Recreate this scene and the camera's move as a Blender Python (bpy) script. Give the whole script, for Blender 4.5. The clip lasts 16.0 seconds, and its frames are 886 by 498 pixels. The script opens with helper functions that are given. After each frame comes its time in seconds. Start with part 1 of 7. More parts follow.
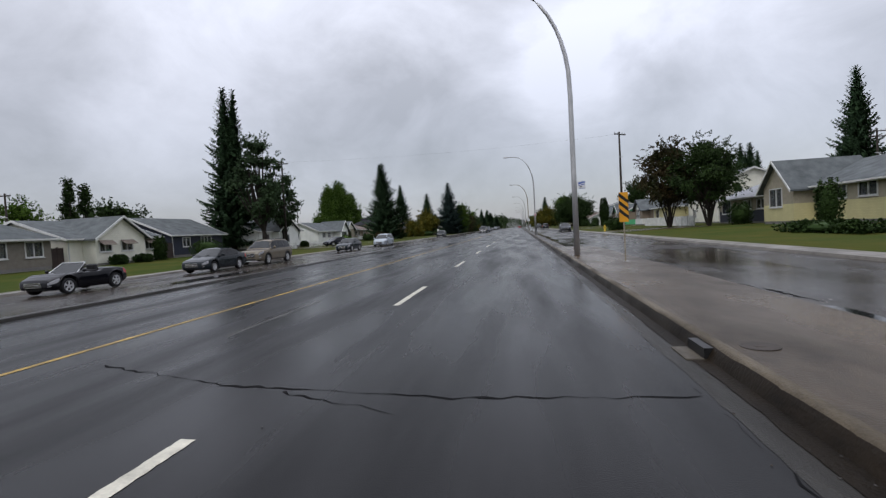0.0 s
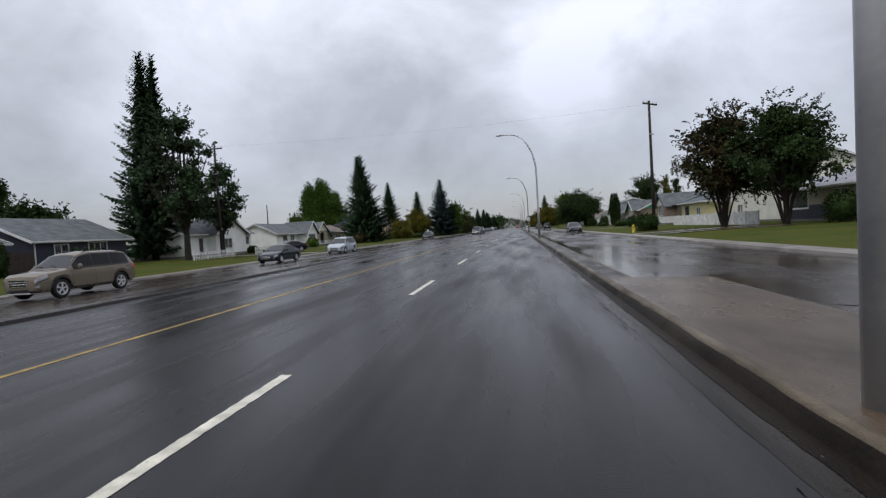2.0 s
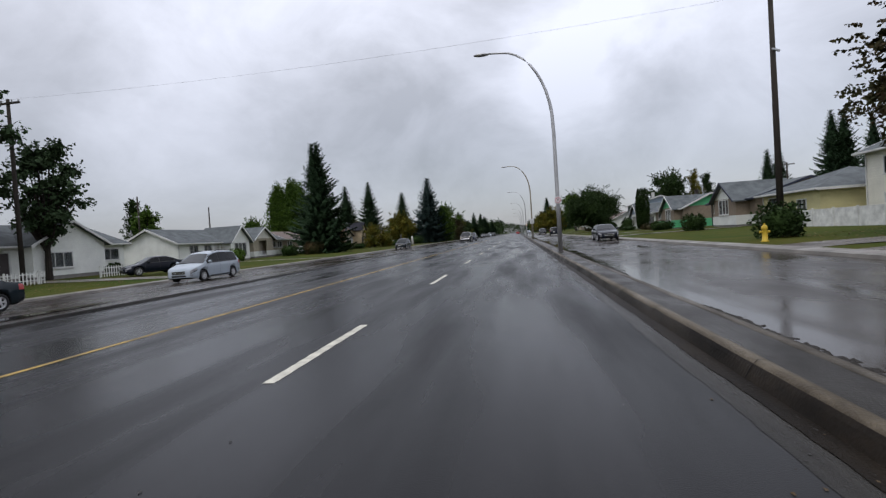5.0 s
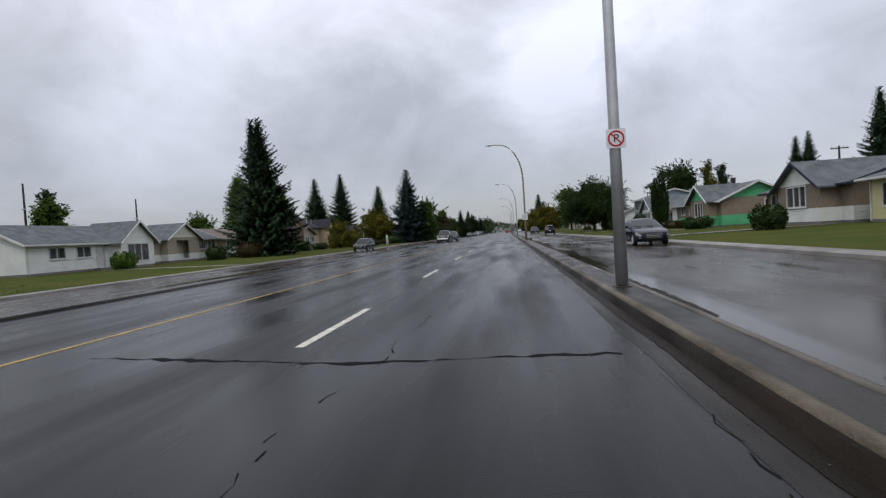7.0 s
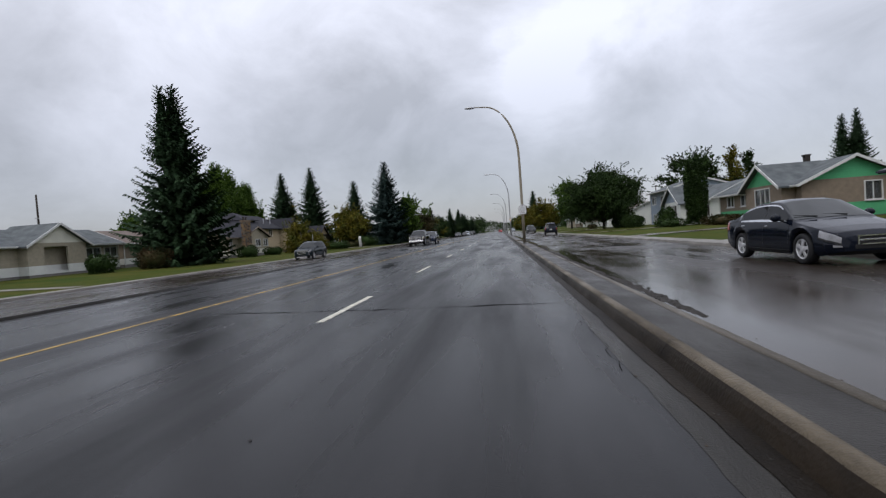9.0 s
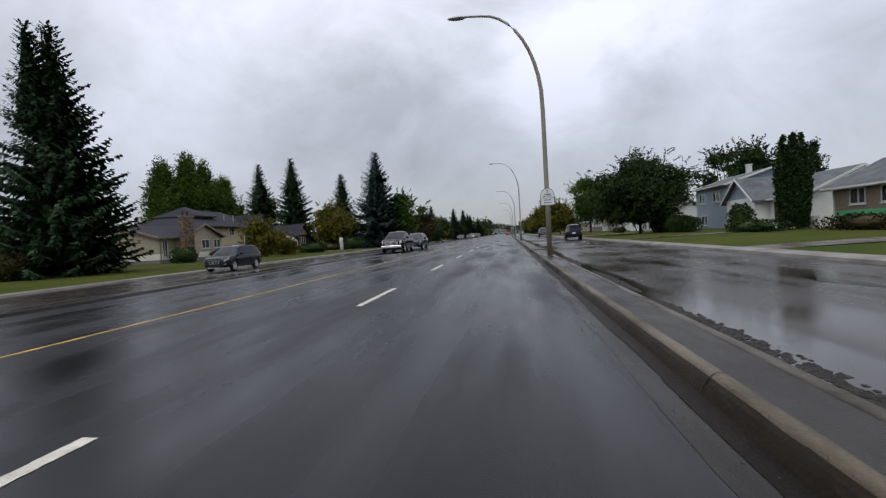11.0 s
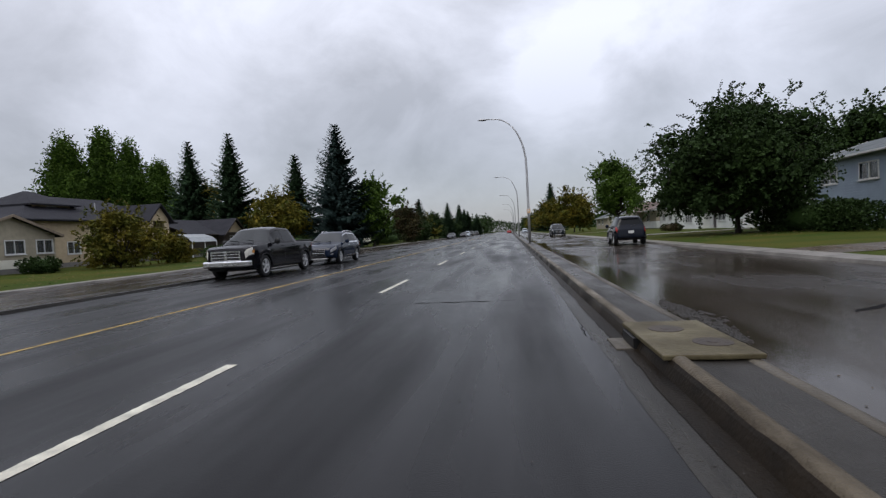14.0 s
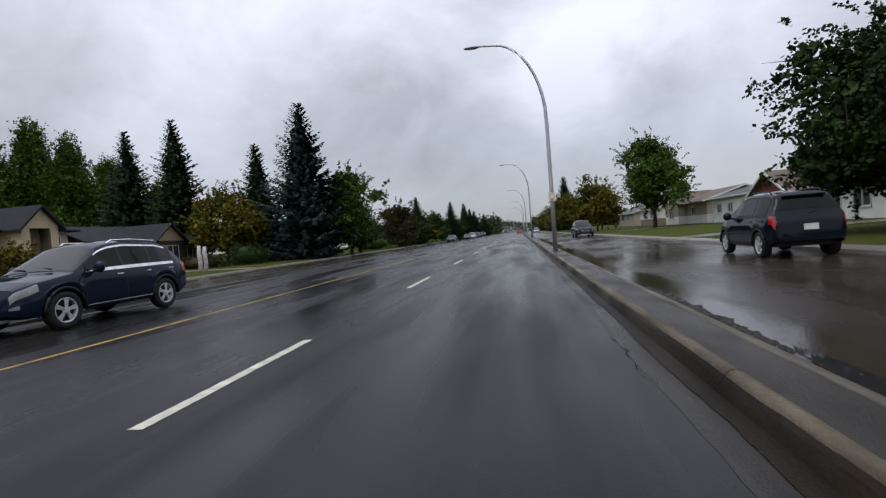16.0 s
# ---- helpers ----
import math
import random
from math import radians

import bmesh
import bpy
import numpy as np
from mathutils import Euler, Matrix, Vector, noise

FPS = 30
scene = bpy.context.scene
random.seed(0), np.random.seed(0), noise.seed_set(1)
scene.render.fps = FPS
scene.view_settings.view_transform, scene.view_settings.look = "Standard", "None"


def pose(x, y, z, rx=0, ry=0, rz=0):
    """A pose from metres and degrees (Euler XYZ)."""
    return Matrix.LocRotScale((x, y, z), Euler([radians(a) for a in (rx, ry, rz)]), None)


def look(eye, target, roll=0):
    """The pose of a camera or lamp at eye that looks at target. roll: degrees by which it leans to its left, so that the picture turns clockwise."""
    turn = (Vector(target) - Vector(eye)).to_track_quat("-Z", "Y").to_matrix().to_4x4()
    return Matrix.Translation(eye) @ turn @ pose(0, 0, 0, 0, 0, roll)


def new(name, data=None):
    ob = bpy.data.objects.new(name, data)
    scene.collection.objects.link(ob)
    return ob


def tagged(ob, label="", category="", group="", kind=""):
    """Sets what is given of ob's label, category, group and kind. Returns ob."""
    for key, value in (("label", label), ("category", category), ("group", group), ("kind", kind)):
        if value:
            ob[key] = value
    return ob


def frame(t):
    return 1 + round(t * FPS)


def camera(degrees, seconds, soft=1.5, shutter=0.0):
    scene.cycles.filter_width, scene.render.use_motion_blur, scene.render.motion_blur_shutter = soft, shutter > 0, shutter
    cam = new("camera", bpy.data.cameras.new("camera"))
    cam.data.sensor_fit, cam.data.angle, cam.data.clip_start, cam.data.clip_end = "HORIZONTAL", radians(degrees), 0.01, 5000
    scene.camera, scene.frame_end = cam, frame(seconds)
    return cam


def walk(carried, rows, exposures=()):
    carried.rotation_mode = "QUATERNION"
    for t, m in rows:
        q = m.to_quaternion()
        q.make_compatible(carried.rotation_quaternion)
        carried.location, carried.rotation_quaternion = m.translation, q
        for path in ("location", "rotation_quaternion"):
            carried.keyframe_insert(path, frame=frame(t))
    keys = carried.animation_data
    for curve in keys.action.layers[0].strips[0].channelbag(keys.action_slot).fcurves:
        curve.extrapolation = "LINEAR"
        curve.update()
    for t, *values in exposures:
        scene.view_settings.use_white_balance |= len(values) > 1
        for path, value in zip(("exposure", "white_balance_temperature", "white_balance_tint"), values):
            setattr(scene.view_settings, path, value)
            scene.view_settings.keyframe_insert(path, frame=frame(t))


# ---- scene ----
cam = camera(84.0, 16.0, soft=1.3)
PATH = [
    (0, (-0.194, 3.862, 1.394), (-0.503, 5.836, 1.318), -3.18),
    (0.5, (-0.207, 8.040, 1.331), (-0.513, 10.015, 1.272), -3.11),
    (1, (-0.224, 12.341, 1.305), (-0.524, 14.317, 1.228), -1.83),
    (1.5, (-0.268, 16.372, 1.331), (-0.593, 18.344, 1.260), -2.44),
    (2, (-0.164, 20.270, 1.392), (-0.467, 22.246, 1.318), -3.48),
    (2.5, (-0.255, 24.146, 1.350), (-0.556, 26.122, 1.285), -3.27),
    (3, (-0.234, 28.402, 1.299), (-0.525, 30.379, 1.235), -3.48),
    (3.5, (-0.203, 32.633, 1.278), (-0.494, 34.612, 1.230), -3.26),
    (4, (-0.153, 36.773, 1.292), (-0.471, 38.746, 1.226), -3.06),
    (4.2, (-0.180, 38.307, 1.295), (-0.503, 40.280, 1.247), -4.12),
    (6.3, (-0.096, 55.367, 1.260), (-0.360, 57.349, 1.203), -3.01),
    (6.5, (-0.081, 57.013, 1.257), (-0.349, 58.994, 1.197), -3.30),
    (7, (-0.028, 61.376, 1.254), (-0.290, 63.358, 1.196), -3.59),
    (7.5, (0.059, 65.156, 1.250), (-0.188, 67.140, 1.193), -3.61),
    (8, (0.234, 69.349, 1.261), (-0.020, 71.331, 1.194), -3.88),
    (8.5, (0.211, 73.014, 1.241), (-0.038, 74.997, 1.181), -3.86),
    (9, (0.238, 77.791, 1.215), (0.002, 79.776, 1.155), -4.08),
    (9.5, (0.366, 81.674, 1.202), (0.118, 83.657, 1.142), -2.51),
    (9.7, (0.409, 83.199, 1.202), (0.157, 85.182, 1.137), -2.22),
    (11.8, (0.180, 100.787, 1.241), (-0.086, 102.769, 1.198), -4.30),
    (12, (0.197, 102.410, 1.245), (-0.068, 104.391, 1.185), -4.51),
    (12.5, (0.316, 106.664, 1.272), (0.047, 108.644, 1.198), -4.00),
    (13, (0.353, 110.685, 1.298), (0.072, 112.663, 1.217), -3.25),
    (13.5, (0.373, 114.960, 1.285), (0.092, 116.939, 1.218), -3.85),
    (14, (0.347, 119.223, 1.255), (0.076, 121.203, 1.194), -3.04),
    (14.5, (0.319, 123.268, 1.226), (0.013, 125.244, 1.158), -3.15),
    (15, (0.266, 127.341, 1.215), (-0.053, 129.314, 1.151), -3.38),
    (15.5, (0.232, 131.670, 1.229), (-0.085, 133.644, 1.181), -4.41),
    (16, (0.266, 135.849, 1.238), (-0.044, 137.824, 1.187), -4.36),
]
walk(cam, [(t, look(eye, target, roll)) for t, eye, target, roll in PATH])


# ---- world and light ----
world = bpy.data.worlds.new("overcast_sky")
scene.world = world
world.use_nodes = True
wn, wl = world.node_tree.nodes, world.node_tree.links
wn.clear()
w_out = wn.new("ShaderNodeOutputWorld")
w_bg = wn.new("ShaderNodeBackground")
w_sky = wn.new("ShaderNodeTexSky")
w_sky.sky_type, w_sky.sun_disc, w_sky.sun_elevation, w_sky.sun_rotation = "NISHITA", False, radians(42), radians(200)
w_co = wn.new("ShaderNodeTexCoord")


def sky_node(kind, **values):
    node = wn.new(kind)
    for key, value in values.items():
        node.inputs[key.replace("_", " ")].default_value = value
    return node


def sky_math(op, a, b):
    node = wn.new("ShaderNodeMath")
    node.operation = op
    for k, value in enumerate((a, b)):
        if isinstance(value, (int, float)):
            node.inputs[k].default_value = value
        else:
            wl.new(value, node.inputs[k])
    return node.outputs[0]


# the direction, stirred by noise so that the cloud masses get torn edges
w_map = wn.new("ShaderNodeMapping")
w_map.inputs["Scale"].default_value = (1.0, 1.0, 1.5)
wl.new(w_co.outputs["Generated"], w_map.inputs["Vector"])
w_stir = sky_node("ShaderNodeTexNoise", Scale=4.2, Detail=7.0, Roughness=0.55)
wl.new(w_map.outputs["Vector"], w_stir.inputs["Vector"])
w_off = wn.new("ShaderNodeVectorMath")
w_off.operation = "MULTIPLY_ADD"
w_off.inputs[1].default_value = (0.3, 0.3, 0.3)
w_off.inputs[2].default_value = (-0.15, -0.15, -0.15)
wl.new(w_stir.outputs["Color"], w_off.inputs[0])
w_dir = wn.new("ShaderNodeVectorMath")
w_dir.operation = "ADD"
wl.new(w_co.outputs["Generated"], w_dir.inputs[0])
wl.new(w_off.outputs[0], w_dir.inputs[1])
w_n1 = sky_node("ShaderNodeTexNoise", Scale=3.4, Detail=11.0, Roughness=0.6, Distortion=0.5)
wl.new(w_map.outputs["Vector"], w_n1.inputs["Vector"])
cover = sky_math("MULTIPLY", w_n1.outputs["Fac"], 1.15)
# bright gaps (+) and dark masses (-) of the cloud deck: direction, spread, amount
CLOUDS = (
    (-0.47, 0.80, 0.39, 0.3, 0.2), (-0.236, 0.876, 0.421, 0.22, 0.22), (-0.62, 0.76, 0.2, 0.22, 0.12), (0.135, 0.937, 0.322, 0.17, 0.3), (0.044, 0.971, 0.236, 0.12, 0.16),
    (0.444, 0.874, 0.197, 0.14, 0.22), (0.334, 0.893, 0.303, 0.17, 0.16), (0.246, 0.899, 0.363, 0.15, 0.16), (-0.340, 0.898, 0.281, 0.19, -0.2), (-0.201, 0.923, 0.327, 0.16, -0.22),
    (-0.103, 0.963, 0.248, 0.19, -0.16), (-0.452, 0.865, 0.216, 0.14, -0.12), (-0.027, 0.924, 0.381, 0.1, -0.14), (0.213, 0.953, 0.215, 0.14, -0.12), (0.507, 0.821, 0.264, 0.19, -0.16),
    (-0.673, 0.676, 0.300, 0.16, -0.2), (-0.74, 0.65, 0.17, 0.2, -0.16), (0.356, 0.922, 0.155, 0.2, -0.04), (-0.266, 0.952, 0.150, 0.24, -0.06), (-0.037, 0.995, 0.092, 0.2, -0.08))
for cx, cy, cz, spread, amount in CLOUDS:
    w_d = wn.new("ShaderNodeVectorMath")
    w_d.operation = "DISTANCE"
    w_d.inputs[1].default_value = (cx, cy, cz)
    wl.new(w_dir.outputs[0], w_d.inputs[0])
    w_r = wn.new("ShaderNodeMapRange")
    w_r.interpolation_type = "SMOOTHSTEP"
    for k, value in enumerate((spread * 0.15, spread * 1.05, amount, 0.0)):
        w_r.inputs[k + 1].default_value = value
    wl.new(w_d.outputs["Value"], w_r.inputs[0])
    cover = sky_math("ADD", cover, w_r.outputs[0])
w_ramp = wn.new("ShaderNodeValToRGB")
w_ramp.color_ramp.elements[0].position, w_ramp.color_ramp.elements[0].color = 0.22, (0.51, 0.522, 0.578, 1)
w_ramp.color_ramp.elements[1].position, w_ramp.color_ramp.elements[1].color = 0.92, (0.925, 0.95, 1.08, 1)
w_sep = wn.new("ShaderNodeSeparateXYZ")
w_hor = wn.new("ShaderNodeMapRange")
for k, value in enumerate((-0.02, 0.36, 0.42, 1.0)):
    w_hor.inputs[k + 1].default_value = value
w_zen = wn.new("ShaderNodeMapRange")  # an overcast sky is brightest overhead
for k, value in enumerate((0.42, 1.0, 1.0, 2.1)):
    w_zen.inputs[k + 1].default_value = value
wl.new(w_sep.outputs["Z"], w_zen.inputs[0])
w_lift = sky_math("MULTIPLY", w_hor.outputs[0], w_zen.outputs[0])
w_mul = wn.new("ShaderNodeMixRGB")
w_mul.blend_type, w_mul.inputs[0].default_value = "MULTIPLY", 1.0
w_mix = wn.new("ShaderNodeMixRGB")
w_mix.inputs[0].default_value = 0.02
wl.new(cover, w_ramp.inputs["Fac"])
wl.new(w_co.outputs["Generated"], w_sep.inputs[0])
wl.new(w_sep.outputs["Z"], w_hor.inputs[0])
wl.new(w_ramp.outputs["Color"], w_mul.inputs[1])
wl.new(w_lift, w_mul.inputs[2])
wl.new(w_mul.outputs[0], w_mix.inputs[1])
wl.new(w_sky.outputs[0], w_mix.inputs[2])
wl.new(w_mix.outputs[0], w_bg.inputs["Color"])
w_bg.inputs["Strength"].default_value = 1.0
wl.new(w_bg.outputs[0], w_out.inputs[0])
sun_data = bpy.data.lights.new("sun", "SUN")
sun_data.energy, sun_data.angle, sun_data.color = 0.9, radians(25), (1.0, 0.97, 0.93)
sun = new("sun", sun_data)
sun.matrix_world = look((0, 0, 60), (18, 36, 0))


# ---- materials ----
def mat(name, base, rough=0.6, other=None, scale=3.0, bump=0.0, bump_scale=40.0, metal=0.0, spec=0.25, var=0.25, coords="Object", stretch=(1, 1, 1), rough_var=0.0, island=0.0, emit=0.0, transmission=0.0, coat=0.0, band=(0.35, 0.75)):
    """A surface whose colour wanders between base and other at two scales, with fine relief."""
    m = bpy.data.materials.new(name)
    m.use_nodes = True
    n, l = m.node_tree.nodes, m.node_tree.links
    b = n["Principled BSDF"]
    other = other or tuple(c * (1 - var) for c in base)
    co, mp = n.new("ShaderNodeTexCoord"), n.new("ShaderNodeMapping")
    mp.inputs["Scale"].default_value = stretch
    l.new(co.outputs[coords], mp.inputs["Vector"])
    n1, n2 = n.new("ShaderNodeTexNoise"), n.new("ShaderNodeTexNoise")
    n1.inputs["Scale"].default_value, n1.inputs["Detail"].default_value = scale, 6
    n2.inputs["Scale"].default_value, n2.inputs["Detail"].default_value = scale * 9, 4
    add = n.new("ShaderNodeMath")
    add.operation = "MULTIPLY_ADD"
    add.inputs[1].default_value = 0.35
    rng = n.new("ShaderNodeMapRange")
    rng.inputs[1].default_value, rng.inputs[2].default_value = 0.45, 0.9
    mix = n.new("ShaderNodeMixRGB")
    mix.inputs[1].default_value, mix.inputs[2].default_value = (*base, 1), (*other, 1)
    for k in (n1, n2):
        l.new(mp.outputs["Vector"], k.inputs["Vector"])
    l.new(n2.outputs["Fac"], add.inputs[0])
    l.new(n1.outputs["Fac"], add.inputs[2])
    l.new(add.outputs[0], rng.inputs[0])
    l.new(rng.outputs[0], mix.inputs[0])
    colour = mix.outputs[0]
    if island:
        ge, hs, rg = n.new("ShaderNodeNewGeometry"), n.new("ShaderNodeHueSaturation"), n.new("ShaderNodeMapRange")
        rg.inputs[3].default_value, rg.inputs[4].default_value = 1 - island, 1 + island
        l.new(ge.outputs["Random Per Island"], rg.inputs[0])
        l.new(rg.outputs[0], hs.inputs["Value"])
        l.new(colour, hs.inputs["Color"])
        colour = hs.outputs[0]
    l.new(colour, b.inputs["Base Color"])
    b.inputs["Roughness"].default_value, b.inputs["Metallic"].default_value, b.inputs["Specular IOR Level"].default_value = rough, metal, spec
    b.inputs["Transmission Weight"].default_value, b.inputs["Coat Weight"].default_value = transmission, coat
    if rough_var:
        rr = n.new("ShaderNodeMapRange")
        rr.inputs[1].default_value, rr.inputs[2].default_value = band
        rr.inputs[3].default_value, rr.inputs[4].default_value = max(rough - rough_var, 0.02), rough + rough_var
        l.new(n1.outputs["Fac"], rr.inputs[0])
        l.new(rr.outputs[0], b.inputs["Roughness"])
    if bump:
        nb, bu = n.new("ShaderNodeTexNoise"), n.new("ShaderNodeBump")
        nb.inputs["Scale"].default_value, nb.inputs["Detail"].default_value = bump_scale, 5
        bu.inputs["Strength"].default_value, bu.inputs["Distance"].default_value = bump, 0.02
        l.new(co.outputs[coords], nb.inputs["Vector"])
        l.new(nb.outputs["Fac"], bu.inputs["Height"])
        l.new(bu.outputs[0], b.inputs["Normal"])
    if emit:
        b.inputs["Emission Color"].default_value, b.inputs["Emission Strength"].default_value = (*base, 1), emit
    return m


ASPHALT = mat("wet_asphalt", (0.017, 0.0165, 0.0172), 0.3, (0.008, 0.008, 0.0085), scale=0.55, bump=0.12, bump_scale=90, stretch=(1.7, 0.2, 1), rough_var=0.17, spec=0.118, band=(0.36, 0.68))
ASPHALT_SIDE = mat("wet_side_asphalt", (0.042, 0.033, 0.026), 0.26, (0.017, 0.013, 0.01), scale=0.4, bump=0.15, bump_scale=80, stretch=(1, 0.4, 1), rough_var=0.18, spec=0.12)
SERVICE = mat("wet_service_asphalt", (0.042, 0.034, 0.027), 0.28, (0.018, 0.014, 0.011), scale=0.4, bump=0.035, bump_scale=80, stretch=(1, 0.4, 1), rough_var=0.18, spec=0.12)


def standing_water(m, x0, x1):
    """A film of water that thins out away from a kerb at x0, along y."""
    n, l = m.node_tree.nodes, m.node_tree.links
    b = n["Principled BSDF"]
    co, sep, mp, nz = n.new("ShaderNodeTexCoord"), n.new("ShaderNodeSeparateXYZ"), n.new("ShaderNodeMapping"), n.new("ShaderNodeTexNoise")
    mp.inputs["Scale"].default_value = (1.1, 0.13, 1)
    nz.inputs["Scale"].default_value, nz.inputs["Detail"].default_value = 1.0, 6
    near, wet, mul = n.new("ShaderNodeMapRange"), n.new("ShaderNodeMapRange"), n.new("ShaderNodeMath")
    near.interpolation_type = wet.interpolation_type = "SMOOTHSTEP"
    for node, values in ((near, (x0, x1, 0.42, 0.0)), (wet, (0.5, 0.78, 0.0, 1.0))):
        for k, value in enumerate(values):
            node.inputs[k + 1].default_value = value
    mul.operation = "ADD"
    l.new(co.outputs["Object"], sep.inputs[0])
    l.new(co.outputs["Object"], mp.inputs["Vector"])
    l.new(mp.outputs["Vector"], nz.inputs["Vector"])
    l.new(sep.outputs["X"], near.inputs[0])
    l.new(near.outputs[0], mul.inputs[0])
    l.new(nz.outputs["Fac"], mul.inputs[1])
    l.new(mul.outputs[0], wet.inputs[0])
    for socket, low in (("Roughness", 0.05), ("Specular IOR Level", 0.3)):
        mix = n.new("ShaderNodeMix")
        mix.data_type = "FLOAT"
        dry = b.inputs[socket]
        if dry.is_linked:
            l.new(dry.links[0].from_socket, mix.inputs[2])
        else:
            mix.inputs[2].default_value = dry.default_value
        mix.inputs[3].default_value = low
        l.new(wet.outputs[0], mix.inputs[0])
        l.new(mix.outputs[0], dry)


standing_water(SERVICE, 2.3, 3.5)
MEDIAN_FILL = mat("median_asphalt", (0.034, 0.031, 0.027), 0.42, (0.016, 0.014, 0.012), scale=1.4, bump=0.4, bump_scale=55, stretch=(1, 0.4, 1), rough_var=0.15, spec=0.12)
# the kerb face is much darker and browner than the kerb top
KERB_FACE = mat("brown_kerb_face", (0.024, 0.017, 0.0105), 0.5, (0.007, 0.0055, 0.004), scale=1.6, bump=0.3, bump_scale=30, stretch=(1, 0.4, 1), rough_var=0.15, spec=0.08)
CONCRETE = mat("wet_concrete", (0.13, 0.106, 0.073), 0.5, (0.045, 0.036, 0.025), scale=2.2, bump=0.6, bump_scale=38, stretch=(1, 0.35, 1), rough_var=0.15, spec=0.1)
KERB_LOW = mat("worn_low_kerb", (0.11, 0.096, 0.075), 0.5, (0.035, 0.03, 0.024), scale=1.8, bump=0.5, bump_scale=34, stretch=(1, 0.3, 1), rough_var=0.15, spec=0.1)
PAD = mat("wet_pad_concrete", (0.1, 0.074, 0.05), 0.35, (0.03, 0.023, 0.016), scale=0.7, bump=0.3, bump_scale=45, stretch=(1, 0.5, 1), rough_var=0.15, spec=0.12)
SLAB = mat("inlet_slab_concrete", (0.13, 0.11, 0.062), 0.5, (0.05, 0.04, 0.022), scale=1.8, bump=0.4, bump_scale=40, rough_var=0.1, spec=0.1)
GUTTER = mat("gutter_concrete", (0.03, 0.0275, 0.023), 0.36, (0.01, 0.009, 0.0075), scale=1.5, bump=0.3, bump_scale=60, stretch=(1.5, 0.2, 1), rough_var=0.15, spec=0.11)
SILT = mat("gutter_silt", (0.018, 0.013, 0.008), 0.5, (0.006, 0.0045, 0.003), scale=2.5, bump=0.5, bump_scale=40, stretch=(1, 0.3, 1), spec=0.06)
SIDEWALK = mat("sidewalk_concrete", (0.2, 0.182, 0.158), 0.5, (0.09, 0.083, 0.073), scale=0.8, bump=0.2, bump_scale=50, rough_var=0.1)
GRASS = mat("wet_grass", (0.026, 0.05, 0.009), 0.95, (0.07, 0.066, 0.015), scale=0.22, bump=0.9, bump_scale=22, spec=0.03)
IRON = mat("cast_iron", (0.045, 0.032, 0.022), 0.55, (0.02, 0.015, 0.012), scale=6, bump=0.4)
TAR = mat("crack_tar", (0.009, 0.009, 0.0095), 0.8, scale=6, spec=0.04)
WHITE_PAINT = mat("white_road_paint", (0.64, 0.61, 0.5), 0.4, (0.28, 0.265, 0.22), scale=5, rough_var=0.1)
YELLOW_PAINT = mat("yellow_road_paint", (0.5, 0.32, 0.07), 0.45, (0.1, 0.075, 0.035), scale=2.5, spec=0.1)
STEEL = mat("galvanised_steel", (0.5, 0.5, 0.5), 0.45, (0.36, 0.36, 0.37), scale=2, metal=0.6, bump=0.05)
BROWN_STEEL = mat("stained_steel", (0.2, 0.17, 0.12), 0.5, (0.28, 0.25, 0.2), scale=1.5, bump=0.05)
POLE_WOOD = mat("dark_pole_wood", (0.025, 0.02, 0.017), 0.9, (0.04, 0.034, 0.028), scale=1, bump=0.4, bump_scale=15, stretch=(6, 6, 0.5))
BARK = mat("bark", (0.035, 0.028, 0.023), 0.9, (0.018, 0.014, 0.012), scale=3, bump=0.6, bump_scale=12)
NEEDLES = mat("spruce_needles", (0.036, 0.066, 0.03), 0.8, (0.019, 0.036, 0.019), scale=0.6, island=0.35, spec=0.06)
BLUE_NEEDLES = mat("blue_spruce_needles", (0.044, 0.07, 0.062), 0.8, (0.021, 0.036, 0.034), scale=0.6, island=0.35, spec=0.06)
LEAF_GREEN = mat("green_leaves", (0.068, 0.115, 0.016), 0.7, (0.03, 0.06, 0.01), scale=0.5, island=0.4, spec=0.08)
LEAF_DARK = mat("dark_green_leaves", (0.027, 0.048, 0.012), 0.7, (0.014, 0.027, 0.008), scale=0.5, island=0.4, spec=0.08)
LEAF_YELLOW = mat("yellowing_leaves", (0.13, 0.098, 0.011), 0.7, (0.04, 0.056, 0.01), scale=0.6, island=0.4, spec=0.08)
LEAF_RUST = mat("rusty_leaves", (0.045, 0.026, 0.012), 0.7, (0.02, 0.03, 0.01), scale=0.7, island=0.4, spec=0.08)


# ---- helpers for meshes ----
def part(name, bm, material, parent=None, label="", smooth=False):
    """Links a bmesh as one mesh object, under a thing or part if one is given."""
    bmesh.ops.recalc_face_normals(bm, faces=bm.faces)
    me = bpy.data.meshes.new(name)
    bm.to_mesh(me)
    bm.free()
    return mesh_part(name, me, material, parent, label, smooth)


def mesh_part(name, me, material, parent=None, label="", smooth=False):
    if not me.materials:
        me.materials.append(material)
    if smooth:
        me.shade_smooth()
    ob = new(name, me)
    if parent:
        ob.parent = parent
    return tagged(ob, label)


def thing(name, m, label, category, group="", kind=""):
    ob = new(name)
    ob.matrix_basis = m
    return tagged(ob, label, category, group, kind)


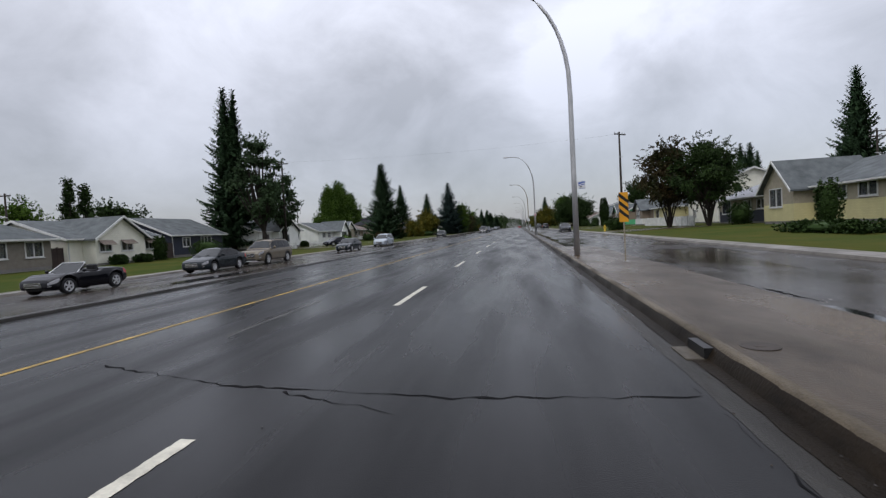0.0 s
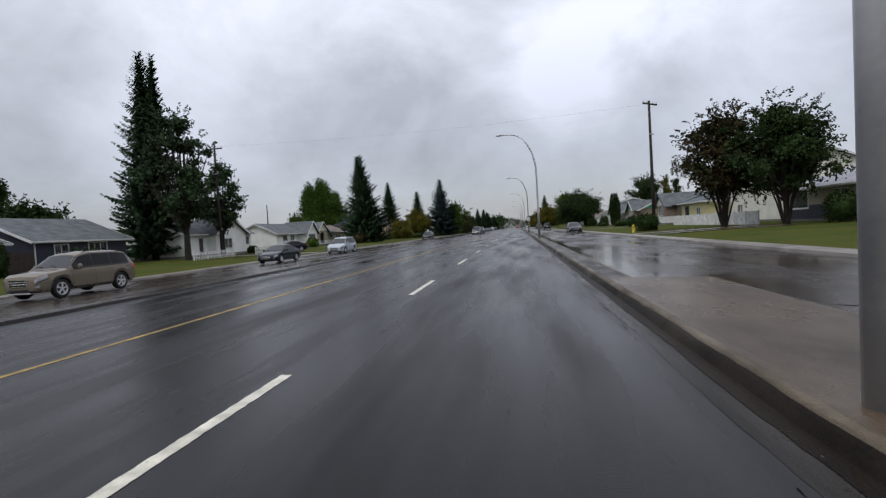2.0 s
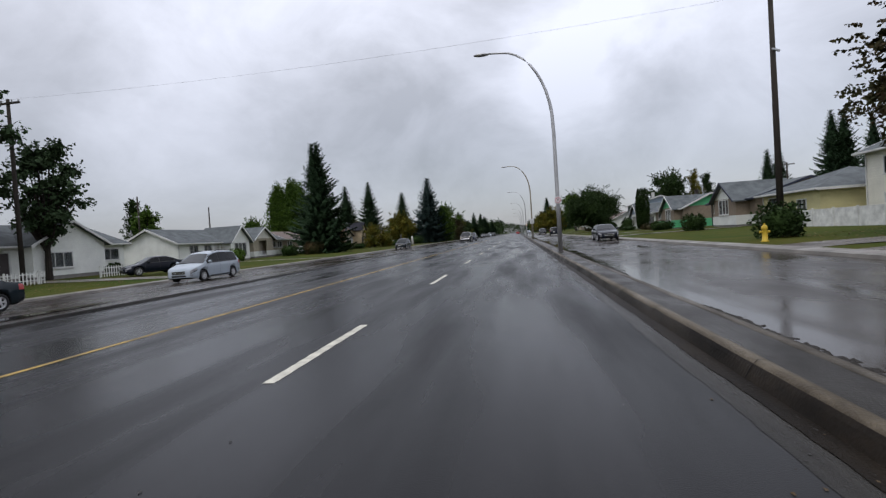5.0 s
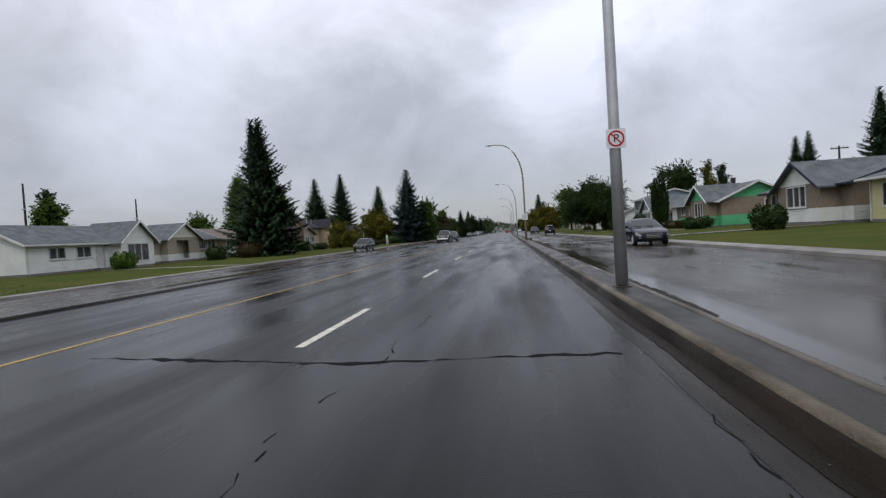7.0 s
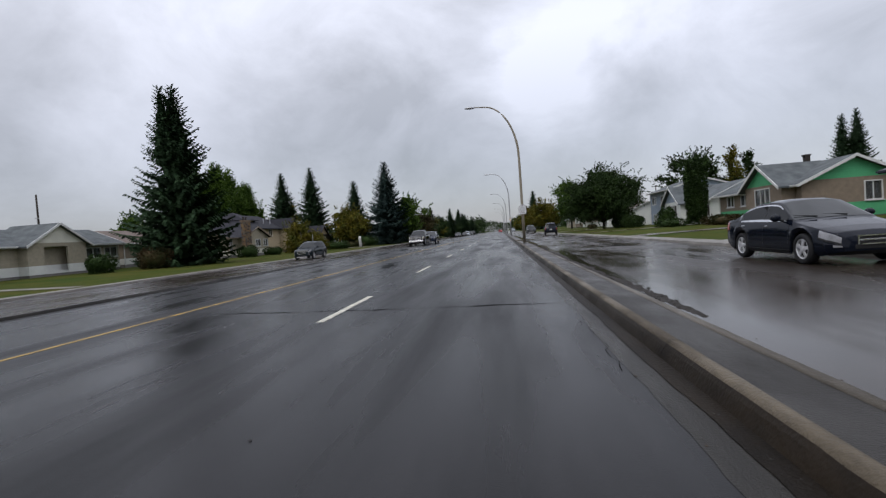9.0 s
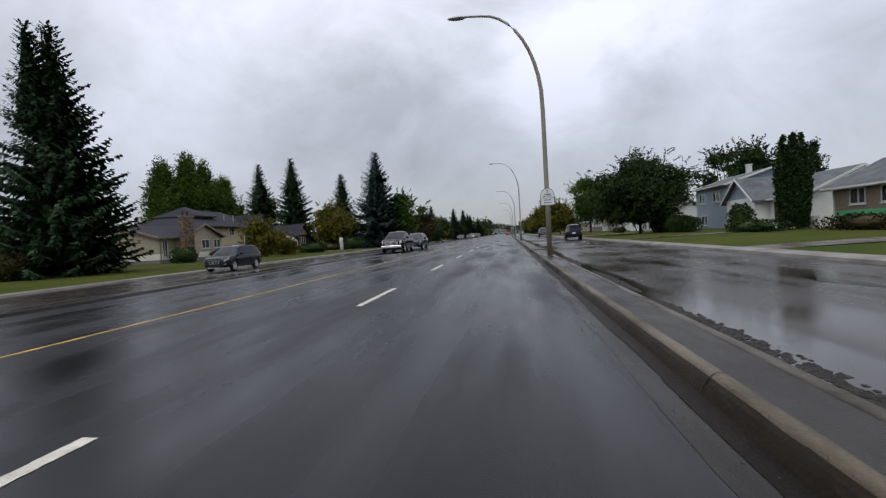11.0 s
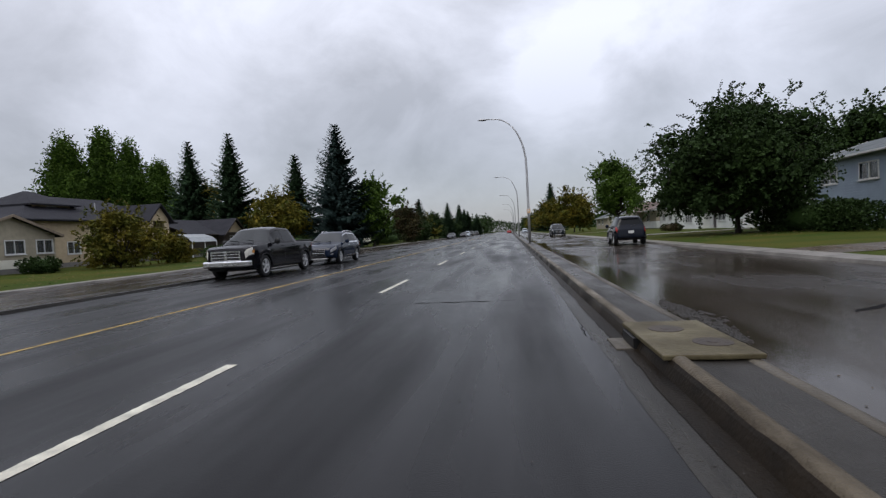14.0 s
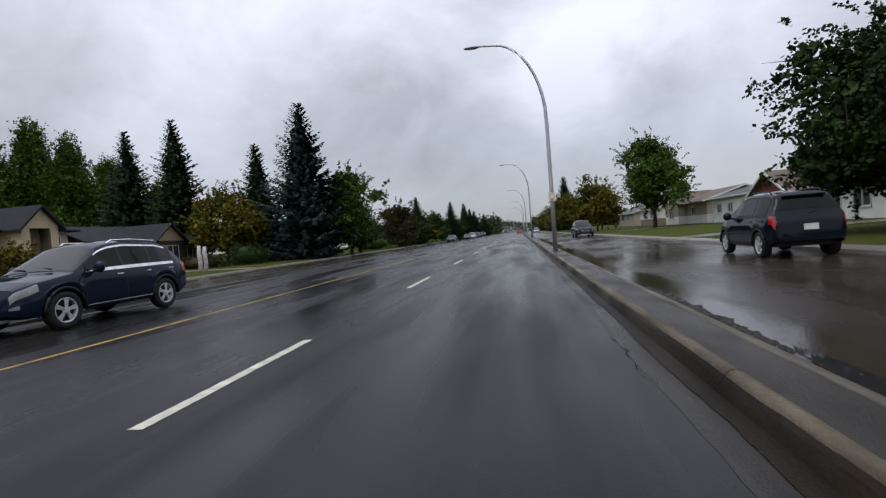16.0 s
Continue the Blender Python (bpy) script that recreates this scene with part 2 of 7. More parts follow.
def box(bm, x0, x1, y0, y1, z0, z1):
    v = [bm.verts.new(p) for p in ((x0, y0, z0), (x1, y0, z0), (x1, y1, z0), (x0, y1, z0), (x0, y0, z1), (x1, y0, z1), (x1, y1, z1), (x0, y1, z1))]
    for f in ((0, 3, 2, 1), (4, 5, 6, 7), (0, 1, 5, 4), (1, 2, 6, 5), (2, 3, 7, 6), (3, 0, 4, 7)):
        bm.faces.new([v[i] for i in f])
    return bm


def boxes(*rows):
    bm = bmesh.new()
    for r in rows:
        box(bm, *r)
    return bm


def rounded(bm, w=0.02, seg=2):
    bmesh.ops.bevel(bm, geom=list(bm.edges), offset=w, segments=seg, affect="EDGES", profile=0.5)
    return bm


def tube(bm, pts, radii, sides=8, cap=True):
    """A tapered tube along points."""
    rings = []
    for i, p in enumerate(pts):
        p = Vector(p)
        d = (Vector(pts[min(i + 1, len(pts) - 1)]) - Vector(pts[max(i - 1, 0)])).normalized()
        a = d.orthogonal().normalized() if abs(d.z) < 0.95 else Vector((1, 0, 0))
        a = (a - d * a.dot(d)).normalized()
        b = d.cross(a)
        rings.append([bm.verts.new(p + (a * math.cos(2 * math.pi * k / sides) + b * math.sin(2 * math.pi * k / sides)) * radii[i]) for k in range(sides)])
    for r0, r1 in zip(rings, rings[1:]):
        for k in range(sides):
            bm.faces.new((r0[k], r0[(k + 1) % sides], r1[(k + 1) % sides], r1[k]))
    if cap:
        bm.faces.new(rings[0][::-1])
        bm.faces.new(rings[-1])
    return bm


def strip(xs, zs, y0, y1, steps):
    """A sheet with the cross-section xs, zs, from y0 to y1."""
    bm = bmesh.new()
    rows = [[bm.verts.new((x, y0 + (y1 - y0) * k / steps, z)) for x, z in zip(xs, zs)] for k in range(steps + 1)]
    for r0, r1 in zip(rows, rows[1:]):
        for i in range(len(xs) - 1):
            bm.faces.new((r0[i], r0[i + 1], r1[i + 1], r1[i]))
    return bm


def from_lists(name, verts, faces):
    me = bpy.data.meshes.new(name)
    me.from_pydata(verts, [], faces)
    me.update()
    return me


def rise(x):
    """Height of the ground at x."""
    return float(np.interp(x, (-60, -40, -24, -22, -18.5, -11.4, 8.3, 10, 14, 22, 60), (0.0, -0.1, -0.35, -0.42, -0.38, 0.0, 0.0, 0.13, 0.2, 0.3, 0.5)))


# ---- ground and roads ----
Y0, Y1 = -60.0, 620.0
XK = 1.55
ground = tagged(part("ground", strip([-900, -60, -40, -23.4, -23.3, 9.3, 9.4, 14, 22, 60, 900], [0.0, 0.0, -0.1, -0.35, -0.9, -0.9, 0.125, 0.2, 0.3, 0.5, 0.5], -300, 2600, 60), GRASS), "wet green lawn ground with yellowed patches", "ground", kind="structure")
road = tagged(part("road", strip([-10.72, -6.2, -2.6, 1.32], [0, 0, 0, 0], Y0, 1600, 120), ASPHALT), "wet dark asphalt road with worn lanes", "road", kind="structure")
side_road = tagged(part("service_road", strip([XK + 0.8, 5, 8.8], [0.0, 0.0, 0.0], Y0, Y1, 100), SERVICE), "wet brownish service road with puddles", "road", kind="structure")
left_road = tagged(part("frontage_road", strip([-22.3, -20, -18.5, -15, -11.4], [-0.42, -0.41, -0.38, -0.2, 0.0], Y0, Y1, 100), ASPHALT_SIDE), "wet frontage road with parked cars", "road", kind="structure")


def worn_strip(xs, zs, y0, y1, jx, jz, seed, rough_first=0.0):
    """A long cast strip whose edges wander and crumble: fine steps where the camera passes, coarse ones beyond."""
    ys = sorted({y0, y1, *[y for y in np.arange(-60, -4, 6.0) if y0 < y < y1], *[y for y in np.arange(-4, 190, 0.16) if y0 < y < y1], *[y for y in np.arange(190, 620, 8.0) if y0 < y < y1]})
    v, f, n = [], [], len(xs)
    for y in ys:
        for c, (x, z) in enumerate(zip(xs, zs)):
            a = noise.noise(Vector((c * 0.35 + seed, y * 0.28, 0.5))) + 0.55 * noise.noise(Vector((c * 0.6, y * 1.7, seed + 3.0)))
            b = noise.noise(Vector((c * 0.7, y * 2.3, seed + 9.0)))
            edge = rough_first * max(-0.4, 0.5 * noise.noise(Vector((seed, y * 0.9, 7.7))) + 0.9 * noise.noise(Vector((seed, y * 3.7, 2.2))) + 0.6 * math.sin(y * 41)) if c == 0 else 0.0
            v.append((x + jx * a + edge, y, z + jz * b))
    for r in range(len(ys) - 1):
        for c in range(n - 1):
            k = r * n + c
            f.append((k, k + 1, k + n + 1, k + n))
    return from_lists("strip", v, f)


def kerb(name, xs, zs, y0, y1, material, label, jx=0.0, jz=0.0, seed=1.0, rough_first=0.0, smooth=False):
    return tagged(mesh_part(name, worn_strip(xs, zs, y0, y1, jx, jz, seed, rough_first), material, smooth=smooth), label, "kerb", kind="structure")


tagged(mesh_part("gutter", worn_strip([1.2, 1.26, 1.4, XK + 0.02], [0.0025, 0.004, -0.002, -0.008], Y0, Y1, 0.002, 0.0, 4.0, 0.022), GUTTER), "worn concrete gutter with a crumbled edge", "gutter", kind="structure")
tagged(mesh_part("gutter_silt", worn_strip([XK - 0.15, XK - 0.07, XK + 0.02], [0.003, 0.006, 0.006], Y0, Y1, 0.002, 0.0, 6.0, 0.025), SILT), "dark wet silt along the kerb foot", "silt", kind="structure")
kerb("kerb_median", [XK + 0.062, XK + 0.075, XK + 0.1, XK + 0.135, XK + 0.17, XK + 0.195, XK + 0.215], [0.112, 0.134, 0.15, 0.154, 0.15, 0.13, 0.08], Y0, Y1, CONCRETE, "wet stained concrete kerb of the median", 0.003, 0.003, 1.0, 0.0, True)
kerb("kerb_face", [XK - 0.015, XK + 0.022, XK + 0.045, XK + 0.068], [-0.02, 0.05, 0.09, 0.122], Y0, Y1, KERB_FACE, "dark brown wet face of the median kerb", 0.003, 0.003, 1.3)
kerb("median_top", [XK + 0.2, XK + 0.42, XK + 0.66], [0.11, 0.1, 0.1], 31.4, Y1, MEDIAN_FILL, "dark wet asphalt fill of the median", 0.006, 0.005, 2.0)
kerb("kerb_service", [XK + 0.648, XK + 0.656, XK + 0.69, XK + 0.75, XK + 0.785, XK + 0.81], [0.07, 0.106, 0.113, 0.11, 0.095, -0.02], 31.4, Y1, KERB_LOW, "low worn concrete kerb along the service road", 0.008, 0.004, 3.0, 0.012, True)
kerb("bus_stop_pad", [XK + 0.15, XK + 0.25, XK + 1.2, XK + 2.3, XK + 2.35], [0.138, 0.15, 0.13, 0.08, -0.02], Y0, 31.4, PAD, "wide wet concrete slab at the bus stop", 0.01, 0.002, 5.0)
kerb("kerb_frontage", [-11.45, -11.4, -11.0, -10.78], [-0.02, 0.03, 0.075, 0.08], Y0, Y1, ASPHALT_SIDE, "wet strip between road and frontage road", 0.02, 0.006, 7.0)
kerb("kerb_frontage_face", [-10.78, -10.74, -10.7], [0.08, 0.07, -0.02], Y0, Y1, GUTTER, "dark wet kerb face beside the road", 0.01, 0.005, 7.5)
kerb("kerb_lawn", [8.7, 8.74, 8.9, 8.95, 9.5, 9.55], [-0.02, 0.1, 0.13, 0.13, 0.14, -0.1], Y0, Y1, SIDEWALK, "pale concrete kerb and sidewalk by the lawns", 0.012, 0.004, 8.0)
kerb("sidewalk_frontage", [-23.5, -22.5, -22.3, -22.25], [-0.33, -0.31, -0.32, -0.45], Y0, Y1, SIDEWALK, "pale wet concrete sidewalk by the lawns", 0.02, 0.004, 9.0)

rd = random.Random(3)
dash_v = []
for k in range(61):
    dash_v += [(-0.062 + rd.uniform(-0.006, 0.006), 0.05 * k + rd.uniform(-0.01, 0.01), 0.004), (0.062 + rd.uniform(-0.006, 0.006), 0.05 * k + rd.uniform(-0.01, 0.01), 0.004)]
dash_mesh = from_lists("lane_dash", dash_v, [(2 * k, 2 * k + 1, 2 * k + 3, 2 * k + 2) for k in range(60)])
for k in range(-5, 40):
    mesh_part("lane_dash", dash_mesh, WHITE_PAINT, road, "worn white lane dash" if k == -5 else "").location = (-2.6, 22 + 9 * k, 0)
part("centre_line", strip([-6.245, -6.145], [0.004, 0.004], Y0, 500, 60), YELLOW_PAINT, road, "worn yellow centre line")


OLD_PAINT = mat("worn_out_paint", (0.11, 0.105, 0.095), 0.4, (0.012, 0.012, 0.012), scale=3.5, stretch=(1, 0.5, 1), spec=0.11)
for x, y0, y1 in ((-8.45, 39.6, 41.8), (-8.45, 48.6, 50.8), (-8.45, 12.6, 14.8), (-4.55, 10.5, 14), (-4.5, 38.5, 45.5), (-4.7, 110, 113.5)):
    part("old_marking", strip([x - 0.045, x + 0.045], [0.0032, 0.0032], y0, y1, 12), OLD_PAINT, road, "almost worn off white marking")


# ---- lamp posts ----
def street_lamp(y, material, label):
    ob = thing("street_lamp", pose(2.0, y, 0.09), label, "street lamp", "street lamps along the median")
    part("base_plate", rounded(boxes((-0.15, 0.15, -0.15, 0.15, 0, 0.03)), 0.012), IRON, ob)
    arm = [(0, 0, 0.05), (0, 0, 3), (0, 0, 6.2)]
    for k in range(1, 11):
        a = math.radians(9 * k)
        arm.append((-2.4 + 2.4 * math.cos(a), 0, 6.5 + 4.0 * math.sin(a)))
    arm += [(-3.1, 0, 10.55)]
    part("pole", tube(bmesh.new(), arm, [0.115, 0.1, 0.09] + [0.087 - 0.0045 * k for k in range(10)] + [0.045], 12), material, ob, smooth=True)
    head = bmesh.new()
    bmesh.ops.create_uvsphere(head, u_segments=14, v_segments=8, radius=1, matrix=pose(-3.45, 0, 10.53) @ Matrix.Diagonal((0.42, 0.15, 0.09, 1)))
    part("lamp_head", head, STEEL, ob, smooth=True)
    return ob


for i, y in enumerate((23.6, 70.7, 115.6, 161.0, 206, 251, 296, 341)):
    street_lamp(y, BROWN_STEEL if i == 2 else STEEL, "tall grey steel street lamp with a curved arm" if i != 2 else "tall brown-stained steel street lamp with a curved arm")


# ---- trees ----
def spruce_mesh(seed, height, radius, bare=0.06, droop=0.35, tops=1):
    """Tiers of plume-like boughs that sag and turn up at the tips, round a ragged core."""
    rnd = random.Random(seed)
    v, f = [], []

    def spray(px, py, pz, t, l, dz, w):
        cx, cy = math.cos(t), math.sin(t)
        i = len(v)
        v.extend([(px, py, pz), (px + cx * l * 0.5 - cy * w, py + cy * l * 0.5 + cx * w, pz + dz * 0.35 - w * 0.5), (px + cx * l, py + cy * l, pz + dz), (px + cx * l * 0.5 + cy * w, py + cy * l * 0.5 - cx * w, pz + dz * 0.35 + w * 0.25)])
        f.append((i, i + 1, i + 2, i + 3))

    for top in range(tops):
        side = top - (tops - 1) / 2
        hh = height * (1 - 0.03 * top)

        def full_at(u):
            return radius * (1.0 if top == 0 else 0.66) * (1 - u) ** 0.92 * (0.82 + 0.18 * min(1, u * 7)) * 0.98 + 0.08

        z = hh * (bare if top == 0 else 0.6)
        while z < hh - 0.2:
            u = (z - hh * bare) / (hh * (1 - bare))
            ox = (0.45 if top == 0 else 1.7) * side * u * 1.6
            n = int(7 + 7 * (1 - u) ** 0.7)
            a0, tier = rnd.uniform(0, 6.28), rnd.uniform(0.78, 1.12)
            for b in range(n):
                a = a0 + 2 * math.pi * b / n + rnd.gauss(0, 0.2)
                ln = full_at(u) * tier * rnd.uniform(0.72, 1.12)
                z1 = z + rnd.uniform(-0.25, 0.25)
                sag = droop * (1 - 0.75 * u) * rnd.uniform(0.7, 1.3)
                rise_ = 0.75 * u
                steps = max(4, int(ln / 0.2))
                for k in range(steps):
                    q = (k + rnd.random()) / steps
                    r = ln * q
                    zz = z1 + rise_ * r - sag * r * (1.25 - 1.0 * q) + 0.05 * r * q * q
                    fan = (0.34 + 0.34 * ln ** 0.6 * (1 - q) ** 0.55) * (1.0 if q > 0.25 else 0.8) * (0.48 + 0.52 * (1 - u) ** 0.6)
                    for sd in (-1, 1):
                        l = fan * rnd.uniform(0.75, 1.15)
                        spray(ox + r * math.cos(a), r * math.sin(a), zz, a + sd * rnd.uniform(0.45, 1.0), l, l * rnd.uniform(-0.6, 0.1), l * 0.27)
                    l = fan * rnd.uniform(0.6, 1.0)
                    spray(ox + r * math.cos(a), r * math.sin(a), zz, a + rnd.gauss(0, 0.5), l * 0.8, -l * rnd.uniform(0.4, 1.1), l * 0.34)
                spray(ox + ln * 0.93 * math.cos(a), ln * 0.93 * math.sin(a), z1 + (rise_ - 0.3 * sag) * ln * 0.93, a, 0.4, 0.2, 0.12)
            z += (0.36 + 0.045 * full_at(u)) * rnd.uniform(0.85, 1.25)
        for k in range(int(hh * 60)):
            u = rnd.random() ** 1.3 if top == 0 else rnd.uniform(0.6, 1)
            r, a = full_at(u) * rnd.uniform(0.0, 0.4), rnd.uniform(0, 6.28)
            l = rnd.uniform(0.5, 1.0) * min(1, full_at(u) * 0.6 + 0.1)
            spray((0.45 if top == 0 else 1.7) * side * u * 1.6 + r * math.cos(a), r * math.sin(a), hh * (bare + (0.97 - bare) * u), a + rnd.gauss(0, 0.8), l, -l * rnd.uniform(0.5, 1.2), l * 0.4)
    return from_lists("crown", v, f)


def trunk_mesh(height, r):
    bm = tube(bmesh.new(), [(0, 0, -0.3), (0.03, 0.02, height * 0.4), (0, 0, height * 0.97)], [r * 1.3, r * 0.75, 0.03], 9)
    me = bpy.data.meshes.new("trunk")
    bm.to_mesh(me)
    bm.free()
    return me


SPRUCES = {}


def spruce(x, y, height, radius, seed=1, material=None, tops=1, label="tall dark green spruce on a lawn", z=None, bare=0.06, droop=0.35):
    material = material or NEEDLES
    key = (seed, tops, material.name)
    if key not in SPRUCES:
        SPRUCES[key] = (spruce_mesh(seed, height, radius, bare, droop, tops), trunk_mesh(height, height * 0.014), height, radius)
    crown, trunk, h0, r0 = SPRUCES[key]
    ob = thing("spruce_tree", pose(x, y, rise(x) if z is None else z, 0, 0, seed * 71 + x * 13), label, "spruce tree", "spruces")
    for name, me, m in (("crown", crown, material), ("trunk", trunk, BARK)):
        o = mesh_part(name, me, m, ob)
        spread = radius / r0 * (1.25 if y > 140 else 1.0)
        o.scale = (spread, spread, height / h0)
    return ob


def leafy_mesh(seed, height, radius, clear, leaf=0.28, count=5200, lobes=14, squash=0.7, narrow=False, blob=1.0, sprigs=120, hang=0.0):
    """Limbs and leaf clumps of a broad or an upright tree."""
    rnd = random.Random(seed)
    bm = bmesh.new()
    v, f = [], []
    span = height - clear
    blobs = []
    for k in range(lobes * 2):
        h01 = (k + rnd.random()) / (lobes * 2)
        a = k * 2.4 + rnd.gauss(0, 0.5)
        if narrow:
            shape = min(1, 0.45 + h01 * 3) * (1 - h01 ** 2.2) ** 0.7
            br = radius * rnd.uniform(0.26, 0.42)
        else:
            shape = math.sin(math.pi * (0.16 + 0.76 * h01)) ** 0.75
            br = radius * rnd.uniform(0.2, 0.36) * blob
        sway = noise.noise(Vector((1.4 * math.cos(a), 1.4 * math.sin(a), seed * 1.7 + h01)))
        rr = max(0, radius * shape * rnd.uniform(0.35, 1.08) * (1 + (0.15 if narrow else 0.45) * sway) - br * 0.5)
        h01 = min(1, max(0, h01 * (1 + 0.25 * sway)))
        blobs.append((rr * math.cos(a), rr * math.sin(a), clear + span * (0.06 + 0.86 * h01), br))
    for bx, by, bz, br in blobs:
        j = Vector((rnd.uniform(-0.1, 0.1), rnd.uniform(-0.1, 0.1), max(clear * rnd.uniform(0.6, 1.1), (bz - height * 0.45) if narrow else 0)))
        m = Vector((bx * 0.55, by * 0.55, (bz + j.z) / 2 - 0.06 * height * rnd.random()))
        tube(bm, [j, m, (bx, by, bz)], [0.010 * height, 0.006 * height, 0.02], 6, cap=False)
        for q in range(3):
            d = Vector((rnd.gauss(0, 1), rnd.gauss(0, 1), rnd.gauss(0, 0.6))).normalized() * br * 0.9
            tube(bm, [(bx, by, bz), (bx + d.x * 0.6, by + d.y * 0.6, bz + d.z * 0.6 + 0.06), (bx + d.x, by + d.y, bz + d.z)], [0.025, 0.016, 0.006], 4, cap=False)
    top_z = height * 0.9 if narrow else clear * 1.15
    tube(bm, [(0, 0, -0.3), (0.05, 0, clear * 0.6), (0, 0.05, top_z)], [0.024 * height, 0.018 * height, 0.004 * height if narrow else 0.014 * height], 9)
    trunk = bpy.data.meshes.new("trunk")
    bm.to_mesh(trunk)
    bm.free()
    weights = np.cumsum([b[3] ** 2 for b in blobs]).tolist()
    zs = 2.0 if narrow else squash
    freq = 2.2 / max(1.5, radius)
    for k, (bx, by, bz, br) in enumerate(rnd.choices(blobs, cum_weights=weights, k=int(count * 0.42))):
        d = Vector((rnd.gauss(0, 1), rnd.gauss(0, 1), rnd.gauss(0, 1))).normalized()
        inner = k % 3 == 0
        r = br * (rnd.random() ** 0.5 * 0.7 if inner else rnd.random() ** 0.4)
        c = Vector((bx + d.x * r, by + d.y * r, bz + d.z * r * zs))
        c.z -= 0.35 * br * (c.x * c.x + c.y * c.y) / (radius * radius)
        if c.z < clear * 0.8 or (not inner and not narrow and noise.noise(c * freq * 2.0 + Vector((seed, 0, 0))) < -0.14):
            continue
        axis = Vector((rnd.gauss(0, 0.7) + d.x, rnd.gauss(0, 0.7) + d.y, rnd.gauss(0, 0.4) + (0.9 if narrow else -0.35))).normalized()
        for q in range(4 if inner else 8):
            p = c + axis * leaf * (0.45 * q - 1.2) + Vector((rnd.gauss(0, 1), rnd.gauss(0, 1), rnd.gauss(0, 1))) * leaf * 0.55
            t = (axis + Vector((rnd.gauss(0, 1), rnd.gauss(0, 1), rnd.gauss(0, 0.7) - 0.3))).normalized()
            s = t.cross(Vector((rnd.gauss(0, 1), rnd.gauss(0, 1), rnd.gauss(0, 1)))).normalized()
            l = leaf * rnd.uniform(0.55, 1.25) * (2.0 if inner else 1)
            i = len(v)
            v += [tuple(p), tuple(p + t * l * 0.5 + s * l * 0.36), tuple(p + t * l), tuple(p + t * l * 0.5 - s * l * 0.36)]
            f.append((i, i + 1, i + 2, i + 3))
    # loose shoots that stand out of the crown and break its outline
    for k in range(sprigs):
        bx, by, bz, br = rnd.choice(blobs)
        d = Vector((bx / radius + rnd.gauss(0, 0.5), by / radius + rnd.gauss(0, 0.5), (bz - clear - span * 0.45) / span * 1.6 + rnd.gauss(0.1, 0.4))).normalized()
        p = Vector((bx, by, bz)) + d * br * (0.9 if not narrow else 1.1)
        d = (d + Vector((0, 0, 0.9 if narrow else 0.25 - hang))).normalized()
        run = rnd.uniform(0.4, 1.0) * (0.14 * radius + 0.3)
        for q in range(int(run / leaf * 2.4) + 3):
            p = p + d * leaf * 0.42
            d = (d + Vector((rnd.gauss(0, 0.16), rnd.gauss(0, 0.16), rnd.gauss(-0.04 - 0.12 * hang, 0.12)))).normalized()
            for _ in range(2):
                t = (d * 0.6 + Vector((rnd.gauss(0, 1), rnd.gauss(0, 1), rnd.gauss(-0.3, 0.8)))).normalized()
                s = t.cross(Vector((rnd.gauss(0, 1), rnd.gauss(0, 1), rnd.gauss(0, 1)))).normalized()
                l = leaf * rnd.uniform(0.6, 1.2)
                i = len(v)
                v += [tuple(p), tuple(p + t * l * 0.5 + s * l * 0.34), tuple(p + t * l), tuple(p + t * l * 0.5 - s * l * 0.34)]
                f.append((i, i + 1, i + 2, i + 3))
    return from_lists("crown", v, f), trunk


def leafy_tree(x, y, height, radius, clear, seed, material, label, leaf=0.28, count=5200, lobes=14, z=None, name="tree", narrow=False, blob=1.0, sprigs=120, hang=0.0):
    crown, trunk = leafy_mesh(seed, height, radius, clear, leaf, count, lobes, narrow=narrow, blob=blob, sprigs=sprigs, hang=hang)
    ob = thing(name, pose(x, y, rise(x) if z is None else z), label, "tree", "broadleaf trees")
    mesh_part("crown", crown, material, ob)
    mesh_part("trunk", trunk, BARK, ob)
    return ob


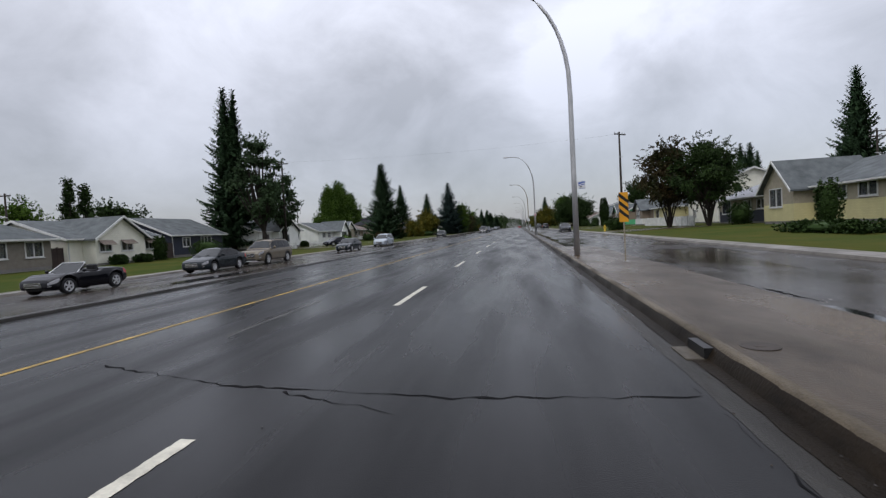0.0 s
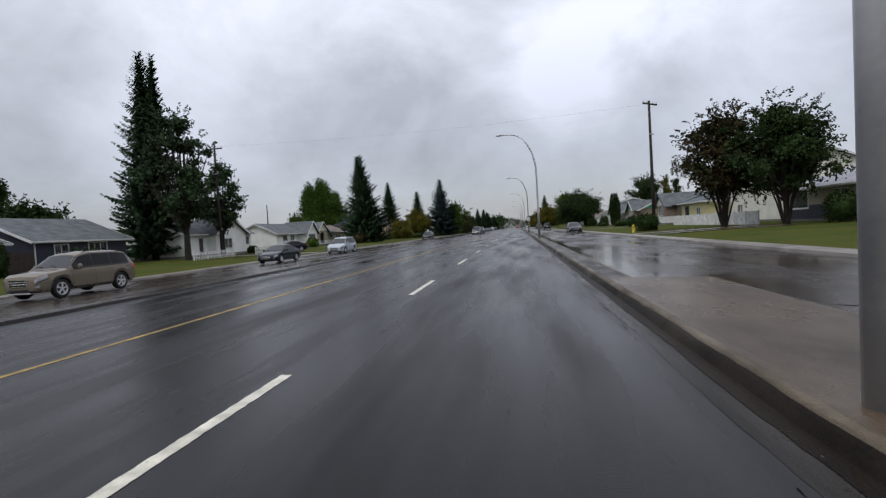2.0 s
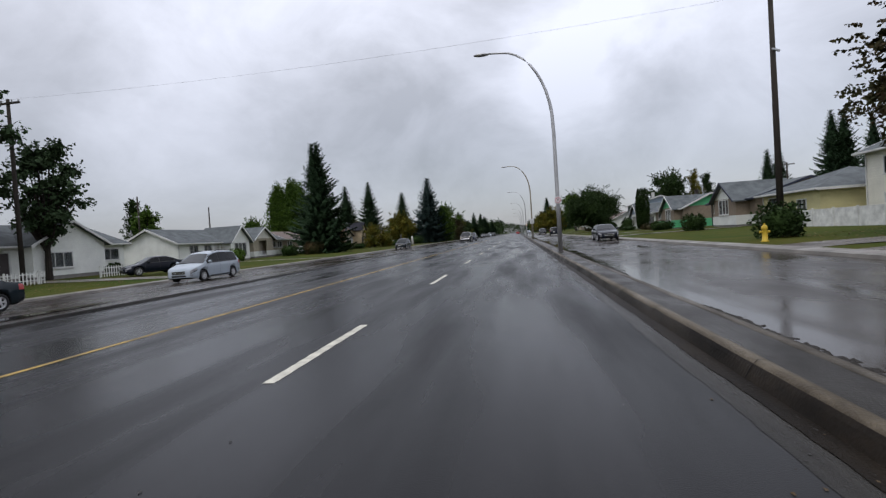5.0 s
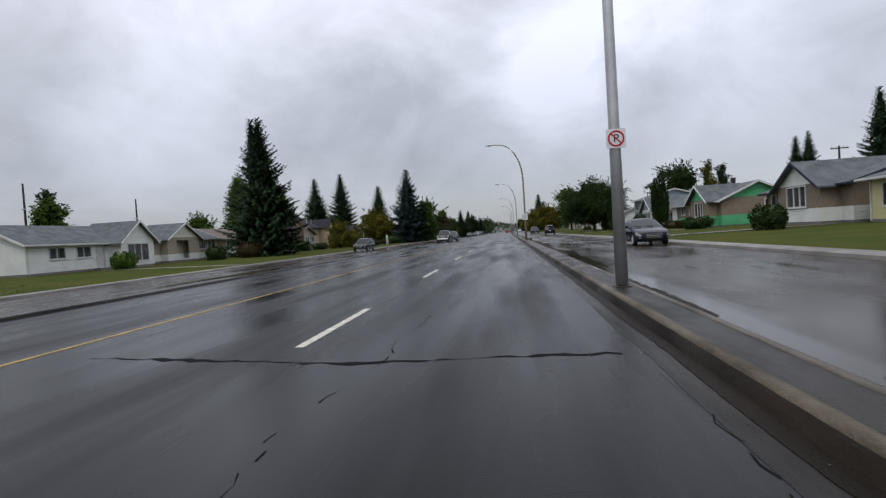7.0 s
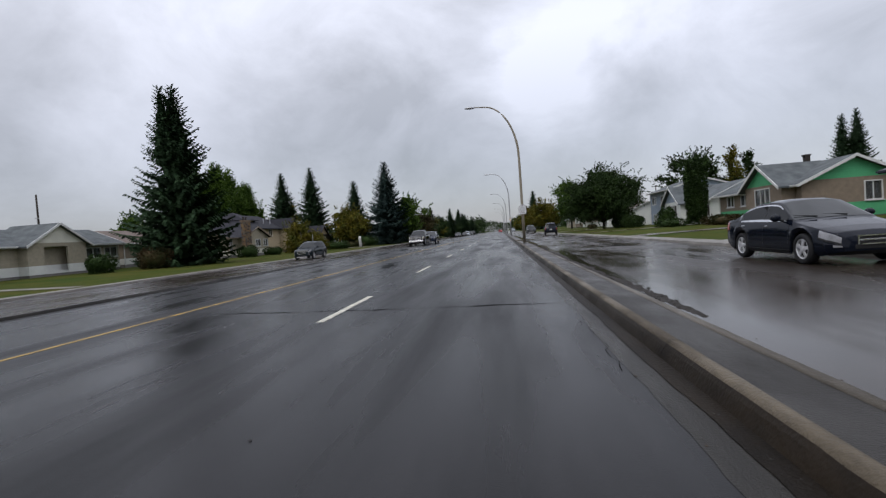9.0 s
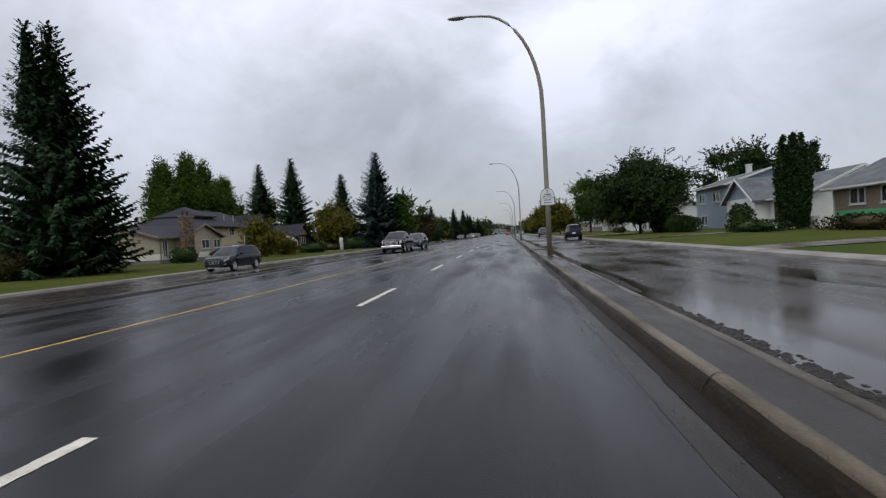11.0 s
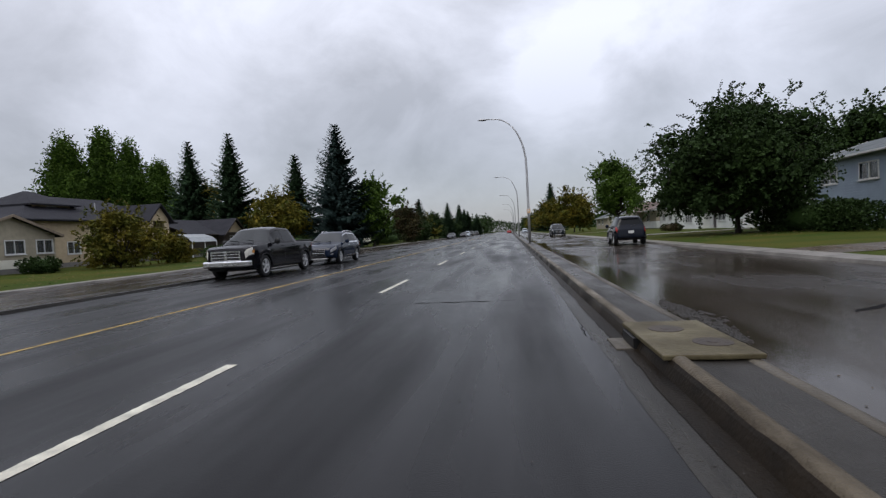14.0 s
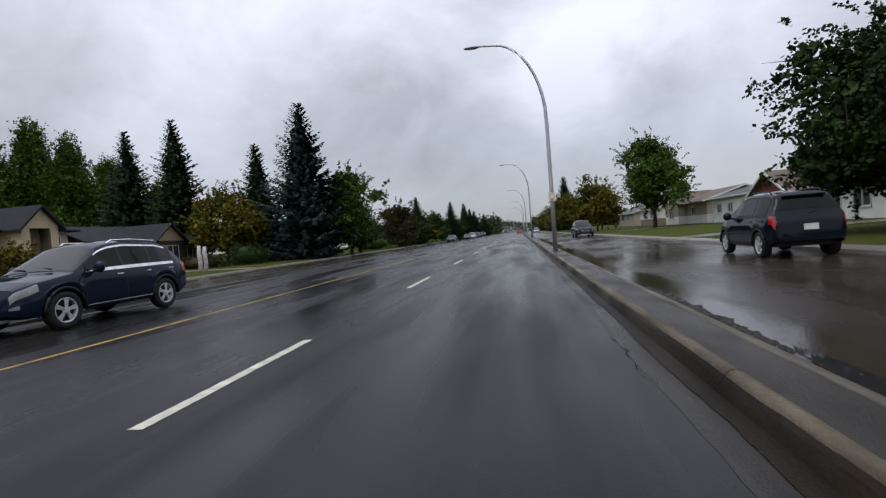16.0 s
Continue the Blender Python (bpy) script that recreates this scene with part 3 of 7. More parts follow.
def bush(x, y, w, d, h, seed, material, label, name="bush", z=None, leaf=0.16, count=1800):
    """A clipped or loose shrub: twigs and leaves in a rounded block."""
    rnd = random.Random(seed)
    v, f = [], []
    for k in range(count):
        a, u = rnd.uniform(0, 2 * math.pi), rnd.uniform(0.02, 1)
        prof = min(1.0, 0.75 + 0.5 * u) * (1 - max(0, u - 0.6) ** 2 * 3.2) * (0.88 + 0.18 * math.sin(a * 3 + seed) + 0.08 * math.sin(a * 7))
        r = prof * rnd.uniform(0.72, 1.05)
        long = max(w, d) / min(w, d) > 2.2
        ca, sa = (math.copysign(abs(math.cos(a)) ** 0.35, math.cos(a)), math.copysign(abs(math.sin(a)) ** 0.35, math.sin(a))) if long else (math.cos(a), math.sin(a))
        if long:
            r = min(1.0, r * 1.08) * rnd.choice((1, 1, 0.8, 0.5))
        p = Vector((ca * r * w / 2, sa * r * d / 2, u * h * (0.93 + 0.08 * math.sin(a * 5 + 2 * seed))))
        t = Vector((math.cos(a) + rnd.gauss(0, 0.8), math.sin(a) + rnd.gauss(0, 0.8), rnd.gauss(0.3, 0.7))).normalized()
        s = t.cross(Vector((rnd.gauss(0, 1), rnd.gauss(0, 1), rnd.gauss(0, 1)))).normalized()
        l = leaf * rnd.uniform(0.6, 1.4)
        i = len(v)
        v += [tuple(p), tuple(p + t * l * 0.5 + s * l * 0.35), tuple(p + t * l), tuple(p + t * l * 0.5 - s * l * 0.35)]
        f.append((i, i + 1, i + 2, i + 3))
    ob = thing(name, pose(x, y, rise(x) if z is None else z), label, name.replace("_", " "), "shrubs")
    mesh_part("foliage", from_lists("foliage", v, f), material, ob)
    bm = bmesh.new()
    for k in range(7):
        a = k * 0.9 + seed
        tube(bm, [(0.1 * math.cos(a) * w, 0.1 * math.sin(a) * d, -0.1), (0.22 * math.cos(a) * w, 0.22 * math.sin(a) * d, h * 0.5), (0.36 * math.cos(a) * w, 0.36 * math.sin(a) * d, h * 0.8)], [0.03, 0.02, 0.01], 5)
    part("branchwork", bm, BARK, ob)
    core = bmesh.new()
    bmesh.ops.create_icosphere(core, subdivisions=2, radius=1, matrix=pose(0, 0, h * 0.45) @ Matrix.Diagonal((w * 0.36, d * 0.36, h * 0.42, 1)))
    part("inner_foliage", core, material, ob)
    return ob


# ---- houses ----
GLASS = mat("window_glass", (0.5, 0.53, 0.55), 0.04, var=0.05, transmission=0.9, spec=0.5)
TRIM = mat("white_trim", (0.62, 0.62, 0.6), 0.5, (0.48, 0.48, 0.46), scale=2)
DOOR_DARK = mat("dark_door", (0.06, 0.05, 0.05), 0.5)
RED_CLOTH = mat("red_curtain", (0.22, 0.03, 0.04), 0.9, (0.12, 0.015, 0.02), scale=3)
CURTAIN = mat("curtain", (0.22, 0.215, 0.2), 0.9, stretch=(8, 8, 0.3), scale=1.5)
FOUNDATION = mat("foundation", (0.2, 0.19, 0.18), 0.8, bump=0.2)
ROOF_GREY = mat("grey_shingles", (0.105, 0.117, 0.12), 0.85, (0.06, 0.067, 0.07), scale=1.2, bump=0.5, bump_scale=14, rough_var=0.1)
ROOF_DARK = mat("dark_shingles", (0.02, 0.02, 0.026), 0.85, (0.012, 0.012, 0.016), scale=1.2, bump=0.5, bump_scale=14)
ROOF_PALE = mat("pale_shingles", (0.3, 0.31, 0.33), 0.6, (0.22, 0.225, 0.24), scale=1.2, bump=0.4, bump_scale=14)
ROOF_BROWN = mat("brown_shingles", (0.14, 0.1, 0.08), 0.7, (0.09, 0.07, 0.06), scale=1.2, bump=0.5, bump_scale=14)


def siding(name, base, other=None):
    """Painted boards: a surface with narrow horizontal laps."""
    m = mat(name, base, 0.55, other, scale=0.9, var=0.18)
    n, l = m.node_tree.nodes, m.node_tree.links
    co, wv, bu = n.new("ShaderNodeTexCoord"), n.new("ShaderNodeTexWave"), n.new("ShaderNodeBump")
    wv.bands_direction, wv.wave_profile = "Z", "SAW"
    wv.inputs["Scale"].default_value, wv.inputs["Distortion"].default_value = 1.6, 0.05
    bu.inputs["Strength"].default_value, bu.inputs["Distance"].default_value = 0.6, 0.03
    l.new(co.outputs["Object"], wv.inputs["Vector"])
    l.new(wv.outputs["Fac"], bu.inputs["Height"])
    l.new(bu.outputs[0], n["Principled BSDF"].inputs["Normal"])
    return m


W_WHITE = siding("white_siding", (0.77, 0.78, 0.74))
W_CREAM = siding("cream_siding", (0.76, 0.74, 0.64))
W_YELLOW = siding("yellow_siding", (0.62, 0.56, 0.3))
W_BEIGE = mat("beige_stucco", (0.36, 0.32, 0.24), 0.85, (0.28, 0.25, 0.19), bump=0.3, bump_scale=30)
W_TAUPE = mat("taupe_stucco", (0.2, 0.18, 0.15), 0.85, (0.15, 0.135, 0.115), bump=0.3, bump_scale=30)
W_BROWN = mat("brown_stucco", (0.24, 0.19, 0.14), 0.85, (0.18, 0.145, 0.11), bump=0.3, bump_scale=30)
W_TAN = mat("tan_stucco", (0.46, 0.37, 0.25), 0.85, (0.37, 0.3, 0.2), bump=0.2, bump_scale=30)
W_BLUE = siding("blue_grey_siding", (0.3, 0.36, 0.44))
W_NAVY = siding("dark_blue_siding", (0.035, 0.04, 0.06))
W_GREEN = siding("green_siding", (0.1, 0.42, 0.2))
W_RED = siding("dark_red_boards", (0.16, 0.035, 0.03))
W_DARK = siding("dark_brown_boards", (0.05, 0.04, 0.035))
W_STONE = mat("rubble_stone", (0.26, 0.19, 0.13), 0.85, (0.1, 0.075, 0.06), scale=4, bump=1.0, bump_scale=7)


def panel(bms, to_local, w, z0, z1, holes, th, split):
    """A wall panel with through openings, in two materials split at a height."""
    xs = sorted({0.0, w, *[h[0] for h in holes], *[h[0] + h[2] for h in holes]})
    zs = sorted({z0, z1, *([split] if z0 < split < z1 else []), *[h[1] for h in holes], *[h[1] + h[3] for h in holes]})
    for xa, xb in zip(xs, xs[1:]):
        for za, zb in zip(zs, zs[1:]):
            cx, cz = (xa + xb) / 2, (za + zb) / 2
            if any(h[0] < cx < h[0] + h[2] and h[1] < cz < h[1] + h[3] for h in holes):
                continue
            bm = bms[0] if cz < split else bms[1]
            v = [bm.verts.new(to_local @ Vector(p)) for p in ((xa, 0, za), (xb, 0, za), (xb, th, za), (xa, th, za), (xa, 0, zb), (xb, 0, zb), (xb, th, zb), (xa, th, zb))]
            for f in ((0, 3, 2, 1), (4, 5, 6, 7), (0, 1, 5, 4), (1, 2, 6, 5), (2, 3, 7, 6), (3, 0, 4, 7)):
                bm.faces.new([v[i] for i in f])


def prism(bm, tri, y0, y1):
    """A triangle in the x-z plane pulled from y0 to y1."""
    a = [bm.verts.new((x, y0, z)) for x, z in tri]
    b = [bm.verts.new((x, y1, z)) for x, z in tri]
    bm.faces.new(a)
    bm.faces.new(b[::-1])
    for i in range(3):
        bm.faces.new((a[i], b[i], b[(i + 1) % 3], a[(i + 1) % 3]))


def slab(bm, quad, t=0.14):
    """A roof plane with thickness."""
    a = [bm.verts.new(p) for p in quad]
    b = [bm.verts.new((p[0], p[1], p[2] - t)) for p in quad]
    k = len(a)
    bm.faces.new(a)
    bm.faces.new(b[::-1])
    for i in range(k):
        bm.faces.new((a[i], b[i], b[(i + 1) % k], a[(i + 1) % k]))


def window(house, to_local, x, z, w, h, mull=1, curtain=True, frame_mat=None):
    frame_mat = frame_mat or TRIM
    o = new("window")
    o.parent = house
    o.matrix_basis = to_local @ pose(x, 0, z)
    e = 0.09
    rows = [(-e, w + e, -0.05, 0.1, -e, 0.0), (-e, w + e, -0.05, 0.1, h, h + e), (-e, 0, -0.05, 0.1, 0.0, h), (w, w + e, -0.05, 0.1, 0.0, h)]
    for k in range(1, mull + 1):
        xm = w * k / (mull + 1)
        rows.append((xm - 0.03, xm + 0.03, -0.02, 0.09, 0.0, h))
    part("frame", boxes(*rows), frame_mat, o)
    part("sill", boxes((-e - 0.05, w + e + 0.05, -0.12, -0.02, -e - 0.06, -e - 0.001)), frame_mat, o)
    part("pane", boxes((0.002, w - 0.002, 0.055, 0.07, 0.002, h - 0.002)), GLASS, o)
    if curtain:
        part("curtain", boxes((0, w * 0.16, 0.2, 0.23, 0, h)), CURTAIN, o)
        part("curtain", boxes((w * 0.84, w, 0.2, 0.23, 0, h)), CURTAIN, o)


def house(side, xf, ya, yb, zb, eave, ridge, depth, upper, lower, split, roof, label, gables=(), wins=(), gwins=(), recess=(), swins=(), door=None, hip=False, over=0.5, chimney=None, trim=None, side_gable=None):
    """A house whose front looks at the road. Local x runs along the front, y into the house."""
    trim = trim or TRIM
    w = yb - ya
    m = pose(xf, ya, zb, 0, 0, 90) if side < 0 else pose(xf, yb, zb, 0, 0, -90)
    ob = thing("house", m, label, "house", "houses along the street")
    lo, up = bmesh.new(), bmesh.new()
    th = 0.2
    holes = [(x, z, ww, hh) for x, z, ww, hh, *_ in wins]
    if door:
        holes.append((door[0], 0.35, door[1], 2.05))
    front = Matrix.Identity(4)
    near = pose(0, depth - th, 0, 0, 0, -90) if side < 0 else pose(w, th, 0, 0, 0, 90)
    far = pose(w, th, 0, 0, 0, 90) if side < 0 else pose(0, depth - th, 0, 0, 0, -90)
    back = pose(w, depth, 0, 0, 0, 180)
    panel((lo, up), front, w, 0.3, eave, holes, th, split)
    panel((lo, up), near, depth - 2 * th, 0.3, eave, [s[:4] for s in swins], th, split)
    panel((lo, up), far, depth - 2 * th, 0.3, eave, [], th, split)
    panel((lo, up), back, w, 0.3, eave, [], th, split)
    found = boxes((0.03, w - 0.03, 0.03, depth - 0.03, -0.6, 0.3))
    rf = bmesh.new()
    boards = []
    pitch = (ridge - eave) / (depth / 2)
    low = eave - pitch * over
    if hip:
        run = depth / 2
        a, b, c, d = (-over, -over, low), (w + over, -over, low), (w + over, depth + over, low), (-over, depth + over, low)
        r0, r1 = (min(run, w / 2 - 0.1), depth / 2, ridge), (max(w - run, w / 2 + 0.1), depth / 2, ridge)
        for q in ((a, b, r1, r0), (c, d, r0, r1), (b, c, r1), (d, a, r0)):
            slab(rf, q)
        for r in ((-over, w + over, -over - 0.03, -over + 0.02, low - 0.2, low), (-over, w + over, depth + over, depth + over + 0.03, low - 0.2, low), (-over - 0.03, -over, -over, depth + over, low - 0.2, low), (w + over, w + over + 0.03, -over, depth + over, low - 0.2, low)):
            boards.append(boxes(r))
    else:
        slab(rf, [(-over, -over, low), (w + over, -over, low), (w + over, depth / 2, ridge), (-over, depth / 2, ridge)])
        slab(rf, [(w + over, depth + over, low), (-over, depth + over, low), (-over, depth / 2, ridge), (w + over, depth / 2, ridge)])
        for x0, x1 in ((0, th), (w - th, w)):
            ends = bmesh.new() if side_gable else up
            a = [ends.verts.new((x0, y, z)) for y, z in ((0, eave), (depth, eave), (depth / 2, ridge - 0.12))]
            b = [ends.verts.new((x1, y, z)) for y, z in ((0, eave), (depth, eave), (depth / 2, ridge - 0.12))]
            ends.faces.new(a)
            ends.faces.new(b[::-1])
            for i in range(3):
                ends.faces.new((a[i], b[i], b[(i + 1) % 3], a[(i + 1) % 3]))
            if side_gable:
                part("end_gable", ends, side_gable, ob)
        boards.append(boxes((-over, w + over, -over - 0.03, -over, low - 0.2, low - 0.01)))
        for x0 in (-over - 0.04, w + over):
            for y0, y1 in ((-over, depth / 2), (depth + over, depth / 2)):
                boards.append(bmesh.new())
                tr = [boards[-1].verts.new((x, y, z)) for x in (x0, x0 + 0.04) for y, z in ((y0, low - 0.2), (y0, low + 0.02), (y1, ridge + 0.02), (y1, ridge - 0.2))]
                for f in ((0, 1, 2, 3), (7, 6, 5, 4), (0, 4, 5, 1), (1, 5, 6, 2), (2, 6, 7, 3), (3, 7, 4, 0)):
                    boards[-1].faces.new([tr[i] for i in f])
    for gi, (x0, x1, peak, proj, gmat) in enumerate(gables):
        gw = x1 - x0
        base = bmesh.new()
        if proj > 0.05:
            holes_g = [(x - x0, z, ww, hh) for k, x, z, ww, hh in gwins if k == gi]
            panel((lo, up), pose(x0, -proj, 0), gw, 0.3, eave, holes_g, th, split)
            panel((lo, up), pose(x0, 0, 0, 0, 0, -90), proj - th, 0.3, eave, [], th, split)
            panel((lo, up), pose(x1, -proj + th, 0, 0, 0, 90), proj - th, 0.3, eave, [], th, split)
            box(found, x0 + 0.03, x1 - 0.03, -proj + 0.03, 0.0, -0.6, 0.298)
        p = (peak - eave) / (gw / 2)
        prism(base, ((x0, eave), (x1, eave), ((x0 + x1) / 2, peak - 0.13)), -proj, -proj + th)
        part("gable", base, gmat or upper, ob)
        g0, xm, yf, yb2 = 0.45, (x0 + x1) / 2, -proj - 0.45, depth / 2
        lowg = eave - p * g0
        slab(rf, [(x0 - g0, yf, lowg), (xm, yf, peak), (xm, yb2, peak), (x0 - g0, yb2, lowg)])
        slab(rf, [(xm, yf, peak), (x1 + g0, yf, lowg), (x1 + g0, yb2, lowg), (xm, yb2, peak)])
        for xa in (x0 - g0, x1 + g0):
            boards.append(bmesh.new())
            tr = [boards[-1].verts.new((x, y, z)) for y in (yf - 0.05, yf + 0.01) for x, z in ((xa, lowg - 0.2), (xa, lowg + 0.02), (xm, peak + 0.03), (xm, peak - 0.2))]
            for f in ((0, 1, 2, 3), (7, 6, 5, 4), (0, 4, 5, 1), (1, 5, 6, 2), (2, 6, 7, 3), (3, 7, 4, 0)):
                boards[-1].faces.new([tr[i] for i in f])
    part("wall", up, upper, ob)
    if len(lo.faces):
        part("lower_wall", lo, lower, ob, "lower cladding in another colour" if lower is not upper else "")
    else:
        lo.free()
    part("foundation", found, FOUNDATION, ob)
    part("roof", rf, roof, ob)
    for fb in boards:
        part("fascia_board", fb, trim, ob)
    for x, z, ww, hh, *k in wins:
        window(ob, front, x, z, ww, hh, k[0] if k else 1)
    for k, x, z, ww, hh in gwins:
        if k in recess:
            gy = -gables[k][3]
            # the back wall's darker material paints in the shade of the porch
            part("shaded_entry_wall", boxes((x - 0.1, x + ww + 0.1, gy + 1.3, gy + 1.4, z - 0.2, z + hh + 0.2)), recess[k], ob)
            part("entry_door", boxes((x + ww * 0.3, x + ww * 0.8, gy + 1.24, gy + 1.296, z, z + 2.1)), DOOR_DARK, ob)
            part("entry_light", boxes((x + ww * 0.25, x + ww * 0.85, gy + 1.25, gy + 1.297, z + 2.3, z + 3.0)), GLASS, ob)
            continue
        window(ob, pose(gables[k][0], -gables[k][3], 0), x - gables[k][0], z, ww, hh, 2 if ww > 2 else 1)
    for x, z, ww, hh in swins:
        window(ob, near, x, z, ww, hh)
    if door:
        d = part("door", boxes((door[0] + 0.06, door[0] + door[1] - 0.06, 0.06, 0.11, 0.36, 2.36)), door[2] if len(door) > 2 else DOOR_DARK, ob)
        part("handle", rounded(boxes((door[0] + 0.14, door[0] + 0.2, 0.02, 0.058, 1.3, 1.42)), 0.01), STEEL, d)
        part("door_frame", boxes((door[0] - 0.07, door[0] + 0.06, -0.03, 0.12, 0.3, 2.42), (door[0] + door[1] - 0.06, door[0] + door[1] + 0.07, -0.03, 0.12, 0.3, 2.42), (door[0] - 0.07, door[0] + door[1] + 0.07, -0.03, 0.12, 2.42, 2.5)), trim, ob)
        part("step", boxes((door[0] - 0.4, door[0] + door[1] + 0.4, -1.1, -0.002, -0.5, 0.12), (door[0] - 0.4, door[0] + door[1] + 0.4, -0.7, -0.002, 0.121, 0.3)), SIDEWALK, ob)
    if chimney:
        cx, cy, cw, ch, cm = chimney
        part("chimney", boxes((cx, cx + cw, cy, cy + cw * 0.8, eave - 0.2, ch), (cx - 0.06, cx + cw + 0.06, cy - 0.06, cy + cw * 0.8 + 0.06, ch, ch + 0.12)), cm, ob)
    # downpipe and gutter
    part("gutter", boxes((-over, w + over, -over - 0.14, -over - 0.032, low - 0.14, low - 0.02)), trim, ob)
    part("downpipe", boxes((0.1, 0.18, -0.09, -0.01, 0.2, low)), trim, ob)
    return ob


house(-1, -40, 26, 40.5, -0.1, 2.9, 5.2, 9, W_TAUPE, W_TAUPE, 0.3, ROOF_GREY, "taupe stucco bungalow with a grey hipped roof", hip=True, wins=[(9.2, 1.2, 1.5, 1.15), (12.3, 1.2, 1.4, 1.15)])
house(-1, -40, 42, 53, -0.2, 2.85, 4.6, 10, W_CREAM, W_CREAM, 0.3, ROOF_GREY, "white bungalow with a front gable and striped awnings", gables=[(1.6, 7.6, 4.75, 1.4, None)], gwins=[(0, 2.0, 1.4, 1.3, 0.8), (0, 4.6, 1.4, 1.3, 0.8)], wins=[(9.3, 1.4, 1.1, 0.9)])
cream = bpy.data.objects["house.001"]
AWNING = mat("brown_awning", (0.1, 0.06, 0.045), 0.7, (0.3, 0.27, 0.23), scale=3, stretch=(6, 1, 1))
for ax, ay in ((1.85, -1.4), (4.45, -1.4), (9.15, 0.0)):
    aw = bmesh.new()
    slab(aw, [(ax, ay - 0.62, 2.02), (ax + 1.6, ay - 0.62, 2.02), (ax + 1.6, ay - 0.06, 2.42), (ax, ay - 0.06, 2.42)], 0.04)
    part("awning", aw, AWNING, cream, "striped brown window awning")
house(-1, -40.5, 56, 66, -0.1, 2.9, 5.0, 10, W_NAVY, W_NAVY, 0.3, ROOF_GREY, "blue bungalow with grey shingles and white fascia", wins=[(2, 1.3, 1.3, 1.0), (5.5, 1.2, 2, 1.2, 2)], swins=[(4, 1.3, 1.0, 0.9)])
house(-1, -40, 74.5, 89.5, -0.1, 3.1, 5.0, 10, W_WHITE, W_WHITE, 0.3, ROOF_GREY, "white bungalow with a front gable over the picture window", gables=[(4.3, 11.3, 5.0, 1.3, None)], gwins=[(0, 5.4, 1.0, 2.4, 1.2)], wins=[(12.4, 1.35, 1.9, 1.0)], swins=[(6.2, 1.2, 0.9, 1.0)], door=(2.6, 0.95))
house(-1, -40, 97.6, 110.6, -0.2, 3.0, 4.7, 7.4, W_WHITE, W_WHITE, 0.3, ROOF_GREY, "low white ranch house with a gabled bay window", gables=[(8.6, 13.2, 4.95, 1.5, W_WHITE)], gwins=[(0, 9.5, 0.8, 2.8, 1.7)], wins=[(2.2, 1.5, 1.5, 0.9), (5.0, 1.5, 1.5, 0.9)], door=(7.2, 0.95, TRIM))
house(-1, -42, 113, 128, -0.15, 3.15, 4.7, 7.6, W_BEIGE, W_WHITE, 1.1, ROOF_GREY, "beige stucco ranch house with white skirting boards", gables=[(3.4, 9.6, 5.0, 1.0, W_CREAM)], gwins=[(0, 5.0, 0.5, 2.5, 2.3)], recess={0: W_DARK}, wins=[(10.6, 1.6, 1.8, 0.9), (13.0, 1.6, 1.6, 0.9)])
house(-1, -44, 131, 143, 0.0, 3.0, 4.6, 9, W_BROWN, W_WHITE, 1.0, ROOF_BROWN, "small brown stucco house behind the spruce", wins=[(3, 1.3, 1.8, 1.1), (8, 1.3, 1.4, 1.1)])
stone = house(-1, -40, 146.5, 158, 0.0, 3.1, 4.6, 10, W_BEIGE, W_CREAM, 1.0, ROOF_DARK, "beige bungalow with a broad rubble stone chimney", trim=W_BROWN, gables=[(2.8, 10.6, 4.6, 1.2, None)], gwins=[(0, 6.3, 1.5, 1.5, 1.0), (0, 8.9, 1.5, 1.4, 1.0)], wins=[(0.6, 0.7, 0.7, 1.9)])
part("stone_chimney", boxes((2.1, 4.0, -1.75, -1.21, -0.5, 5.3), (2.0, 4.1, -1.85, -1.1, 5.3, 5.5)), W_STONE, stone, "rubble stone chimney breast")
for px_ in (2.5, 3.3):
    part("flue", tube(bmesh.new(), [(px_, -1.45, 5.4), (px_, -1.45, 5.95), (px_, -1.45, 6.0)], [0.13, 0.12, 0.16], 10), IRON, stone)
tan = house(-1, -43.5, 158.6, 178, 0.1, 4.9, 7.4, 10, W_TAN, W_TAN, 0.3, ROOF_DARK, "new tan stucco house with dark hipped roofs", hip=True, over=0.7, trim=ROOF_DARK, gables=[(13.0, 16.4, 6.6, 2.2, W_TAN)], gwins=[(0, 13.75, 0.35, 1.9, 4.2)], recess={0: W_BROWN}, swins=[(2.0, 3.1, 0.9, 1.1), (6.6, 1.0, 1.2, 1.1)], wins=[(1.5, 1.0, 0.8, 1.7), (4.4, 1.2, 1.4, 1.1), (8.6, 3.2, 1.2, 1.1), (17.0, 0.9, 0.55, 3.0, 0), (18.0, 0.9, 0.55, 3.0, 0)])
part("stone_base", boxes((12.9, 14.0, -2.26, -2.203, -0.3, 2.6), (15.7, 16.7, -2.26, -2.203, -0.3, 2.6), (16.75, 19.3, -0.06, -0.003, -0.3, 0.85)), W_DARK, tan, "dark stone facing")
part("upper_wall", boxes((3.0, 7.2, 2.2, 7.8, 4.9, 6.4)), W_TAN, tan)
upper_roof = bmesh.new()
ua, ub, uc, ud, ue, uf = (2.3, 1.5, 6.25), (7.9, 1.5, 6.25), (7.9, 8.5, 6.25), (2.3, 8.5, 6.25), (4.8, 5.0, 7.8), (5.4, 5.0, 7.8)
for quad in ((ua, ub, uf, ue), (uc, ud, ue, uf), (ub, uc, uf), (ud, ua, ue)):
    slab(upper_roof, quad)
part("upper_roof", upper_roof, ROOF_DARK, tan)
window(tan, pose(0, 2.2, 0), 4.6, 5.3, 0.9, 0.7)
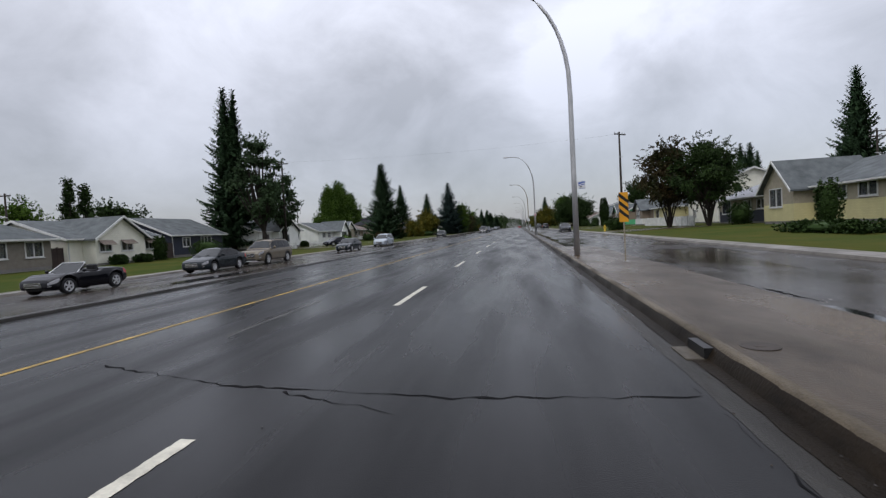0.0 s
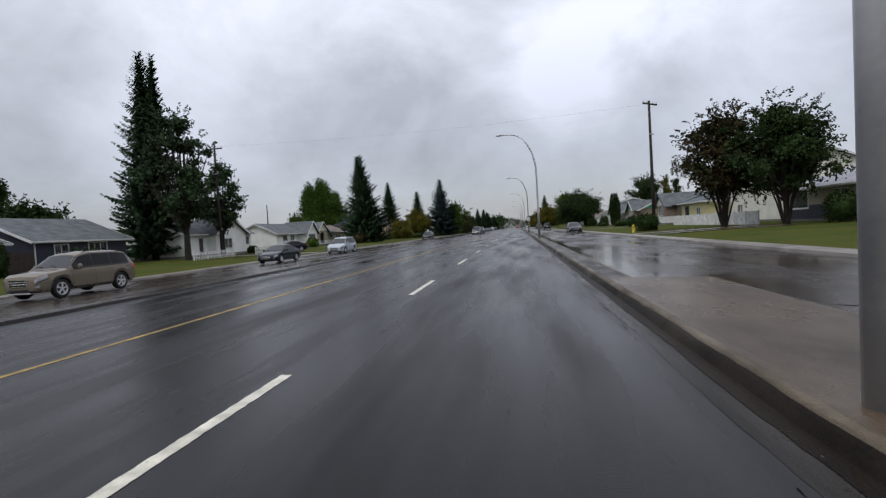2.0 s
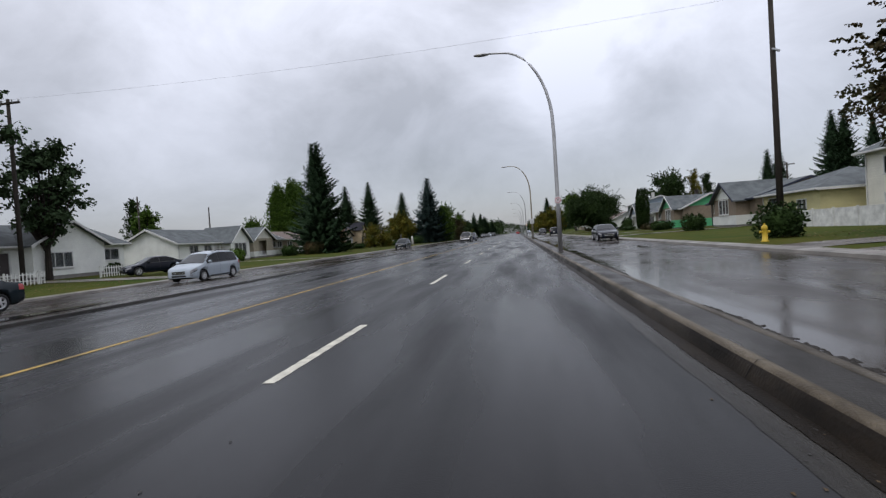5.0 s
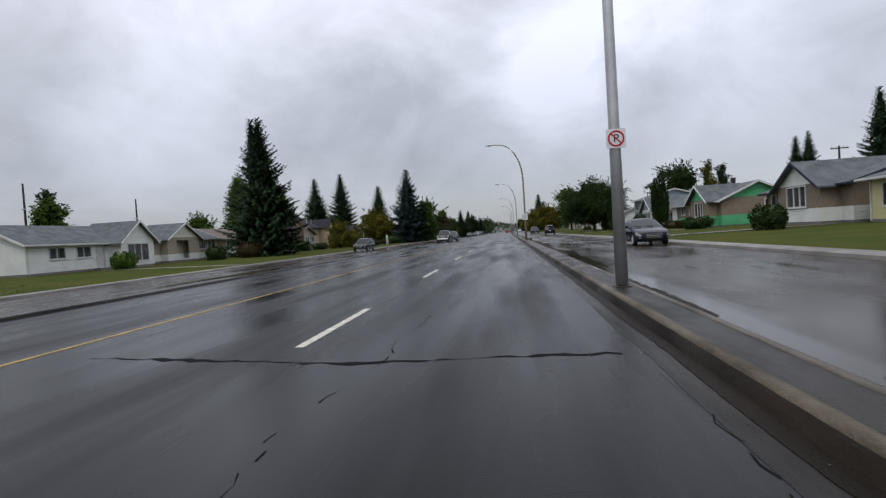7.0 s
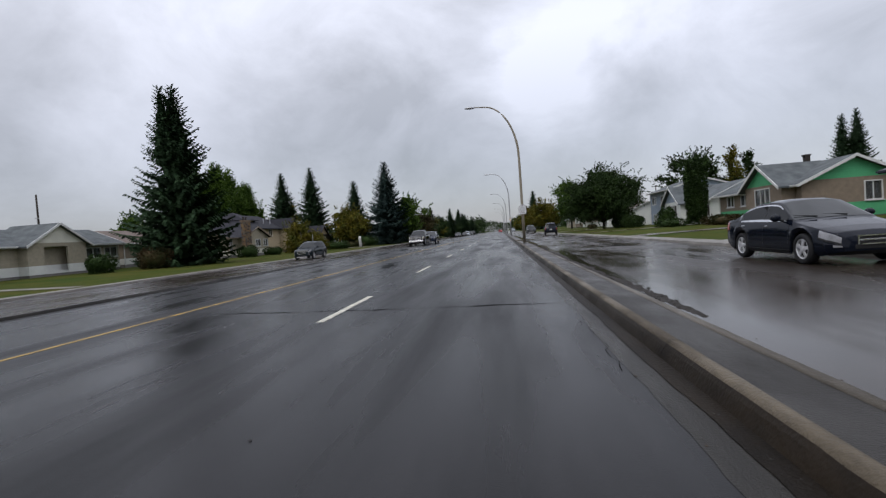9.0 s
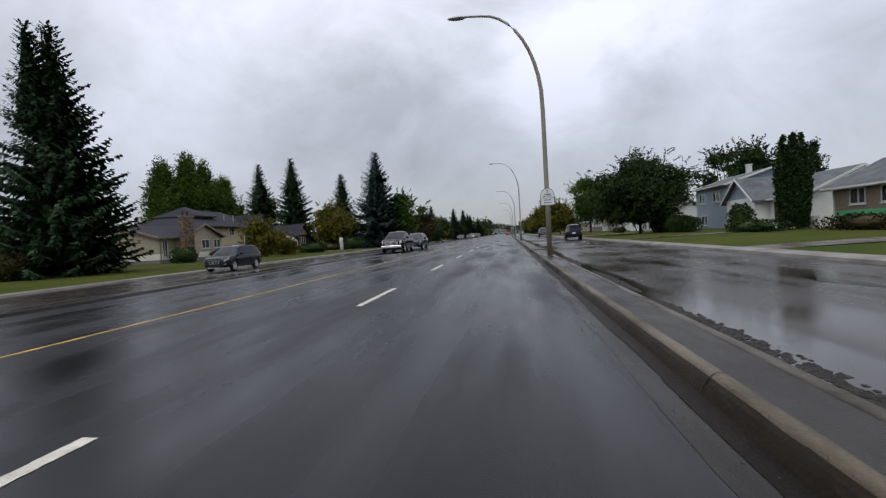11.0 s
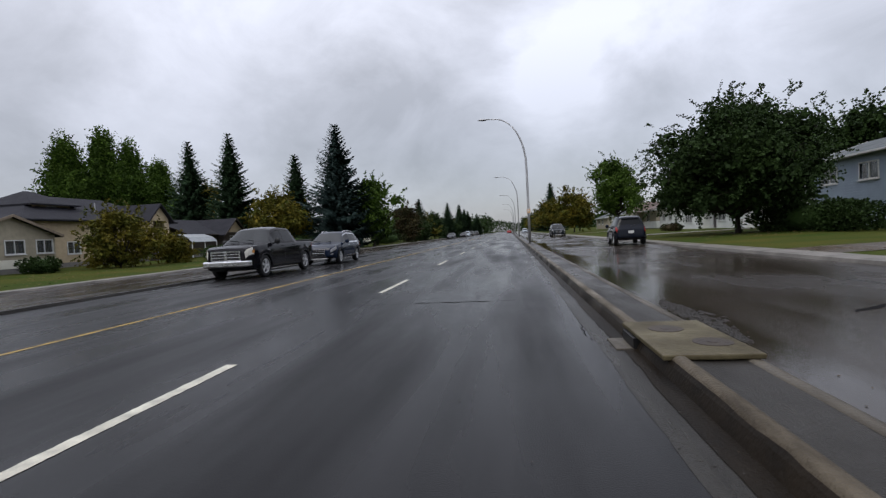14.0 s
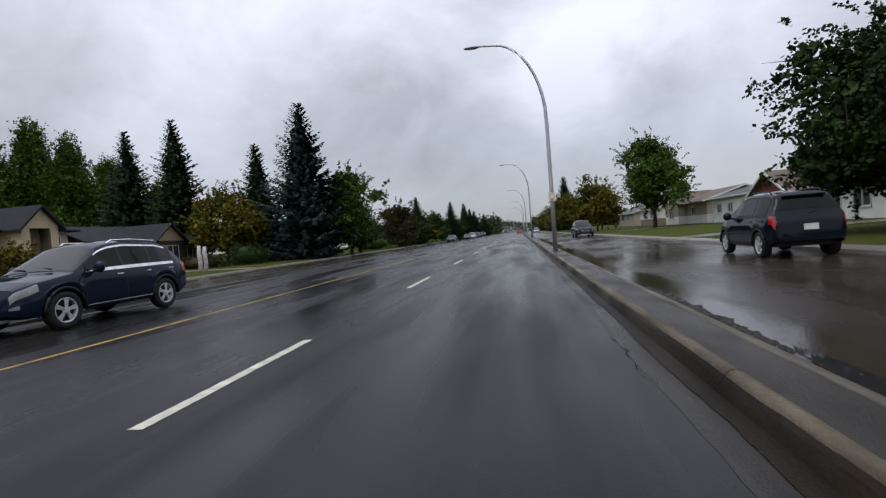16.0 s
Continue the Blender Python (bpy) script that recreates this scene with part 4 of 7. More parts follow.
for px_ in (9.5, 12.2):
    part("roof_vent", tube(bmesh.new(), [(px_, 1.4, 5.2), (px_, 1.4, 6.6), (px_, 1.4, 6.65)], [0.07, 0.07, 0.12], 8), STEEL, tan)
house(-1, -42, 179.5, 196.5, 0.0, 3.2, 5.3, 10, W_DARK, W_DARK, 0.3, ROOF_DARK, "dark brown bungalow with ochre gables", gables=[(6.5, 12.0, 5.3, 1.2, W_TAN)], gwins=[(0, 8.0, 0.9, 2.6, 1.7)], wins=[(13.0, 1.1, 1.8, 1.4)], trim=W_DARK)
house(-1, -38, 226, 238, 0, 3, 4.8, 9, W_WHITE, W_WHITE, 0.3, ROOF_GREY, "white bungalow among trees", wins=[(3, 1.2, 2, 1.2), (8, 1.2, 1.6, 1.2)])
house(-1, -38, 262, 276, 0, 3, 4.8, 9, W_CREAM, W_CREAM, 0.3, ROOF_GREY, "cream bungalow among trees", wins=[(3, 1.2, 2, 1.2), (8, 1.2, 1.6, 1.2)])

house(1, 24, 37, 54, 0.25, 3.3, 5.3, 10, W_BEIGE, W_YELLOW, 1.75, ROOF_GREY, "beige bungalow with yellow lower siding and a gabled front", gables=[(0.2, 5.2, 5.6, 1.6, None)], gwins=[(0, 1.4, 1.6, 2.0, 1.5)], wins=[(8.0, 2.0, 1.2, 0.9), (10.6, 2.0, 1.8, 0.9)], door=(6.3, 0.95), chimney=(7.5, 5, 0.7, 6.1, W_BEIGE))
house(1, 25, 57, 71, 0.2, 3.2, 5.3, 10, W_BEIGE, W_NAVY, 1.5, ROOF_PALE, "beige bungalow with dark blue lower siding and a pale hipped roof", hip=True, wins=[(1.0, 1.3, 2.4, 1.7, 0), (7.0, 1.7, 1.6, 0.9), (10.0, 1.7, 1.6, 0.9)], chimney=(6.5, 4, 0.6, 6.0, TRIM))
house(1, 26.5, 75.6, 87, 0.2, 5.6, 7.4, 9, W_CREAM, W_CREAM, 0.3, ROOF_GREY, "tall white two-storey house with a blank side wall", wins=[(2.0, 3.6, 1.2, 1.2), (6.0, 3.6, 1.2, 1.2), (2.0, 1.0, 1.2, 1.1)], swins=[(2.0, 3.6, 1.0, 1.1)])
house(1, 24, 88.4, 97.6, 0.2, 3.2, 4.9, 10, W_YELLOW, W_YELLOW, 0.3, ROOF_GREY, "pale yellow bungalow with grey shingles", hip=True, wins=[(1.2, 1.2, 1.9, 1.4, 0), (6.0, 1.2, 1.3, 1.0)], swins=[(6.5, 1.1, 1.5, 1.3)])
house(1, 24, 99.2, 110.6, 0.2, 3.15, 4.8, 10, W_BROWN, W_WHITE, 1.3, ROOF_GREY, "brown stucco bungalow with white skirting and a gabled bay", gables=[(4.6, 10.2, 5.0, 1.4, W_WHITE)], gwins=[(0, 6.0, 1.5, 2.4, 1.5)], wins=[(0.8, 1.8, 1.4, 0.9), (2.8, 1.8, 1.3, 0.9)], trim=W_NAVY)
brown = [o for o in bpy.data.objects if o.name.startswith("house")][-1]
for k in range(6):
    part("curtain", rounded(boxes((6.05 + 0.39 * k, 6.4 + 0.39 * k, -1.17, -1.12, 1.5, 3.0)), 0.02, 1), RED_CLOTH, brown, "dark red curtain")
house(1, 23, 118, 132, 0.1, 3.2, 4.9, 7.2, W_BROWN, W_GREEN, 1.35, ROOF_GREY, "bright green and brown bungalow with white trim", gables=[(7.6, 13.2, 4.95, 1.0, W_GREEN)], gwins=[(0, 9.3, 1.4, 2.2, 1.5)], wins=[(1.8, 1.8, 1.3, 0.9), (4.6, 1.8, 1.3, 0.9)], swins=[(4.2, 1.5, 1.1, 1.3)], chimney=(8.0, 3.6, 0.45, 5.6, W_DARK), side_gable=W_GREEN)
blue = house(1, 25.5, 154.5, 164, 0.0, 5.6, 7.0, 9, W_BLUE, W_BLUE, 0.3, ROOF_GREY, "pale blue two-storey house with white fascia", wins=[(1.2, 3.6, 1.8, 1.1), (5.5, 3.6, 1.8, 1.1), (1.5, 0.8, 1.8, 1.1)], chimney=(5, 4, 0.6, 7.8, TRIM))
house(1, 24, 137, 148.6, -0.1, 3.3, 5.2, 8, W_WHITE, W_WHITE, 0.3, ROOF_GREY, "white bungalow with a grey gable and dark shutters", gables=[(0.4, 6.2, 5.3, 1.3, W_BLUE)], gwins=[(0, 2.1, 1.1, 2.2, 1.7)], wins=[(7.4, 1.2, 1.5, 1.3), (9.6, 1.2, 1.4, 1.3)])
white = [o for o in bpy.data.objects if o.name.startswith("house")][-1]
for sx in (1.55, 4.42, 6.95, 9.02, 11.1):
    gy = -1.3 if sx < 6 else 0.0
    part("shutter", boxes((sx, sx + 0.4, gy - 0.05, gy - 0.004, 1.05, 2.85 if sx < 6 else 2.55)), W_DARK, white, "dark window shutter")
house(1, 23, 170, 188, 0.0, 2.9, 4.6, 7.4, W_WHITE, W_WHITE, 0.3, ROOF_BROWN, "white bungalow with a dark red gable", gables=[(2.5, 9.0, 4.75, 1.2, W_RED)], gwins=[(0, 4.8, 1.1, 2.2, 1.4)], wins=[(11.5, 1.2, 1.6, 1.2), (14.5, 1.2, 1.6, 1.2)], door=(10.0, 0.95))
house(1, 24, 190.5, 201, 0.1, 3.4, 4.7, 9, W_WHITE, W_WHITE, 0.3, ROOF_GREY, "low white bungalow with small windows", hip=True, wins=[(1.5, 1.5, 1.2, 0.9), (4.5, 1.5, 1.2, 0.9), (8.5, 1.3, 1.8, 1.2)])
house(1, 24, 203, 220, 0.1, 3.4, 4.9, 9, W_BEIGE, W_WHITE, 1.4, ROOF_BROWN, "beige bungalow with white skirting boards", gables=[(3.5, 9.5, 5.0, 1.2, W_CREAM)], gwins=[(0, 5.4, 1.2, 2.2, 1.5)], wins=[(11.5, 1.5, 1.6, 1.0)])
house(1, 24, 224, 238, 0.1, 3.4, 4.8, 9, W_WHITE, W_BROWN, 1.4, ROOF_GREY, "white bungalow further along the street", wins=[(3, 1.5, 2, 1.2), (8, 1.5, 1.6, 1.2)])
house(1, 24, 243, 258, 0.1, 3.2, 4.8, 9, W_BEIGE, W_BEIGE, 1.4, ROOF_GREY, "beige bungalow further along the street", wins=[(3, 1.5, 2, 1.2), (8, 1.5, 1.6, 1.2)])


# ---- vehicles ----
TYRE = mat("tyre_rubber", (0.02, 0.02, 0.021), 0.75, bump=0.1)
ALLOY = mat("alloy_rim", (0.62, 0.62, 0.63), 0.35, metal=0.25, scale=8)
CAR_GLASS = mat("car_glass", (0.004, 0.005, 0.006), 0.04, var=0.1, spec=0.16)
CHROME = mat("chrome", (0.8, 0.8, 0.82), 0.22, metal=1.0, scale=8)
SCREEN_GLASS = mat("windscreen_glass", (0.012, 0.015, 0.016), 0.05, var=0.3, spec=0.34)
WELL = mat("wheel_well_dark", (0.004, 0.004, 0.004), 0.9)
BLACK_TRIM = mat("black_plastic", (0.018, 0.018, 0.019), 0.5)
LENS_CLEAR = mat("headlight_lens", (0.34, 0.34, 0.35), 0.08, (0.16, 0.16, 0.17), spec=0.6, scale=5)
LENS_LIT = mat("lit_headlight", (0.5, 0.48, 0.42), 0.08, (0.22, 0.22, 0.22), spec=0.6, scale=5, emit=0.12)
LENS_AMBER = mat("amber_lamp", (0.42, 0.19, 0.05), 0.15)
LENS_RED = mat("red_tail_lens", (0.35, 0.01, 0.01), 0.12, spec=0.7)
PLATE = mat("plate", (0.6, 0.6, 0.58), 0.4)


def paint(name, base):
    return mat(name, base, 0.08, scale=1.2, var=0.12, coat=0.0, spec=0.2, rough_var=0.02)


SHAPES = {
    "sedan": dict(L=4.7, W=1.8, belt=0.94, rw=0.335, fw=0.93, rear=3.62, top=[(0, 0.5), (0.03, 0.6), (0.12, 0.69), (0.45, 0.79), (1.2, 0.94), (2.02, 1.395), (2.25, 1.435), (2.6, 1.45), (3.1, 1.425), (3.5, 1.32), (4.0, 1.09), (4.15, 1.06), (4.52, 1.03), (4.63, 0.96), (4.68, 0.8), (4.7, 0.55)], ws=(1.26, 2.0), rg=(3.34, 3.92), sw=[(1.5, 2.48), (2.55, 3.62)]),
    "suv": dict(L=5.0, W=1.96, belt=1.13, rw=0.385, fw=0.95, rear=3.95, top=[(0, 0.66), (0.03, 0.82), (0.1, 0.94), (0.4, 1.05), (1.25, 1.15), (1.95, 1.71), (2.2, 1.78), (2.7, 1.83), (4.1, 1.8), (4.5, 1.74), (4.62, 1.66), (4.9, 1.16), (4.97, 0.95), (5.0, 0.7)], ws=(1.3, 1.92), rg=(4.63, 4.86), sw=[(1.55, 2.55), (2.62, 3.5), (3.57, 4.5)]),
    "crossover": dict(L=4.6, W=1.9, belt=1.06, rw=0.37, fw=0.9, rear=3.62, top=[(0, 0.58), (0.03, 0.74), (0.1, 0.86), (0.4, 0.97), (1.15, 1.09), (1.95, 1.6), (2.2, 1.67), (2.6, 1.71), (3.6, 1.67), (4.05, 1.58), (4.15, 1.5), (4.46, 1.1), (4.56, 0.95), (4.6, 0.68)], ws=(1.2, 1.92), rg=(4.14, 4.4), sw=[(1.45, 2.4), (2.47, 3.25), (3.32, 4.0)]),
    "compact": dict(L=4.33, W=1.8, belt=1.08, rw=0.36, fw=0.84, rear=3.47, top=[(0, 0.6), (0.03, 0.76), (0.1, 0.88), (0.4, 0.98), (1.05, 1.1), (1.72, 1.62), (1.95, 1.7), (2.4, 1.75), (3.5, 1.73), (3.88, 1.67), (3.98, 1.58), (4.2, 1.12), (4.29, 0.95), (4.33, 0.68)], ws=(1.1, 1.7), rg=(3.98, 4.15), sw=[(1.35, 2.2), (2.27, 3.05), (3.12, 3.8)]),
    "minivan": dict(L=5.0, W=1.95, belt=1.04, rw=0.335, fw=0.95, rear=3.95, top=[(0, 0.5), (0.03, 0.66), (0.12, 0.78), (0.4, 0.89), (0.95, 1.03), (1.95, 1.62), (2.3, 1.71), (2.8, 1.76), (4.3, 1.73), (4.65, 1.64), (4.9, 1.1), (4.97, 0.9), (5.0, 0.62)], ws=(1.0, 1.92), rg=(4.68, 4.86), sw=[(1.35, 2.55), (2.62, 3.6), (3.67, 4.55)]),
    "pickup": dict(L=5.8, W=2.0, belt=1.24, rw=0.41, fw=1.02, rear=4.62, top=[(0, 0.78), (0.03, 0.98), (0.1, 1.12), (0.35, 1.2), (1.35, 1.27), (2.0, 1.8), (2.25, 1.87), (2.7, 1.91), (3.5, 1.88), (3.72, 1.8), (3.92, 1.32), (4.0, 1.29), (5.7, 1.28), (5.78, 1.2), (5.8, 0.85)], ws=(1.4, 1.98), rg=(3.73, 3.88), sw=[(1.62, 2.62), (2.69, 3.62)]),
    "roadster": dict(L=4.0, W=1.81, belt=0.83, rw=0.335, fw=0.78, rear=3.2, top=[(0, 0.44), (0.03, 0.54), (0.12, 0.64), (0.45, 0.76), (0.8, 0.84), (1.5, 0.88), (1.6, 0.86), (2.45, 0.86), (2.6, 0.95), (2.8, 0.97), (3.3, 0.95), (3.8, 0.88), (3.95, 0.74), (4.0, 0.5)], ws=None, rg=None, sw=[]),
}
KIND = {"sedan": ("sedan_car", "car"), "suv": ("suv_car", "SUV"), "crossover": ("crossover_car", "SUV"), "minivan": ("minivan", "minivan"), "pickup": ("pickup_truck", "pickup truck"), "roadster": ("roadster_car", "convertible car")}


def wheel_meshes(rw, spokes):
    """Tyre, spoked rim and brake disc, facing +x."""
    t = bmesh.new()
    prof = [(0.64, 0.085), (0.7, 0.105), (0.8, 0.112), (0.93, 0.105), (0.99, 0.08), (1.0, 0.04), (1.0, -0.06), (0.95, -0.1), (0.64, -0.1)]
    rr = [[t.verts.new((x, math.cos(2 * math.pi * k / 32) * r * rw, math.sin(2 * math.pi * k / 32) * r * rw)) for r, x in prof] for k in range(32)]
    for k in range(32):
        for q in range(len(prof) - 1):
            t.faces.new((rr[k][q], rr[k][q + 1], rr[(k + 1) % 32][q + 1], rr[(k + 1) % 32][q]))
    r = bmesh.new()
    for k in range(spokes):
        a = 2 * math.pi * k / spokes + 0.2
        for off in (-0.13, 0.13) if spokes < 7 else (0.0,):
            d0, d1 = Vector((0, math.cos(a), math.sin(a))), Vector((0, math.cos(a + off), math.sin(a + off)))
            n0 = Vector((0, -math.sin(a), math.cos(a)))
            p, w0, w1 = [], 0.022, 0.016
            for d, rad, ww, x in ((d0, 0.04, w0, 0.1), (d1, 0.65 * rw, w1, 0.088)):
                c = d * rad
                p.append([r.verts.new(c + n0 * ww * sg + Vector((x + dx, 0, 0))) for sg, dx in ((-1, -0.025), (-1, 0), (1, 0), (1, -0.025))])
            for q in range(4):
                r.faces.new((p[0][q], p[0][(q + 1) % 4], p[1][(q + 1) % 4], p[1][q]))
    tube(r, [(0.06, 0, 0), (0.105, 0, 0), (0.11, 0, 0)], [0.07, 0.062, 0.03], 14)
    for a in range(32):
        ring4 = [(0.095, 0.66), (0.1, 0.64), (0.09, 0.6), (0.02, 0.58)]
        p = [[r.verts.new((x, math.cos(2 * math.pi * b / 32) * q * rw, math.sin(2 * math.pi * b / 32) * q * rw)) for x, q in ring4] for b in (a, a + 1)]
        for q in range(3):
            r.faces.new((p[0][q], p[0][q + 1], p[1][q + 1], p[1][q]))
    d = tube(bmesh.new(), [(0.0, 0, 0), (0.03, 0, 0)], [0.62 * rw, 0.62 * rw], 22)
    out = []
    for name, bm in (("wheel", t), ("rim", r), ("brake_disc", d)):
        bmesh.ops.recalc_face_normals(bm, faces=bm.faces)
        me = bpy.data.meshes.new(name)
        bm.to_mesh(me)
        bm.free()
        out.append(me)
    return out


WHEELS = {}


def car(kind, m, material, label, lit=False, spokes=5, bright=False, cladding=None):
    """A vehicle; local y is forward, from the bumper at 0 backwards along -y."""
    c = SHAPES[kind]
    kind = "crossover" if kind == "compact" else kind
    L, W, belt0, rw = c["L"], c["W"], c["belt"], c["rw"]
    ob = thing(KIND[kind][0], m, label, KIND[kind][1], "cars on the street")
    ts, tz = zip(*c["top"])
    big = kind in ("pickup", "suv", "crossover")

    def ring(s):
        """Half a cross-section, from the sill up to the middle of the roof."""
        top = float(np.interp(s, ts, tz))
        w = W / 2 * float(np.interp(s, (0, 0.03, 0.1, 0.25, 0.55, 1.2, L - 1.0, L - 0.4, L - 0.12, L - 0.03, L), (0.6, 0.7, 0.81, 0.91, 0.975, 1, 1, 0.97, 0.91, 0.83, 0.74)))
        belt = min(belt0 + 0.05 * (s / L - 0.45), top - 0.035)
        zb = (0.3 if big else 0.2) + 0.1 * max(0, 1 - s / 0.4) + 0.16 * max(0, 1 - (L - s) / 0.5)
        flare = 0.0
        for wy in (c["fw"], c["rear"]):
            d = abs(s - wy)
            ra = rw + 0.06
            flare = max(flare, 0.022 * max(0, 1 - d / (ra + 0.22)))
            if d < ra:
                zb = max(zb, rw + math.sqrt(ra * ra - d * d))
        k = min(1, max(0, (top - belt - 0.04) / 0.48))
        wt = w * (0.93 - 0.2 * k)
        xs = [0.93 * w + flare, 0.985 * w + flare, w + flare, 0.99 * w + 0.6 * flare, 0.985 * w, 0.965 * w, 0.935 * w, wt, wt * 0.93, wt * 0.62, 0.0]
        zs = [zb, zb + 0.07, zb + 0.45 * (belt - zb), belt - 0.24, belt - 0.2, belt - 0.045, belt, top - 0.03 - 0.07 * k, top - 0.012 - 0.025 * k, top + 0.006, top + 0.022]
        for q in range(1, 11):
            zs[q] = max(zs[q], zs[q - 1] + 0.006)
        return xs, zs

    def at(s, q, side=1, out=0.0):
        """A point of the skin, moved outwards."""
        def p(s_, q_):
            xs, zs = ring(min(max(s_, 0), L))
            return Vector((float(np.interp(q_, range(11), xs)), -s_, float(np.interp(q_, range(11), zs))))
        v = p(s, q)
        n = (p(s + 0.02, q) - p(s - 0.02, q)).cross(p(s, min(10, q + 0.1)) - p(s, max(0, q - 0.1)))
        n = n.normalized() if n.length > 1e-9 else Vector((0, 0, 1))
        if n.x * v.x + n.z * 0.5 < 0 and n.z < 0.2:
            n = -n
        v = v + n * out
        return Vector((v.x * side, v.y, v.z))

    def patch(name, s0, s1, q0, q1, mtl, sides=(-1, 1), ns=8, nq=3, out=0.007, parent=None, least=0.0, slant=0.0):
        for sd in sides:
            g = bmesh.new()
            prev = None
            for i in range(ns + 1):
                s = s0 + (s1 - s0) * i / ns
                if least and ring(s)[1][7] - ring(s)[1][6] < least:
                    continue
                cur = [g.verts.new(at(s + slant * k / nq, q0 + (q1 - q0) * k / nq, sd, out)) for k in range(nq + 1)]
                if prev:
                    for k in range(nq):
                        g.faces.new((prev[k], prev[k + 1], cur[k + 1], cur[k]))
                prev = cur
            if len(g.faces):
                part(name, g, mtl, parent or ob, smooth=True)
            else:
                g.free()

    n = 110
    stations = sorted({L * (0.5 - 0.5 * math.cos(math.pi * i / n)) for i in range(n + 1)} | {0.03, 0.1, L - 0.03})
    rows = []
    bm = bmesh.new()
    for s in stations:
        xs, zs = ring(s)
        pts = [(-x, -s, z) for x, z in zip(xs, zs)] + [(x, -s, z) for x, z in zip(xs[-2::-1], zs[-2::-1])]
        rows.append([bm.verts.new(p) for p in pts])
    for r0, r1 in zip(rows, rows[1:]):
        for k in range(len(r0) - 1):
            bm.faces.new((r0[k], r0[k + 1], r1[k + 1], r1[k]))
    bm.faces.new(rows[0])
    bm.faces.new(rows[-1][::-1])
    body = part("body", bm, material, ob, smooth=True)
    body.data.set_sharp_from_angle(angle=radians(34))
    lift = 0.3 if big else 0.2
    part("underbody", boxes((-W * 0.36, W * 0.36, -L + 0.4, -0.3, lift, belt0 * 0.75)), BLACK_TRIM, ob)
    patch("sill_trim", 0.12, L - 0.15, 0.0, 1.0, cladding or BLACK_TRIM, ns=60, nq=1, out=0.004)
    if kind in ("suv", "crossover", "pickup"):
        for wy in (c["fw"], c["rear"]):
            for sd in (-1, 1):
                arc = [(sd * (W / 2 - 0.008), -wy + (rw + 0.065) * math.cos(math.pi * k / 14), rw + (rw + 0.065) * math.sin(math.pi * k / 14)) for k in range(15)]
                part("wheel_arch", tube(bmesh.new(), arc, [0.028] * 15, 6), cladding or (BLACK_TRIM if kind != "pickup" else material), ob, smooth=True)

    # glass
    for s0, s1 in c["sw"]:
        patch("side_window", s0, s1, 6.12, 6.93, CAR_GLASS, ns=14, nq=3, least=0.08)
        for sd in (-1, 1):
            xs, zs = ring(s1 - 0.14)
            part("door_handle", rounded(boxes((sd * (xs[5] + 0.01) - 0.014, sd * (xs[5] + 0.01) + 0.014, -s1 + 0.04, -s1 + 0.2, zs[5] - 0.075, zs[5] - 0.045)), 0.006, 1), CHROME if bright else material, ob)
        patch("door_seam", s1 + 0.025, s1 + 0.037, 1.2, 6.0, BLACK_TRIM, ns=1, nq=8, out=0.003)
        patch("door_pillar", s1 + 0.002, s1 + 0.068, 6.1, 6.95, BLACK_TRIM, ns=1, nq=3, out=0.006, least=0.08)
    if c["sw"]:
        patch("window_trim", c["sw"][0][0] - 0.02, c["sw"][-1][1] + 0.03, 5.96, 6.13, CHROME if bright else BLACK_TRIM, ns=24, nq=1, out=0.01, least=0.08)
        patch("roof_trim", c["sw"][0][0] + 0.35, c["sw"][-1][1] - 0.05, 6.93, 7.02, CHROME if bright else BLACK_TRIM, ns=24, nq=1, out=0.009, least=0.1)
        patch("door_seam", c["sw"][0][0] - 0.1, c["sw"][0][0] - 0.088, 1.2, 5.9, BLACK_TRIM, ns=1, nq=8, out=0.003)
        patch("rub_strip", c["fw"] + rw + 0.1, c["rear"] - rw - 0.1, 1.05, 1.14, BLACK_TRIM if kind == "sedan" or not bright else CHROME, ns=12, nq=1, out=0.008)
    for nm, span in (("windscreen", c["ws"]), ("rear_window", c["rg"])):
        if not span:
            continue
        g = bmesh.new()
        prev = None
        for i in range(11):
            s = span[0] + (span[1] - span[0]) * i / 10
            half = [at(s, q, 1, 0.006) for q in (7.25, 7.7, 8.3, 9.0, 9.6)]
            row = [g.verts.new((-p.x, p.y, p.z)) for p in half] + [g.verts.new(at(s, 10, 1, 0.008))] + [g.verts.new(p) for p in half[::-1]]
            if prev:
                for k in range(10):
                    g.faces.new((prev[k], prev[k + 1], row[k + 1], row[k]))
            prev = row
        part(nm, g, SCREEN_GLASS if nm == "windscreen" else CAR_GLASS, ob, smooth=True)
    if c["ws"]:
        for sx in (-0.3, 0.32):
            a, b = at(c["ws"][0] + 0.05, 9.3, 1, 0.02), at(c["ws"][0] + 0.14, 8.6, 1, 0.02)
            part("wiper", tube(bmesh.new(), [(sx, a.y, a.z), (sx + 0.45, b.y, b.z)], [0.012, 0.008], 5), BLACK_TRIM, ob)

    # wheels
    key = (rw, spokes)
    if key not in WHEELS:
        WHEELS[key] = wheel_meshes(rw, spokes)
    tyre, rim, disc = WHEELS[key]
